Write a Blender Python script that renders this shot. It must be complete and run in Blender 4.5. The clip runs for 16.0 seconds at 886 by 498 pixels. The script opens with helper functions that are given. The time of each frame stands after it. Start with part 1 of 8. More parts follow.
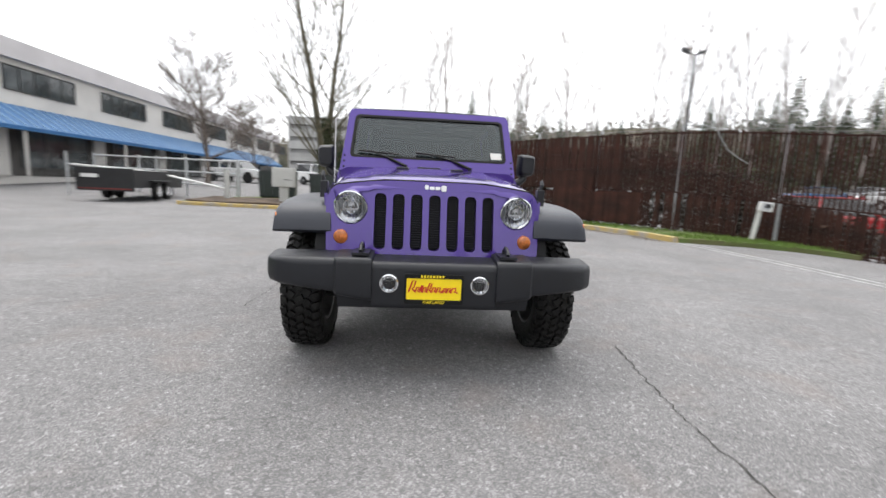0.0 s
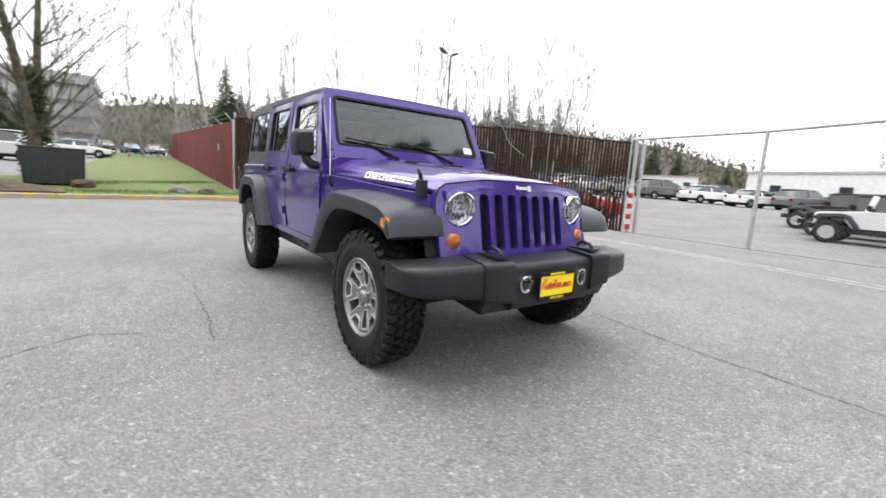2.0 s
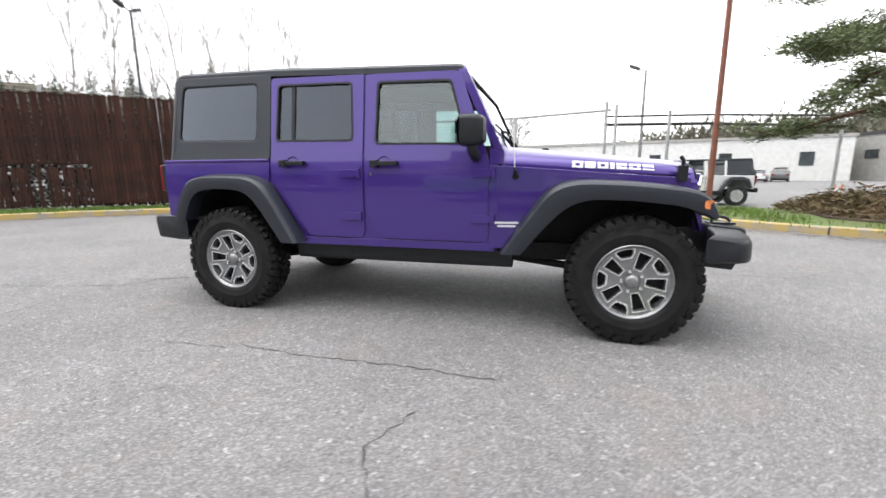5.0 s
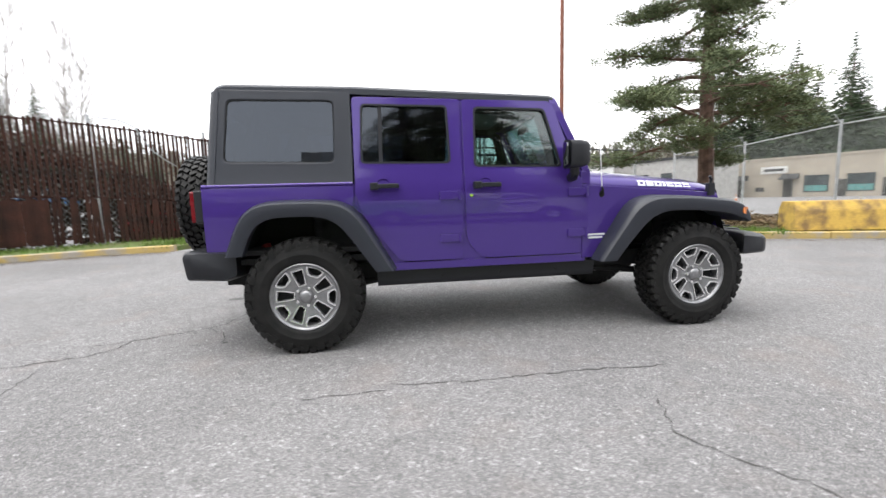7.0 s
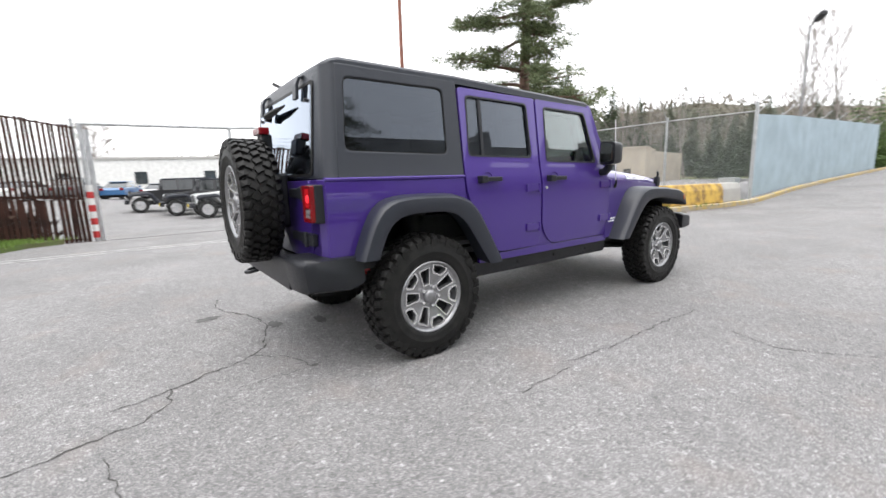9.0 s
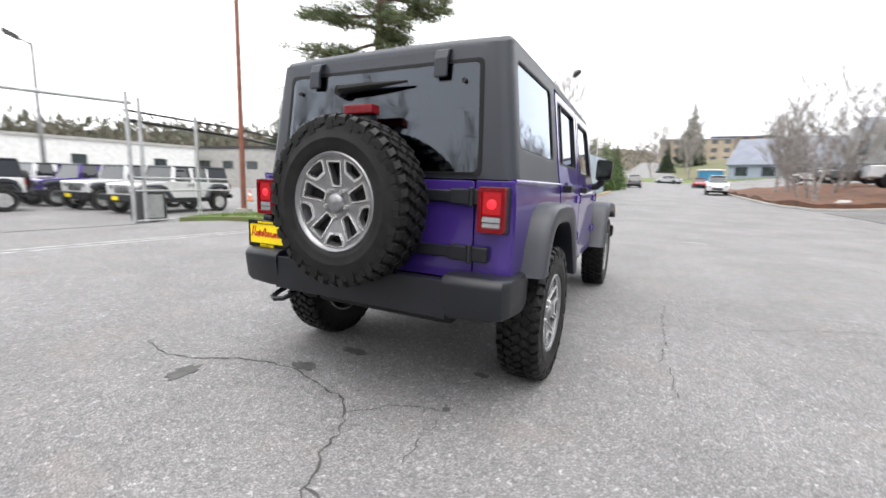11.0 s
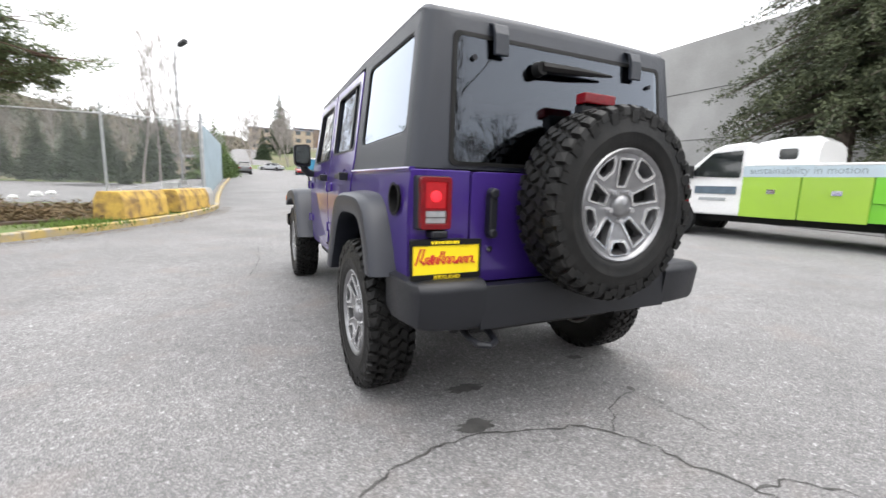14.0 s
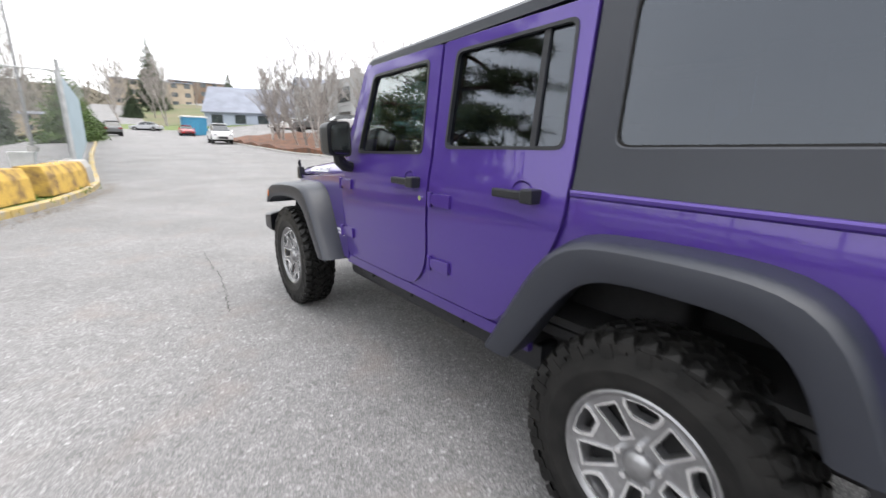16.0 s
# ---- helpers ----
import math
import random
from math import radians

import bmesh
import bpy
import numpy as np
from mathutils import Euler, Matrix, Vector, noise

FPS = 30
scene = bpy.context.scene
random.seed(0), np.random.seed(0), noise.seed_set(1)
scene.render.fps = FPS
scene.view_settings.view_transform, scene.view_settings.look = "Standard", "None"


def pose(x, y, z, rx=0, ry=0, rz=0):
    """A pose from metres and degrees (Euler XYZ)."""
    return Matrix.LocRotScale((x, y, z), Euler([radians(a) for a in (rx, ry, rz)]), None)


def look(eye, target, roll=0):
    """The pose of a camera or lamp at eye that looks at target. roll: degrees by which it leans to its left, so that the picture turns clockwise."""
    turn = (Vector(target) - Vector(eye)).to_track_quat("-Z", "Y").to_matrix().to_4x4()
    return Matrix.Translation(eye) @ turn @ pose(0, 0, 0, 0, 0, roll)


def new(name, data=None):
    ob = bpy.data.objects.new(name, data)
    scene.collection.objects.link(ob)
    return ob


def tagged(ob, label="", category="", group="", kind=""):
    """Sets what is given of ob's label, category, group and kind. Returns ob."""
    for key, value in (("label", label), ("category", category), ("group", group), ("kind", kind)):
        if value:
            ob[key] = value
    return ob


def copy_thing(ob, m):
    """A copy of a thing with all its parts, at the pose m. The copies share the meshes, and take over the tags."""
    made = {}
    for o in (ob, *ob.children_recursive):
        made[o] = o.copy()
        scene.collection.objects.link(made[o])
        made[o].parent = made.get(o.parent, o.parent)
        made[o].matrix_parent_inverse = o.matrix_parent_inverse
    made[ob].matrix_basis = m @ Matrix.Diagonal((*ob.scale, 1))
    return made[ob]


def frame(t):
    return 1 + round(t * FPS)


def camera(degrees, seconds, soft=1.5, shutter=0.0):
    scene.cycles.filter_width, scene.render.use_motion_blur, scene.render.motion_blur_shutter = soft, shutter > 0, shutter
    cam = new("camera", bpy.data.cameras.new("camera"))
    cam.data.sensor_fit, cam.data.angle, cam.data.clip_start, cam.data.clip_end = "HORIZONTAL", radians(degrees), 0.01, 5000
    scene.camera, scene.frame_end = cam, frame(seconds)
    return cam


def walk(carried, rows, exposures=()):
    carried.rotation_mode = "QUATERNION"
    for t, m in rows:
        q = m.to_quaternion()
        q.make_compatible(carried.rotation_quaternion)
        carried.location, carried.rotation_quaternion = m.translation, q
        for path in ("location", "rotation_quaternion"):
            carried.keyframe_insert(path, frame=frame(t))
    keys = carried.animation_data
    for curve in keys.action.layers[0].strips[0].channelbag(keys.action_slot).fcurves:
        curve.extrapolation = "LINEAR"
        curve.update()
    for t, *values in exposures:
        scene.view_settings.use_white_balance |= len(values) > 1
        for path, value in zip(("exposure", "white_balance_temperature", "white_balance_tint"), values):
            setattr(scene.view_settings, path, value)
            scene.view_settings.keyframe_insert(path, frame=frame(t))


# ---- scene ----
cam = camera(93.3, 16.0, shutter=0.5)
PATH = [
    (0, (-0.134, -4.363, 1.087), (0.02, -2.39, 0.802), 2.6),
    (0.5, (-0.612, -4.308, 1.078), (-0.115, -2.396, 0.768), 2.7),
    (1, (-1.085, -4.163, 1.079), (-0.362, -2.321, 0.788), 2.4),
    (1.5, (-1.531, -3.957, 1.116), (-0.586, -2.223, 0.798), 4.0),
    (2, (-1.934, -3.686, 1.102), (-0.759, -2.099, 0.784), 3.3),
    (2.5, (-2.299, -3.298, 1.113), (-0.962, -1.844, 0.801), 1.8),
    (3, (-2.648, -2.908, 1.119), (-1.108, -1.664, 0.831), -0.6),
    (3.5, (-2.942, -2.447, 1.109), (-1.357, -1.267, 0.805), -0.3),
    (4, (-3.212, -2.011, 1.104), (-1.446, -1.113, 0.825), -0.2),
    (4.5, (-3.406, -1.516, 1.108), (-1.545, -0.835, 0.841), -0.7),
    (4.7, (-3.486, -1.3, 1.093), (-1.609, -0.686, 0.775), -0.5),
    (6.8, (-3.82, 0.695, 1.039), (-1.841, 0.504, 0.817), -2.1),
    (7, (-3.795, 0.912, 1.05), (-1.828, 0.641, 0.805), -1.7),
    (7.5, (-3.723, 1.445, 1.084), (-1.81, 0.916, 0.841), 0.2),
    (8, (-3.536, 1.981, 1.087), (-1.679, 1.266, 0.881), 0.3),
    (8.5, (-3.292, 2.501, 1.174), (-1.534, 1.571, 0.959), -0.8),
    (8.7, (-3.208, 2.697, 1.162), (-1.521, 1.662, 0.876), -1.5),
    (10.8, (-1.548, 3.894, 1.134), (-0.535, 2.19, 0.865), 1.2),
    (11, (-1.366, 3.962, 1.142), (-0.488, 2.191, 0.837), 2.0),
    (11.5, (-0.897, 4.092, 1.1), (-0.222, 2.239, 0.768), 0.7),
    (12, (-0.436, 4.171, 1.098), (-0.054, 2.225, 0.842), 3.1),
    (12.5, (0.054, 4.192, 1.105), (0.067, 2.211, 0.828), 2.5),
    (13, (0.558, 4.096, 1.121), (0.263, 2.137, 0.847), 3.7),
    (13.5, (1.007, 3.972, 1.132), (0.36, 2.099, 0.864), 2.2),
    (14, (1.397, 3.688, 1.11), (0.551, 1.903, 0.802), 1.6),
    (14.5, (1.738, 3.370, 1.115), (0.684, 1.700, 0.791), 1.65),
    (15, (1.945, 2.905, 1.148), (0.872, 1.264, 0.739), 0.55),
    (15.5, (2.0, 2.396, 1.220), (0.911, 0.774, 0.787), 0.95),
    (16, (1.965, 1.935, 1.310), (0.768, 0.408, 0.826), 1.0),
]
walk(cam, [(t, look(eye, target, roll)) for t, eye, target, roll in PATH], ((0.0, 1.1), (1.0, 1.24), (2.5, 1.3), (7.0, 1.37), (12.0, 1.36), (14.0, 1.44), (16.0, 1.5)))

# ---- light ----
world = bpy.data.worlds.new("overcast_sky")
scene.world = world
world.use_nodes = True
wn, wl = world.node_tree.nodes, world.node_tree.links
wn.clear()
sky = wn.new("ShaderNodeTexSky")
sky.sky_type, sky.sun_disc = "NISHITA", False
sky.sun_elevation, sky.sun_rotation = radians(68), radians(330)
sky.dust_density, sky.air_density = 4.0, 1.0
sky_gain = wn.new("ShaderNodeVectorMath")
sky_gain.operation = "SCALE"
sky_gain.inputs["Scale"].default_value = 0.1
wl.new(sky.outputs[0], sky_gain.inputs[0])
cloud = wn.new("ShaderNodeTexNoise")
cloud.inputs["Scale"].default_value, cloud.inputs["Detail"].default_value = 1.6, 4
cloud_ramp = wn.new("ShaderNodeValToRGB")
cloud_ramp.color_ramp.elements[0].position, cloud_ramp.color_ramp.elements[1].position = 0.3, 0.7
cloud_ramp.color_ramp.elements[0].color, cloud_ramp.color_ramp.elements[1].color = (0.86, 0.88, 0.92, 1), (1.0, 1.0, 1.0, 1)
wl.new(cloud.outputs["Fac"], cloud_ramp.inputs[0])
cover = wn.new("ShaderNodeMixRGB")
cover.inputs[0].default_value = 0.9
wl.new(sky_gain.outputs[0], cover.inputs[1])
wl.new(cloud_ramp.outputs[0], cover.inputs[2])
back = wn.new("ShaderNodeBackground")
back.inputs["Strength"].default_value = 1.0
wl.new(cover.outputs[0], back.inputs["Color"])
wout = wn.new("ShaderNodeOutputWorld")
wl.new(back.outputs[0], wout.inputs[0])

sun_data = bpy.data.lights.new("sun", "SUN")
sun_data.energy, sun_data.angle, sun_data.color = 0.95, radians(60), (1.0, 0.97, 0.93)
sun = new("sun", sun_data)
sun.matrix_basis = look((0, 0, 40), (5, -9, 0))

# ---- materials ----


def node_mat(name, color, rough=0.6, metal=0.0, vary=0.12, scale=8.0, bump=0.0, bump_scale=60.0, coat=0.0, color2=None, per_piece=0.0, spec=0.5,
             low=0.35, high=0.65):
    """A surface with two scales of variation, its own relief, and a change from piece to piece."""
    m = bpy.data.materials.new(name)
    m.use_nodes = True
    n, l = m.node_tree.nodes, m.node_tree.links
    b = n["Principled BSDF"]
    b.inputs["Roughness"].default_value, b.inputs["Metallic"].default_value = rough, metal
    b.inputs["Coat Weight"].default_value, b.inputs["Coat Roughness"].default_value = coat, 0.03
    b.inputs["Specular IOR Level"].default_value = spec
    where = n.new("ShaderNodeTexCoord")
    big = n.new("ShaderNodeTexNoise")
    big.inputs["Scale"].default_value, big.inputs["Detail"].default_value = scale, 5
    l.new(where.outputs["Object"], big.inputs["Vector"])
    fine = n.new("ShaderNodeTexNoise")
    fine.inputs["Scale"].default_value, fine.inputs["Detail"].default_value = bump_scale, 4
    l.new(where.outputs["Object"], fine.inputs["Vector"])
    ramp = n.new("ShaderNodeValToRGB")
    ramp.color_ramp.elements[0].position, ramp.color_ramp.elements[1].position = low, high
    c2 = color2 or tuple(c * (1 - 2 * vary) for c in color)
    ramp.color_ramp.elements[0].color, ramp.color_ramp.elements[1].color = (*c2, 1), (*color, 1)
    l.new(big.outputs["Fac"], ramp.inputs[0])
    shade = n.new("ShaderNodeHueSaturation")
    l.new(ramp.outputs[0], shade.inputs["Color"])
    grain = n.new("ShaderNodeMapRange")
    grain.inputs["To Min"].default_value, grain.inputs["To Max"].default_value = 1 - vary, 1 + vary
    l.new(fine.outputs["Fac"], grain.inputs["Value"])
    value = grain.outputs[0]
    if per_piece:
        info = n.new("ShaderNodeObjectInfo")
        span = n.new("ShaderNodeMapRange")
        span.inputs["To Min"].default_value, span.inputs["To Max"].default_value = 1 - per_piece, 1 + per_piece
        l.new(info.outputs["Random"], span.inputs["Value"])
        both = n.new("ShaderNodeMath")
        both.operation = "MULTIPLY"
        l.new(value, both.inputs[0])
        l.new(span.outputs[0], both.inputs[1])
        value = both.outputs[0]
    l.new(value, shade.inputs["Value"])
    l.new(shade.outputs[0], b.inputs["Base Color"])
    if bump:
        relief = n.new("ShaderNodeBump")
        relief.inputs["Strength"].default_value, relief.inputs["Distance"].default_value = bump, 0.01
        l.new(fine.outputs["Fac"], relief.inputs["Height"])
        l.new(relief.outputs[0], b.inputs["Normal"])
    return m


def leaf_mat(name, color, color2, scale=3.0):
    """Foliage whose tone changes from clump to clump and a little light passes."""
    m = bpy.data.materials.new(name)
    m.use_nodes = True
    n, l = m.node_tree.nodes, m.node_tree.links
    b = n["Principled BSDF"]
    b.inputs["Roughness"].default_value = 0.7
    b.inputs["Specular IOR Level"].default_value = 0.25
    geo = n.new("ShaderNodeNewGeometry")
    where = n.new("ShaderNodeTexCoord")
    noise_node = n.new("ShaderNodeTexNoise")
    noise_node.inputs["Scale"].default_value = scale
    l.new(where.outputs["Object"], noise_node.inputs["Vector"])
    add = n.new("ShaderNodeMath")
    add.operation = "MULTIPLY_ADD"
    add.inputs[1].default_value = 0.45
    l.new(geo.outputs["Random Per Island"], add.inputs[0])
    l.new(noise_node.outputs["Fac"], add.inputs[2])
    ramp = n.new("ShaderNodeValToRGB")
    ramp.color_ramp.elements[0].position, ramp.color_ramp.elements[1].position = 0.4, 0.95
    ramp.color_ramp.elements[0].color, ramp.color_ramp.elements[1].color = (*color2, 1), (*color, 1)
    l.new(add.outputs[0], ramp.inputs[0])
    l.new(ramp.outputs[0], b.inputs["Base Color"])
    return m


def glass_mat(name, tint, gloss=0.05, rough=0.0, sheen=(1.0, 1.0, 1.0)):
    """Thin window glass: it lets tinted light through and reflects by its angle."""
    m = bpy.data.materials.new(name)
    m.use_nodes = True
    n, l = m.node_tree.nodes, m.node_tree.links
    n.remove(n["Principled BSDF"])
    clear = n.new("ShaderNodeBsdfTransparent")
    clear.inputs["Color"].default_value = (*tint, 1)
    shine = n.new("ShaderNodeBsdfGlossy")
    shine.inputs["Roughness"].default_value = rough
    shine.inputs["Color"].default_value = (*sheen, 1)
    facing = n.new("ShaderNodeLayerWeight")
    facing.inputs["Blend"].default_value = 0.5
    steep = n.new("ShaderNodeMath")
    steep.operation = "POWER"
    steep.inputs[1].default_value = 2.8
    l.new(facing.outputs["Facing"], steep.inputs[0])
    edge = n.new("ShaderNodeMapRange")
    edge.inputs["To Min"].default_value, edge.inputs["To Max"].default_value = gloss, 1.0
    l.new(steep.outputs[0], edge.inputs["Value"])
    mix = n.new("ShaderNodeMixShader")
    l.new(edge.outputs[0], mix.inputs[0])
    l.new(clear.outputs[0], mix.inputs[1])
    l.new(shine.outputs[0], mix.inputs[2])
    l.new(mix.outputs[0], n["Material Output"].inputs["Surface"])
    return m


def glow_mat(name, color, strength):
    m = bpy.data.materials.new(name)
    m.use_nodes = True
    b = m.node_tree.nodes["Principled BSDF"]
    b.inputs["Base Color"].default_value = (*color, 1)
    b.inputs["Emission Color"].default_value = (*color, 1)
    b.inputs["Emission Strength"].default_value = strength
    return m


def asphalt_mat(name, tone, warm=1.0):
    """Worn asphalt: pale stones in a grey binder, blotches and long stains."""
    m = bpy.data.materials.new(name)
    m.use_nodes = True
    n, l = m.node_tree.nodes, m.node_tree.links
    b = n["Principled BSDF"]
    b.inputs["Roughness"].default_value = 0.85
    b.inputs["Specular IOR Level"].default_value = 0.3
    where = n.new("ShaderNodeTexCoord")

    def noisy(scale, detail=4.0, rough=0.6):
        t = n.new("ShaderNodeTexNoise")
        t.inputs["Scale"].default_value, t.inputs["Detail"].default_value, t.inputs["Roughness"].default_value = scale, detail, rough
        l.new(where.outputs["Object"], t.inputs["Vector"])
        return t.outputs["Fac"]

    stones = n.new("ShaderNodeTexVoronoi")
    stones.inputs["Scale"].default_value = 150
    l.new(where.outputs["Object"], stones.inputs["Vector"])
    stone_ramp = n.new("ShaderNodeValToRGB")
    stone_ramp.color_ramp.interpolation = "LINEAR"
    e = stone_ramp.color_ramp.elements
    e[0].position, e[1].position = 0.0, 1.0
    e[0].color, e[1].color = (tone * 0.76, tone * 0.744, tone * 0.755 * warm, 1), (tone * 1.55, tone * 1.516, tone * 1.51 * warm, 1)
    mid = e.new(0.45)
    mid.color = (tone * 0.86, tone * 0.842, tone * 0.848 * warm, 1)
    high = e.new(0.8)
    high.color = (tone * 1.20, tone * 1.176, tone * 1.175 * warm, 1)
    pick = n.new("ShaderNodeSeparateColor")
    l.new(stones.outputs["Color"], pick.inputs[0])
    l.new(pick.outputs[0], stone_ramp.inputs[0])
    blot = n.new("ShaderNodeMapRange")
    blot.inputs["From Min"].default_value, blot.inputs["From Max"].default_value = 0.3, 0.7
    blot.inputs["To Min"].default_value, blot.inputs["To Max"].default_value = 0.84, 1.14
    l.new(noisy(0.55, 6), blot.inputs["Value"])
    blot2 = n.new("ShaderNodeMapRange")
    blot2.inputs["To Min"].default_value, blot2.inputs["To Max"].default_value = 0.8, 1.2
    l.new(noisy(9, 5), blot2.inputs["Value"])
    mul = n.new("ShaderNodeMath")
    mul.operation = "MULTIPLY"
    l.new(blot.outputs[0], mul.inputs[0])
    l.new(blot2.outputs[0], mul.inputs[1])
    # larger single stones, some pale, some dark
    big_stones = n.new("ShaderNodeTexVoronoi")
    big_stones.inputs["Scale"].default_value = 62
    l.new(where.outputs["Object"], big_stones.inputs["Vector"])
    pick2 = n.new("ShaderNodeSeparateColor")
    l.new(big_stones.outputs["Color"], pick2.inputs[0])
    single = n.new("ShaderNodeValToRGB")
    single.color_ramp.interpolation = "CONSTANT"
    g = single.color_ramp.elements
    g[0].position, g[1].position = 0.0, 0.10
    g[0].color, g[1].color = (0.80, 0.80, 0.80, 1), (0.97, 0.97, 0.97, 1)
    for at, tone2 in ((0.55, 1.03), (0.90, 1.15), (0.97, 1.5)):
        g.new(at).color = (tone2, tone2, tone2, 1)
    l.new(pick2.outputs[1], single.inputs[0])
    mul2 = n.new("ShaderNodeMath")
    mul2.operation = "MULTIPLY"
    l.new(mul.outputs[0], mul2.inputs[0])
    l.new(single.outputs[0], mul2.inputs[1])
    tint = n.new("ShaderNodeHueSaturation")
    l.new(stone_ramp.outputs[0], tint.inputs["Color"])
    l.new(mul2.outputs[0], tint.inputs["Value"])
    rust = n.new("ShaderNodeMixRGB")
    rust.inputs[2].default_value = (tone * 1.16, tone * 0.97, tone * 0.88, 1)
    spots = n.new("ShaderNodeMapRange")
    spots.inputs["From Min"].default_value, spots.inputs["From Max"].default_value = 0.54, 0.76
    spots.inputs["To Max"].default_value = 0.42
    l.new(noisy(1.7, 3), spots.inputs["Value"])
    l.new(spots.outputs[0], rust.inputs[0])
    l.new(tint.outputs[0], rust.inputs[1])
    l.new(rust.outputs[0], b.inputs["Base Color"])
    relief = n.new("ShaderNodeBump")
    relief.inputs["Strength"].default_value, relief.inputs["Distance"].default_value = 0.6, 0.006
    l.new(stones.outputs["Distance"], relief.inputs["Height"])
    l.new(relief.outputs[0], b.inputs["Normal"])
    return m


PAINT = node_mat("purple_paint", (0.060, 0.028, 0.220), 0.30, 0.30, 0.05, 900, coat=0.85, spec=0.2)
TRIM = node_mat("black_grained_plastic", (0.012, 0.013, 0.017), 0.40, 0, 0.08, 6, 0.12, 700, spec=0.40)
FLARE = node_mat("dark_grey_plastic", (0.019, 0.022, 0.032), 0.40, 0, 0.05, 4, 0.10, 700)
TOP = node_mat("hardtop_plastic", (0.016, 0.0195, 0.029), 0.40, 0, 0.05, 4, 0.18, 500, spec=0.52)
DARK = node_mat("dark_underside", (0.012, 0.012, 0.013), 0.8, 0, 0.2, 12)
CABIN = node_mat("cabin_fabric", (0.02, 0.02, 0.022), 0.85, 0, 0.15, 20, 0.2, 300)
RUBBER = node_mat("tyre_rubber", (0.006, 0.006, 0.006), 0.5, 0, 0.2, 14, 0.2, 160, color2=(0.013, 0.0125, 0.012), spec=0.26)
RIM = node_mat("painted_alloy", (0.30, 0.30, 0.31), 0.36, 0.75, 0.08, 30)
BRIGHT = node_mat("machined_alloy", (0.80, 0.80, 0.81), 0.26, 0.8, 0.08, 40)
REFLECTOR = node_mat("bright_reflector", (0.62, 0.63, 0.65), 0.10, 0.9, 0.10, 60, 0.3, 90)
CHROME = node_mat("chrome", (0.75, 0.76, 0.78), 0.08, 1.0, 0.02, 10)
LIT_LENS = node_mat("lit_red_lens", (0.16, 0.003, 0.006), 0.25, 0, 0.1, 60, 0.3, 200, spec=0.3)
LIT_LENS.node_tree.nodes["Principled BSDF"].inputs["Emission Color"].default_value = (1.0, 0.02, 0.03, 1)
LIT_LENS.node_tree.nodes["Principled BSDF"].inputs["Emission Strength"].default_value = 0.12
BULB = glow_mat("lit_bulb", (1.0, 0.02, 0.035), 0.30)
RED_LENS = node_mat("red_lens", (0.19, 0.003, 0.008), 0.15, 0, 0.15, 60, 0.15, 200, spec=0.45)
AMBER = node_mat("amber_lens", (0.78, 0.24, 0.06), 0.15, 0, 0.25, 45, 0.4, 120, coat=0.6)
WHITE_LENS = node_mat("clear_lens", (0.42, 0.43, 0.45), 0.12, 0.3, 0.1, 40, 0.2, 150, coat=1.0)
YELLOW = node_mat("yellow_plate", (0.95, 0.72, 0.01), 0.35, 0, 0.03, 8)
PLATE_RED = node_mat("red_print", (0.6, 0.03, 0.02), 0.4)
PLATE_BLACK = node_mat("black_print", (0.006, 0.006, 0.006), 0.55, spec=0.25)
DECAL = node_mat("silver_decal", (0.72, 0.72, 0.74), 0.3, 0.1, 0.03)
RED_SHOCK = node_mat("red_shock_paint", (0.35, 0.015, 0.02), 0.45)
CLEAR = glass_mat("windshield_glass", (0.38, 0.48, 0.49), 0.055)
DOOR_GLASS = glass_mat("door_glass", (0.58, 0.68, 0.67), 0.085)
TINTED = glass_mat("tinted_glass", (0.17, 0.20, 0.24), 0.072, 0.0, (0.80, 0.87, 0.98))
LENS = glass_mat("lamp_glass", (0.94, 0.95, 0.96), 0.04)
MIRROR = node_mat("mirror_glass", (0.16, 0.165, 0.17), 0.02, 1.0, 0.0)

# ---- mesh helpers ----


def part(name, bm, material, parent=None, label="", bevel=0.0, smooth=False, place=None):
    """Links a bmesh as one mesh object, under a thing or a part if one is given."""
    bmesh.ops.recalc_face_normals(bm, faces=bm.faces)
    me = bpy.data.meshes.new(name)
    bm.to_mesh(me)
    bm.free()
    return part_of(name, me, material, parent, label, bevel, smooth, place)


def part_of(name, me, material, parent=None, label="", bevel=0.0, smooth=False, place=None):
    if material and not me.materials:
        me.materials.append(material)
    if smooth and len(me.polygons):
        me.polygons.foreach_set("use_smooth", [True] * len(me.polygons))
        me.set_sharp_from_angle(angle=radians(35))
    ob = new(name, me)
    if parent:
        ob.parent = parent
    if place:
        ob.matrix_basis = place
    if bevel:
        b = ob.modifiers.new("edge", "BEVEL")
        b.width, b.segments, b.limit_method, b.angle_limit = bevel, 2, "ANGLE", radians(40)
    if label:
        tagged(ob, label)
    return ob


def raw(name, verts, faces, material, parent=None, label="", smooth=False, place=None):
    me = bpy.data.meshes.new(name)
    me.from_pydata(verts, [], faces)
    me.update()
    return part_of(name, me, material, parent, label, 0, smooth, place)


def thing(name, label, category, group="", place=None):
    ob = new(name)
    ob.empty_display_size = 0.2
    if place:
        ob.matrix_basis = place
    return tagged(ob, label, category, group)


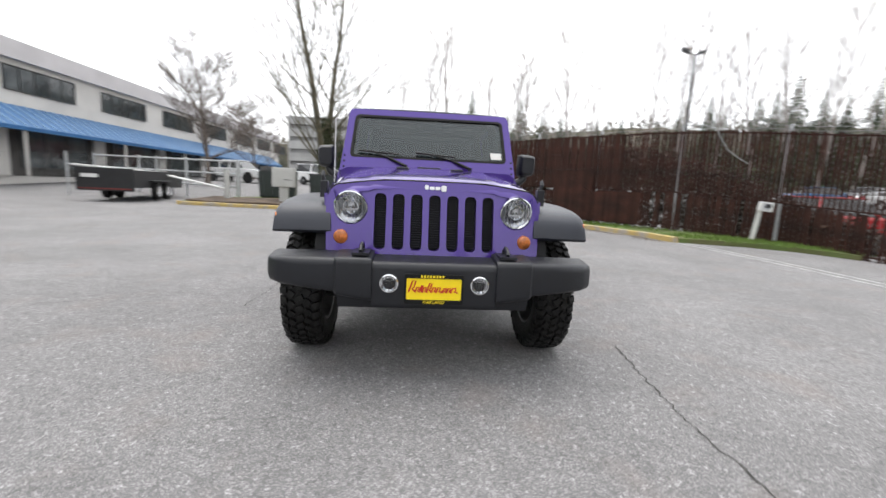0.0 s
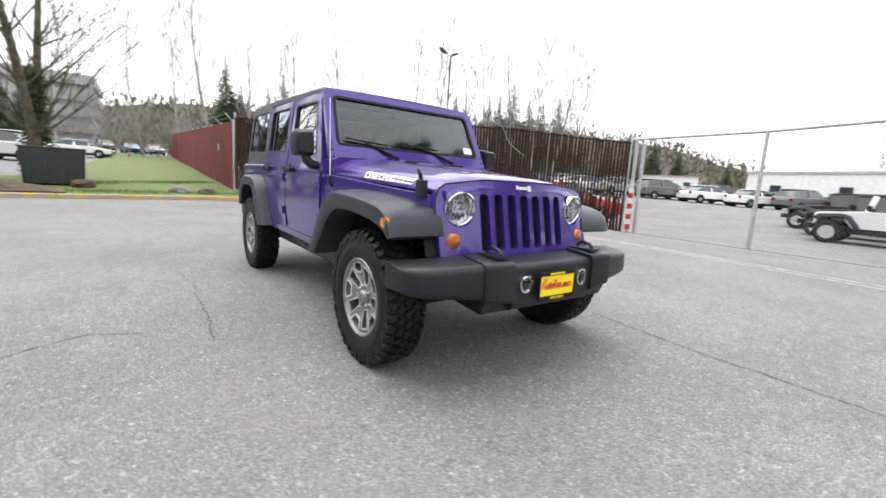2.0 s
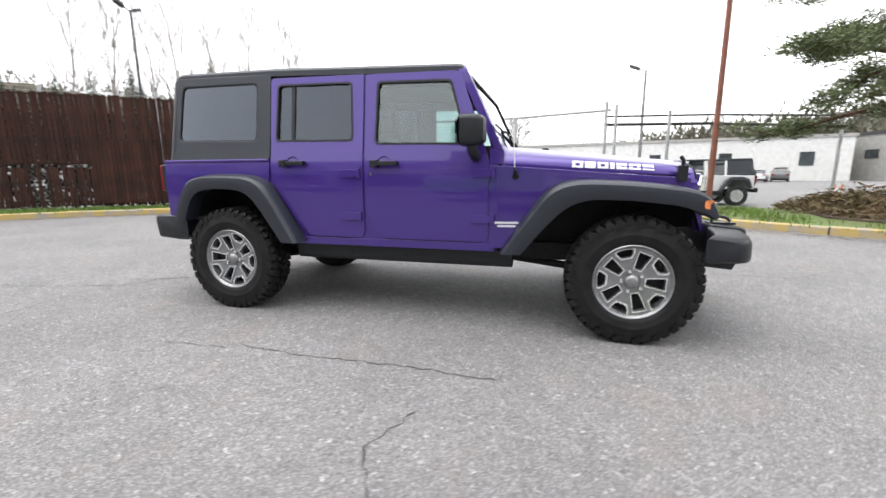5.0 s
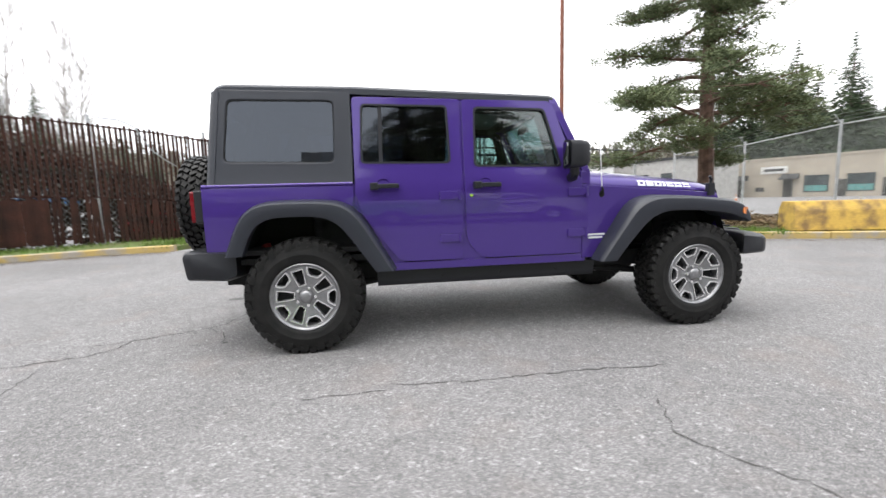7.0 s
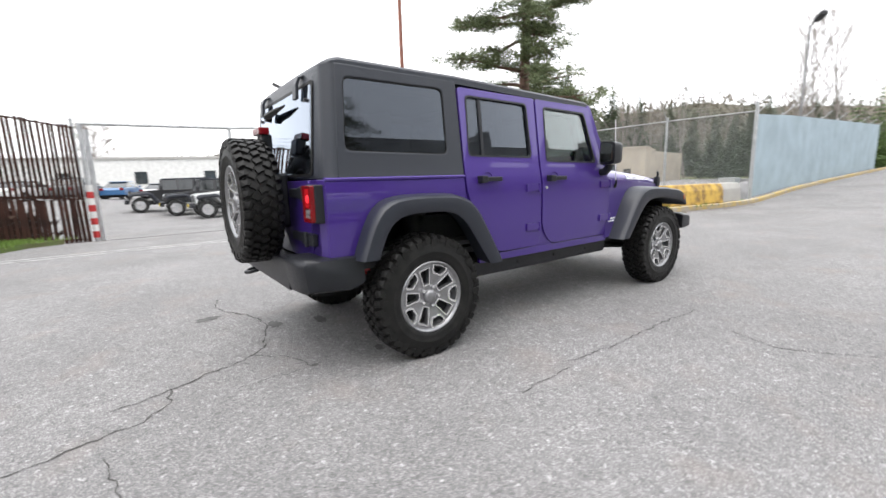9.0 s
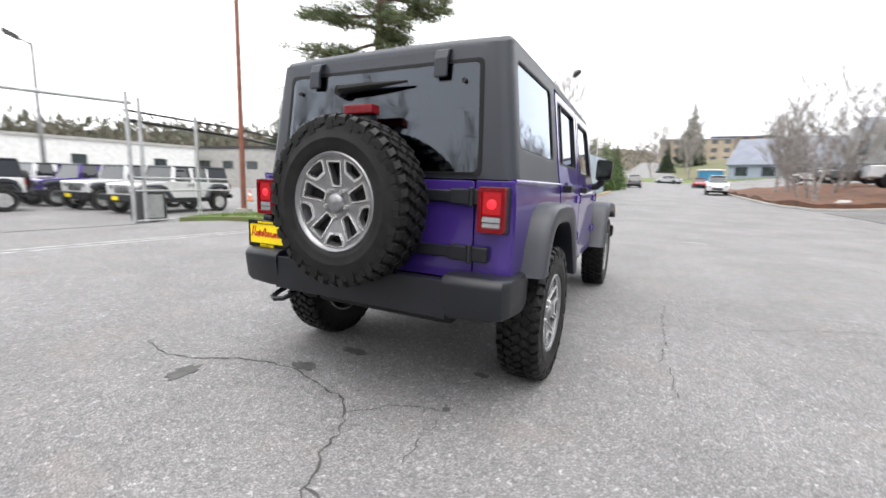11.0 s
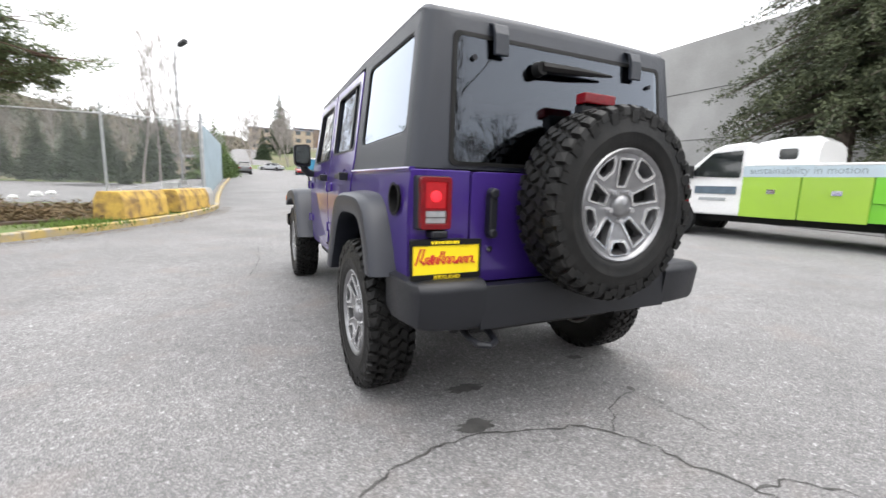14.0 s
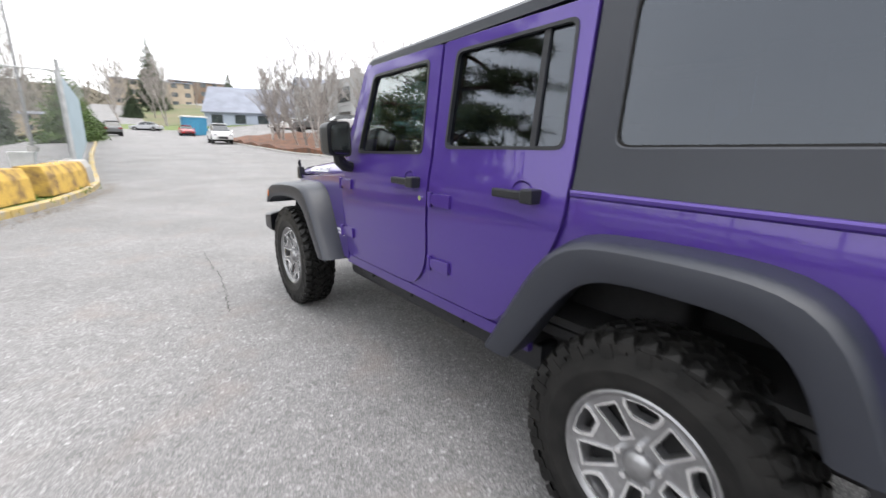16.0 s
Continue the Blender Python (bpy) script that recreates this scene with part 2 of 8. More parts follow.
def box(bm, x0, x1, y0, y1, z0, z1, m=None):
    r = bmesh.ops.create_cube(bm, size=1.0)
    mat = Matrix.Translation(((x0 + x1) / 2, (y0 + y1) / 2, (z0 + z1) / 2)) @ Matrix.Diagonal((x1 - x0, y1 - y0, z1 - z0, 1))
    bmesh.ops.transform(bm, matrix=(m @ mat) if m else mat, verts=r["verts"])
    return bm


def a_box(*a, m=None):
    return box(bmesh.new(), *a, m=m)


def rod(bm, a, b, r, r2=None, n=10, caps=True):
    a, b = Vector(a), Vector(b)
    d = b - a
    m = Matrix.Translation((a + b) / 2) @ d.to_track_quat("Z", "Y").to_matrix().to_4x4()
    bmesh.ops.create_cone(bm, cap_ends=caps, segments=n, radius1=r, radius2=r if r2 is None else r2, depth=d.length, matrix=m)
    return bm


def tube(bm, pts, r, n=8):
    """A bent rod through points; r is one radius, or one for each point."""
    pts = [Vector(p) for p in pts]
    rs = r if isinstance(r, (list, tuple)) else [r] * len(pts)
    rings = []
    for i, p in enumerate(pts):
        d = (pts[min(i + 1, len(pts) - 1)] - pts[max(i - 1, 0)]).normalized()
        side = d.orthogonal() if i == 0 else (rings[-1][1] - d * rings[-1][1].dot(d))
        side.normalize()
        up = d.cross(side)
        ring = [bm.verts.new(p + (side * math.cos(2 * math.pi * k / n) + up * math.sin(2 * math.pi * k / n)) * rs[i]) for k in range(n)]
        rings.append((ring, side))
    for (a, _), (b, _) in zip(rings, rings[1:]):
        for k in range(n):
            bm.faces.new((a[k], a[(k + 1) % n], b[(k + 1) % n], b[k]))
    bm.faces.new(rings[0][0])
    bm.faces.new(rings[-1][0])
    return bm


def loft(sections, closed=True, caps=True):
    """A skin over sections of equal count."""
    bm = bmesh.new()
    rows = [[bm.verts.new(p) for p in s] for s in sections]
    n = len(rows[0])
    for a, b in zip(rows, rows[1:]):
        for k in range(n if closed else n - 1):
            bm.faces.new((a[k], a[(k + 1) % n], b[(k + 1) % n], b[k]))
    if caps:
        bm.faces.new(rows[0])
        bm.faces.new(rows[-1])
    return bm


def lathe(profile, n=48, axis="x"):
    """Turns (along, radius) pairs round an axis."""
    bm = bmesh.new()
    rows = []
    for along, r in profile:
        ring = []
        for k in range(n):
            c, s = r * math.cos(2 * math.pi * k / n), r * math.sin(2 * math.pi * k / n)
            ring.append(bm.verts.new((along, c, s) if axis == "x" else (c, s, along) if axis == "z" else (c, along, s)))
        rows.append(ring)
    for a, b in zip(rows, rows[1:]):
        for k in range(n):
            bm.faces.new((a[k], a[(k + 1) % n], b[(k + 1) % n], b[k]))
    return bm


def rounded(pts, radius=0.03, steps=4):
    """A polygon with its corners rounded; radius is one number, or one for each corner."""
    out, n = [], len(pts)
    for i, p in enumerate(pts):
        r = radius[i] if isinstance(radius, (list, tuple)) else radius
        p, a, b = Vector(p), Vector(pts[i - 1]), Vector(pts[(i + 1) % n])
        da, db = a - p, b - p
        r = min(r, 0.45 * da.length, 0.45 * db.length)
        if r < 1e-4:
            out.append(tuple(p))
            continue
        pa, pb = p + da.normalized() * r, p + db.normalized() * r
        for k in range(steps + 1):
            t = k / steps
            out.append(tuple(pa * (1 - t) ** 2 + p * 2 * t * (1 - t) + pb * t ** 2))
    return out


def circle(u, v, r, n=24, turn=0.0):
    return [(u + r * math.cos(2 * math.pi * k / n + turn), v + r * math.sin(2 * math.pi * k / n + turn)) for k in range(n)]


def plate(loops, place, thick, cut_u=(), cut_v=()):
    """A sheet with holes: loops in (u, v), the first its outline; place(u, v, depth) lays it into space; bent where it is cut."""
    flat = bmesh.new()
    for lp in loops:
        vs = [flat.verts.new((u, v, 0)) for u, v in lp]
        for a, b in zip(vs, vs[1:] + vs[:1]):
            flat.edges.new((a, b))
    bmesh.ops.triangle_fill(flat, use_beauty=True, use_dissolve=False, edges=flat.edges[:], normal=(0, 0, 1))
    for c, axis in [(c, (1, 0, 0)) for c in cut_u] + [(c, (0, 1, 0)) for c in cut_v]:
        bmesh.ops.bisect_plane(flat, geom=flat.verts[:] + flat.edges[:] + flat.faces[:], plane_co=tuple(c * k for k in axis), plane_no=axis)
    bm = bmesh.new()
    front, rear = {}, {}
    for v in flat.verts:
        if not v.link_faces:
            continue
        front[v] = bm.verts.new(place(v.co.x, v.co.y, 0))
        rear[v] = bm.verts.new(place(v.co.x, v.co.y, thick))
    for f in flat.faces:
        bm.faces.new([front[v] for v in f.verts])
        bm.faces.new([rear[v] for v in reversed(f.verts)])
    for e in flat.edges:
        if len(e.link_faces) == 1:
            a, b = e.verts
            bm.faces.new((front[a], front[b], rear[b], rear[a]))
    flat.free()
    return bm


def resample(pts, n):
    """n points evenly along a line of points."""
    pts = [Vector(p) for p in pts]
    at = [0.0]
    for a, b in zip(pts, pts[1:]):
        at.append(at[-1] + (b - a).length)
    cols = [[p[k] for p in pts] for k in range(len(pts[0]))]
    return [tuple(np.interp(at[-1] * i / (n - 1), at, c) for c in cols) for i in range(n)]

# ---- the off-road vehicle ----


def side_x(z):
    return float(np.interp(z, [0.40, 0.55, 0.75, 0.95, 1.08, 1.165, 1.24, 1.85], [0.778, 0.796, 0.808, 0.812, 0.808, 0.798, 0.783, 0.706]))


def fender_x(y):
    return float(np.interp(y, [-1.92, -1.60, -1.10, -0.57], [0.640, 0.690, 0.750, 0.800]))


def on_side(s, lift=0.0):
    return lambda u, v, d: (s * (side_x(v) + lift - d), u, v)


BENDS = (0.55, 0.65, 0.75, 0.85, 0.95, 1.02, 1.08, 1.12, 1.165, 1.24)


def wheel_meshes():
    """The meshes of one wheel, turned round x, its outer face towards -x."""
    out = {}
    prof = [(-0.100, 0.222), (-0.112, 0.236), (-0.114, 0.240), (-0.118, 0.243), (-0.124, 0.264), (-0.1285, 0.290), (-0.1305, 0.294), (-0.1305, 0.299), (-0.1285, 0.303), (-0.127, 0.335), (-0.120, 0.362), (-0.108, 0.380), (-0.080, 0.388), (0, 0.391),
            (0.080, 0.388), (0.108, 0.380), (0.120, 0.362), (0.128, 0.335), (0.129, 0.300), (0.112, 0.236), (0.100, 0.222)]
    bm = lathe(prof, 64)
    out["tyre"] = bm
    bm = bmesh.new()
    # bars on the shoulder, then the blocks
    count = 40
    for k in range(count):
        m = Matrix.Rotation(2 * math.pi * (k + 0.25 * (k % 2)) / count, 4, "X")
        inner = 0.332 if k % 2 else 0.348
        box(bm, -0.1290, -0.112, -0.020, 0.020, inner, 0.376, m @ pose(0, 0, 0, 6))
        box(bm, 0.112, 0.1290, -0.020, 0.020, inner, 0.376, m @ pose(0, 0, 0, -6))
    lugs = ((-0.1285, -0.080, 0.0, 0.4045, 0.049, 8), (-0.076, -0.030, 0.35, 0.4070, 0.043, -30), (-0.027, 0.027, 0.75, 0.4080, 0.040, 26), (0.030, 0.076, 0.15, 0.4070, 0.043, -30), (0.080, 0.1285, 0.5, 0.4045, 0.049, 8))
    for k in range(count):
        a = 2 * math.pi * k / count
        for x0, x1, off, h, w, skew in lugs:
            jog = 0.005 * (1 if k % 2 else -1) if abs(x0 + x1) > 0.15 else 0.0
            m = Matrix.Rotation(a + off * 2 * math.pi / count, 4, "X") @ Matrix.Translation(((x0 + x1) / 2 + jog * (1 if x0 > 0 else -1) * 0.4, 0, 0)) @ pose(0, 0, 0, 0, 0, skew)
            hw = (x1 - x0) / 2
            edge = 0.015 if abs(x0 + x1) > 0.15 else 0.002
            low = 0.380 if abs(x0 + x1) < 0.15 else 0.360
            # a notched block: wide foot, narrower worn top
            foot = [(-hw, -w / 2), (0.0, -w * 0.42), (hw, -w / 2), (hw, w * 0.42), (0.0, w / 2), (-hw, w * 0.42)]
            lower = [bm.verts.new(m @ Vector((x, y, low))) for x, y in foot]
            upper = [bm.verts.new(m @ Vector((x * 0.9, y * 0.84, h - (edge if (x0 < -0.1 and x < 0) or (x1 > 0.1 and x > 0) else 0)))) for x, y in foot]
            bm.faces.new(upper)
            for q in range(6):
                bm.faces.new((lower[q], lower[(q + 1) % 6], upper[(q + 1) % 6], upper[q]))
    out["tread"] = bm
    # barrel and lip
    out["barrel"] = lathe([(-0.103, 0.236), (-0.108, 0.230), (-0.104, 0.222), (-0.092, 0.214), (-0.06, 0.200), (0.04, 0.196), (0.098, 0.222), (0.103, 0.236)], 56)

    def window(kind, k, grow=0.0):
        c = math.pi / 2 + 2 * math.pi * k / 5 + (math.pi / 5 if kind == "small" else 0)
        if kind == "large":
            raw_pts = [(0.082 - grow, -0.019 - grow), (0.186 + grow, -0.036 - grow), (0.186 + grow, 0.036 + grow), (0.082 - grow, 0.019 + grow)]
        else:
            raw_pts = [(0.156 - grow, -0.026 - grow * 0.7), (0.182, -0.046 - grow), (0.202 + grow * 0.3, -0.049 - grow), (0.209 + grow * 0.3, 0.0), (0.202 + grow * 0.3, 0.049 + grow), (0.182, 0.046 + grow), (0.156 - grow, 0.026 + grow * 0.7)]
        pts = rounded(raw_pts, 0.007, 2)
        return [(r * math.cos(c) - t * math.sin(c), r * math.sin(c) + t * math.cos(c)) for r, t in pts]

    def dish(u, v, d):
        r = math.hypot(u, v)
        return (-float(np.interp(r, [0, 0.05, 0.10, 0.18, 0.23], [0.058, 0.060, 0.068, 0.086, 0.094])) + d, u, v)

    holes = [window("large", k) for k in range(5)] + [window("small", k) for k in range(5)]
    out["spokes"] = plate([circle(0, 0, 0.2195, 60)] + holes, dish, 0.035)
    bm = bmesh.new()
    for kind, g in (("large", 0.0085), ("small", 0.0125)):
        for k in range(5):
            ring = plate([window(kind, k, g), window(kind, k, 0.001)], lambda u, v, d: tuple(Vector(dish(u, v, d)) + Vector((-0.006, 0, 0))), 0.030)
            me = bpy.data.meshes.new("ring")
            ring.to_mesh(me)
            ring.free()
            bm.from_mesh(me)
            bpy.data.meshes.remove(me)
    out["bright_edges"] = bm
    out["lip"] = lathe([(-0.088, 0.215), (-0.097, 0.218), (-0.104, 0.226), (-0.104, 0.234), (-0.098, 0.238)], 56)
    bm = lathe([(-0.040, 0.047), (-0.078, 0.047), (-0.090, 0.041), (-0.098, 0.026), (-0.100, 0.001)], 24)
    out["hub_cap"] = bm
    bm = bmesh.new()
    for k in range(5):
        a = math.pi / 2 + math.pi / 5 + 2 * math.pi * k / 5
        y, z = 0.064 * math.cos(a), 0.064 * math.sin(a)
        rod(bm, (-0.050, y, z), (-0.088, y, z), 0.014, 0.011, 6)
        out["lug_nut_%d" % k] = bm
        bm = bmesh.new()
    bm.free()
    bm = bmesh.new()
    rod(bm, (-0.030, 0, 0), (0.02, 0, 0), 0.192, None, 32)
    out["brake_disc"] = bm
    made = {}
    mats = {"tyre": RUBBER, "tread": RUBBER, "barrel": RIM, "spokes": RIM, "bright_edges": BRIGHT, "lip": BRIGHT, "hub_cap": RIM, "brake_disc": DARK}
    for key in ("tyre", "tread"):
        bmesh.ops.scale(out[key], vec=(0.91, 1, 1), verts=out[key].verts)
    for key, b in out.items():
        bmesh.ops.recalc_face_normals(b, faces=b.faces)
        me = bpy.data.meshes.new(key)
        b.to_mesh(me)
        b.free()
        me.materials.append(mats.get(key, BRIGHT))
        if key in ("tyre", "barrel", "lip", "hub_cap"):
            me.polygons.foreach_set("use_smooth", [True] * len(me.polygons))
            me.set_sharp_from_angle(angle=radians(40))
        made[key] = me
    return made


WHEEL = wheel_meshes()


def wheel(parent, place, name="wheel"):
    hub = part_of(name, WHEEL["spokes"], None, parent, "grey alloy wheel with bright machined edges", 0, False, place)
    for key in ("tyre", "tread", "barrel", "bright_edges", "lip", "hub_cap", "brake_disc"):
        piece = part_of(key, WHEEL[key], None, hub)
        if key == "tread":
            tagged(piece, kind="stuff")
    for k in range(5):
        part_of("lug_nut", WHEEL["lug_nut_%d" % k], None, hub)
    return hub


def flare(parent, s, outer, inner, xo, body_x, n=30):
    o, i = resample(outer, n), resample(inner, n)

    def soft(line):
        for _ in range(2):
            line = [line[0]] + [tuple((a[k] + 2 * b[k] + c[k]) / 4 for k in (0, 1)) for a, b, c in zip(line, line[1:], line[2:])] + [line[-1]]
        return line

    o, i = soft(o), soft(i)
    secs = []
    for (yo, zo), (yi, zi) in zip(o, i):
        mix = lambda t: (yo + (yi - yo) * t, zo + (zi - zo) * t)  # noqa: E731
        xb = body_x(yo, zo) - 0.02
        row = [(xb, *mix(-0.10)), (xo - 0.055, *mix(0.0)), (xo - 0.022, *mix(0.05)), (xo - 0.004, *mix(0.18)), (xo, *mix(0.4)), (xo - 0.002, *mix(0.85)), (xo - 0.012, *mix(1.0)), (xo - 0.03, *mix(1.0)), (xb - 0.02, *mix(0.86))]
        secs.append([(s * x, y, z) for x, y, z in row])
    return part("fender_flare", loft(secs), FLARE, parent, "dark grey moulded plastic fender flare", smooth=True)


def vehicle():
    car = thing("off_road_vehicle", "purple four-door off-road vehicle with black hardtop and rear spare wheel", "car")
    yf, yr = -1.473, 1.473
    for s in (-1, 1):
        turn = 0 if s < 0 else 180
        for y, roll in ((yf, 20 if s < 0 else 50), (yr, -14 if s < 0 else 35)):
            wheel(car, pose(s * (0.790 if y < 0 else 0.780), y, 0.398, 0, 0, turn) @ pose(0, 0, 0, roll, 0, 0))
    wheel(car, pose(-0.025, 2.335, 1.040, 0, 0, -90) @ pose(0, 0, 0, 0), "spare_wheel")

    # body sides
    for s in (-1, 1):
        quarter = [(1.115, 1.168), (2.105, 1.168), (2.105, 0.69), (1.93, 0.69), (1.84, 0.95), (1.76, 1.0), (1.25, 0.99), (1.135, 0.965), (1.118, 1.06)]
        loops = [rounded(quarter, [0.0, 0.02, 0.01, 0.01, 0.06, 0.06, 0.06, 0.02, 0.02], 3)]
        if s > 0:
            loops.append(circle(1.962, 1.040, 0.062, 24))
        q = part("quarter_panel", plate(loops, on_side(s), 0.03, (), BENDS), PAINT, car, "glossy purple painted panel", bevel=0.004, smooth=True)
        if s > 0:
            part("fuel_filler", lathe([(0.822, 0.072), (0.822, 0.060), (0.780, 0.056), (0.775, 0.030), (0.795, 0.028), (0.797, 0.001)], 28), PLATE_BLACK, q, "black round fuel filler cap", place=pose(0, 1.962, 1.040), smooth=True)
        part("sill", plate([[(-0.60, 0.535), (0.98, 0.535), (0.98, 0.592), (-0.60, 0.592)]], on_side(s, -0.004), 0.03), PAINT, car, "purple painted sill", bevel=0.003)
        for y0, y1, z0, z1 in ((0.29, 0.38, 0.78, 1.75), (0.18, 0.44, 0.56, 0.78), (-0.62, -0.52, 0.56, 1.12)):
            part("pillar", plate([[(y0, z0), (y1, z0), (y1, z1), (y0, z1)]], on_side(s, -0.010), 0.02, (), BENDS), PAINT, car)
        part("door_jamb", plate([[(0.78, 0.56), (0.90, 0.56), (1.08, 0.86), (1.20, 1.0), (1.20, 1.16), (1.06, 1.16), (0.78, 0.64)]], on_side(s, -0.016), 0.02, (), BENDS), PAINT, car)
        # rear door
        out = rounded([(0.345, 0.600), (0.800, 0.600), (0.885, 0.690), (1.065, 0.955), (1.103, 1.08), (1.103, 1.765), (0.345, 1.750)], [0.06, 0.05, 0.05, 0.08, 0.05, 0.03, 0.02], 4)
        win = rounded([(0.425, 1.296), (1.055, 1.304), (1.040, 1.712), (0.438, 1.700)], 0.035, 4)
        door = part("rear_door", plate([out, win], on_side(s, 0.004), 0.035, (), BENDS), PAINT, car, "purple rear door with dark tinted window", bevel=0.005, smooth=True)
        part("window_pane", plate([rounded([(0.40, 1.27), (1.08, 1.28), (1.065, 1.735), (0.41, 1.725)], 0.03)], on_side(s, -0.012), 0.005), TINTED, door, "dark tinted glass")
        part("window_seal", plate([rounded([(0.420, 1.291), (1.060, 1.299), (1.045, 1.717), (0.433, 1.705)], 0.036, 4), rounded([(0.433, 1.304), (1.047, 1.312), (1.032, 1.704), (0.446, 1.692)], 0.03, 4)], on_side(s, 0.0065), 0.02), TRIM, door, "black rubber seal")
        part("window_bar", plate([[(0.905, 1.30), (0.93, 1.30), (0.925, 1.71), (0.90, 1.71)]], on_side(s, -0.002), 0.02), TRIM, door)
        # front door
        out = rounded([(-0.562, 0.600), (0.215, 0.600), (0.325, 0.735), (0.325, 1.748), (-0.352, 1.735), (-0.540, 1.195), (-0.562, 1.150)], [0.06, 0.08, 0.08, 0.02, 0.05, 0.05, 0.02], 4)
        win = rounded([(0.250, 1.268), (-0.412, 1.256), (-0.292, 1.678), (0.238, 1.692)], 0.035, 4)
        fdoor = part("front_door", plate([out, win], on_side(s, 0.004), 0.035, (), BENDS), PAINT, car, "purple front door with clear window", bevel=0.005, smooth=True)
        part("window_pane", plate([rounded([(0.27, 1.245), (-0.435, 1.235), (-0.305, 1.70), (0.258, 1.715)], 0.03)], on_side(s, -0.012), 0.005), DOOR_GLASS, fdoor, "clear door glass")
        part("window_seal", plate([rounded([(0.255, 1.263), (-0.418, 1.251), (-0.295, 1.683), (0.243, 1.697)], 0.036, 4), rounded([(0.242, 1.277), (-0.400, 1.265), (-0.282, 1.669), (0.229, 1.683)], 0.03, 4)], on_side(s, 0.0065), 0.02), TRIM, fdoor, "black rubber seal")
        for d, y0, y1 in ((door, 0.800, 1.000), (fdoor, 0.068, 0.268)):
            zc = 1.140 if d is door else 1.132
            cup = lathe([(0.0, 0.050), (-0.004, 0.048), (-0.012, 0.030), (-0.014, 0.001)], 24)
            part("handle_cup", cup, PAINT, d, smooth=True, place=pose(s * (side_x(zc) + 0.005), (y0 + y1) / 2 + 0.01, zc, 0, 0, 0 if s > 0 else 180))
            hb = a_box(-0.006, 0.024, y0, y1 - 0.045, -0.016, 0.016)
            box(hb, -0.030, 0.030, y1 - 0.056, y1, -0.025, 0.025)
            box(hb, -0.030, 0.020, y0, y0 + 0.02, -0.014, 0.014)
            part("handle", hb, TRIM, d, "black plastic door handle", bevel=0.006, place=pose(s * (side_x(zc) + 0.026), 0, zc, 0, 0, 0) @ Matrix.Diagonal((s, 1, 1, 1)))
            if d is fdoor:
                part("lock", rod(bmesh.new(), (s * 0.80, y1 + 0.015, zc - 0.072), (s * 0.820, y1 + 0.015, zc - 0.072), 0.012, None, 16), CHROME, d, "chrome door lock")
        for d, yh in ((door, 0.455), (fdoor, -0.510)):
            for zh in (1.064, 0.758):
                hb = plate([rounded([(yh - 0.075, zh - 0.020), (yh - 0.075, zh + 0.022), (yh - 0.02, zh + 0.030), (yh + 0.06, zh + 0.030), (yh + 0.06, zh - 0.030), (yh - 0.02, zh - 0.030)], 0.006, 2)], on_side(s, 0.018), 0.03)
                rod(hb, (s * (side_x(zh) + 0.014), yh - 0.085, zh - 0.036), (s * (side_x(zh) + 0.014), yh - 0.085, zh + 0.034), 0.012, None, 10)
                part("hinge", hb, PAINT, d, "purple painted exposed hinge", bevel=0.003)

        # flares
        flare(car, s, [(1.965, 0.700), (1.905, 0.860), (1.850, 0.975), (1.775, 1.038), (1.637, 1.056), (1.400, 1.056), (1.210, 1.046), (1.120, 0.995), (1.050, 0.905), (0.850, 0.555)],
              [(1.850, 0.700), (1.815, 0.800), (1.765, 0.890), (1.690, 0.940), (1.600, 0.950), (1.400, 0.950), (1.290, 0.935), (1.210, 0.880), (1.150, 0.800), (0.985, 0.555)], 0.925, lambda y, z: side_x(z))
        flare(car, s, [(-0.655, 0.545), (-0.800, 0.760), (-0.930, 0.945), (-1.010, 1.000), (-1.140, 1.018), (-1.450, 1.005), (-1.740, 0.975), (-1.835, 0.948), (-1.872, 0.915), (-1.888, 0.865), (-1.890, 0.815)],
              [(-0.790, 0.545), (-0.905, 0.690), (-1.030, 0.830), (-1.110, 0.880), (-1.200, 0.905), (-1.450, 0.900), (-1.700, 0.872), (-1.790, 0.845), (-1.830, 0.818), (-1.855, 0.805), (-1.870, 0.798)], 0.938, lambda y, z: fender_x(y) - 0.02)
        part("side_marker", plate([rounded([(-1.862, 0.858), (-1.806, 0.858), (-1.806, 0.910), (-1.856, 0.910)], 0.02)], lambda u, v, d, s=s: (s * (0.944 - d - 0.40 * max(0, -u - 1.82)), u, v), 0.02), AMBER, car, "amber side marker lamp")

        # front fender side under the hood
        fend = [(-0.572, 1.115), (-0.572, 0.56), (-0.70, 0.56), (-0.93, 0.89), (-1.02, 0.94), (-1.15, 0.965), (-1.78, 0.93), (-1.81, 0.95), (-1.80, 1.030), (-1.545, 1.045)]
        part("front_fender", plate([fend], lambda u, v, d, s=s: (s * (fender_x(u) - d), u, v), 0.03, (-1.6, -1.1)), PAINT, car, "glossy purple painted front wing", bevel=0.003)
        # wheel wells
        for arch in ([(0.84, 0.56), (1.02, 0.80), (1.15, 0.96), (1.45, 1.02), (1.75, 0.98), (1.90, 0.72)], [(-0.68, 0.56), (-0.95, 0.86), (-1.12, 0.96), (-1.45, 0.97), (-1.80, 0.90), (-1.87, 0.70)]):
            w = loft([[(s * x, y, z) for y, z in arch] for x in (0.42, 0.80 if arch[0][0] > 0 else 0.70)], closed=False, caps=False)
            vs = [w.verts.new((s * 0.44, y, z)) for y, z in arch]
            w.faces.new(vs)
            part("wheel_well", w, DARK, car)
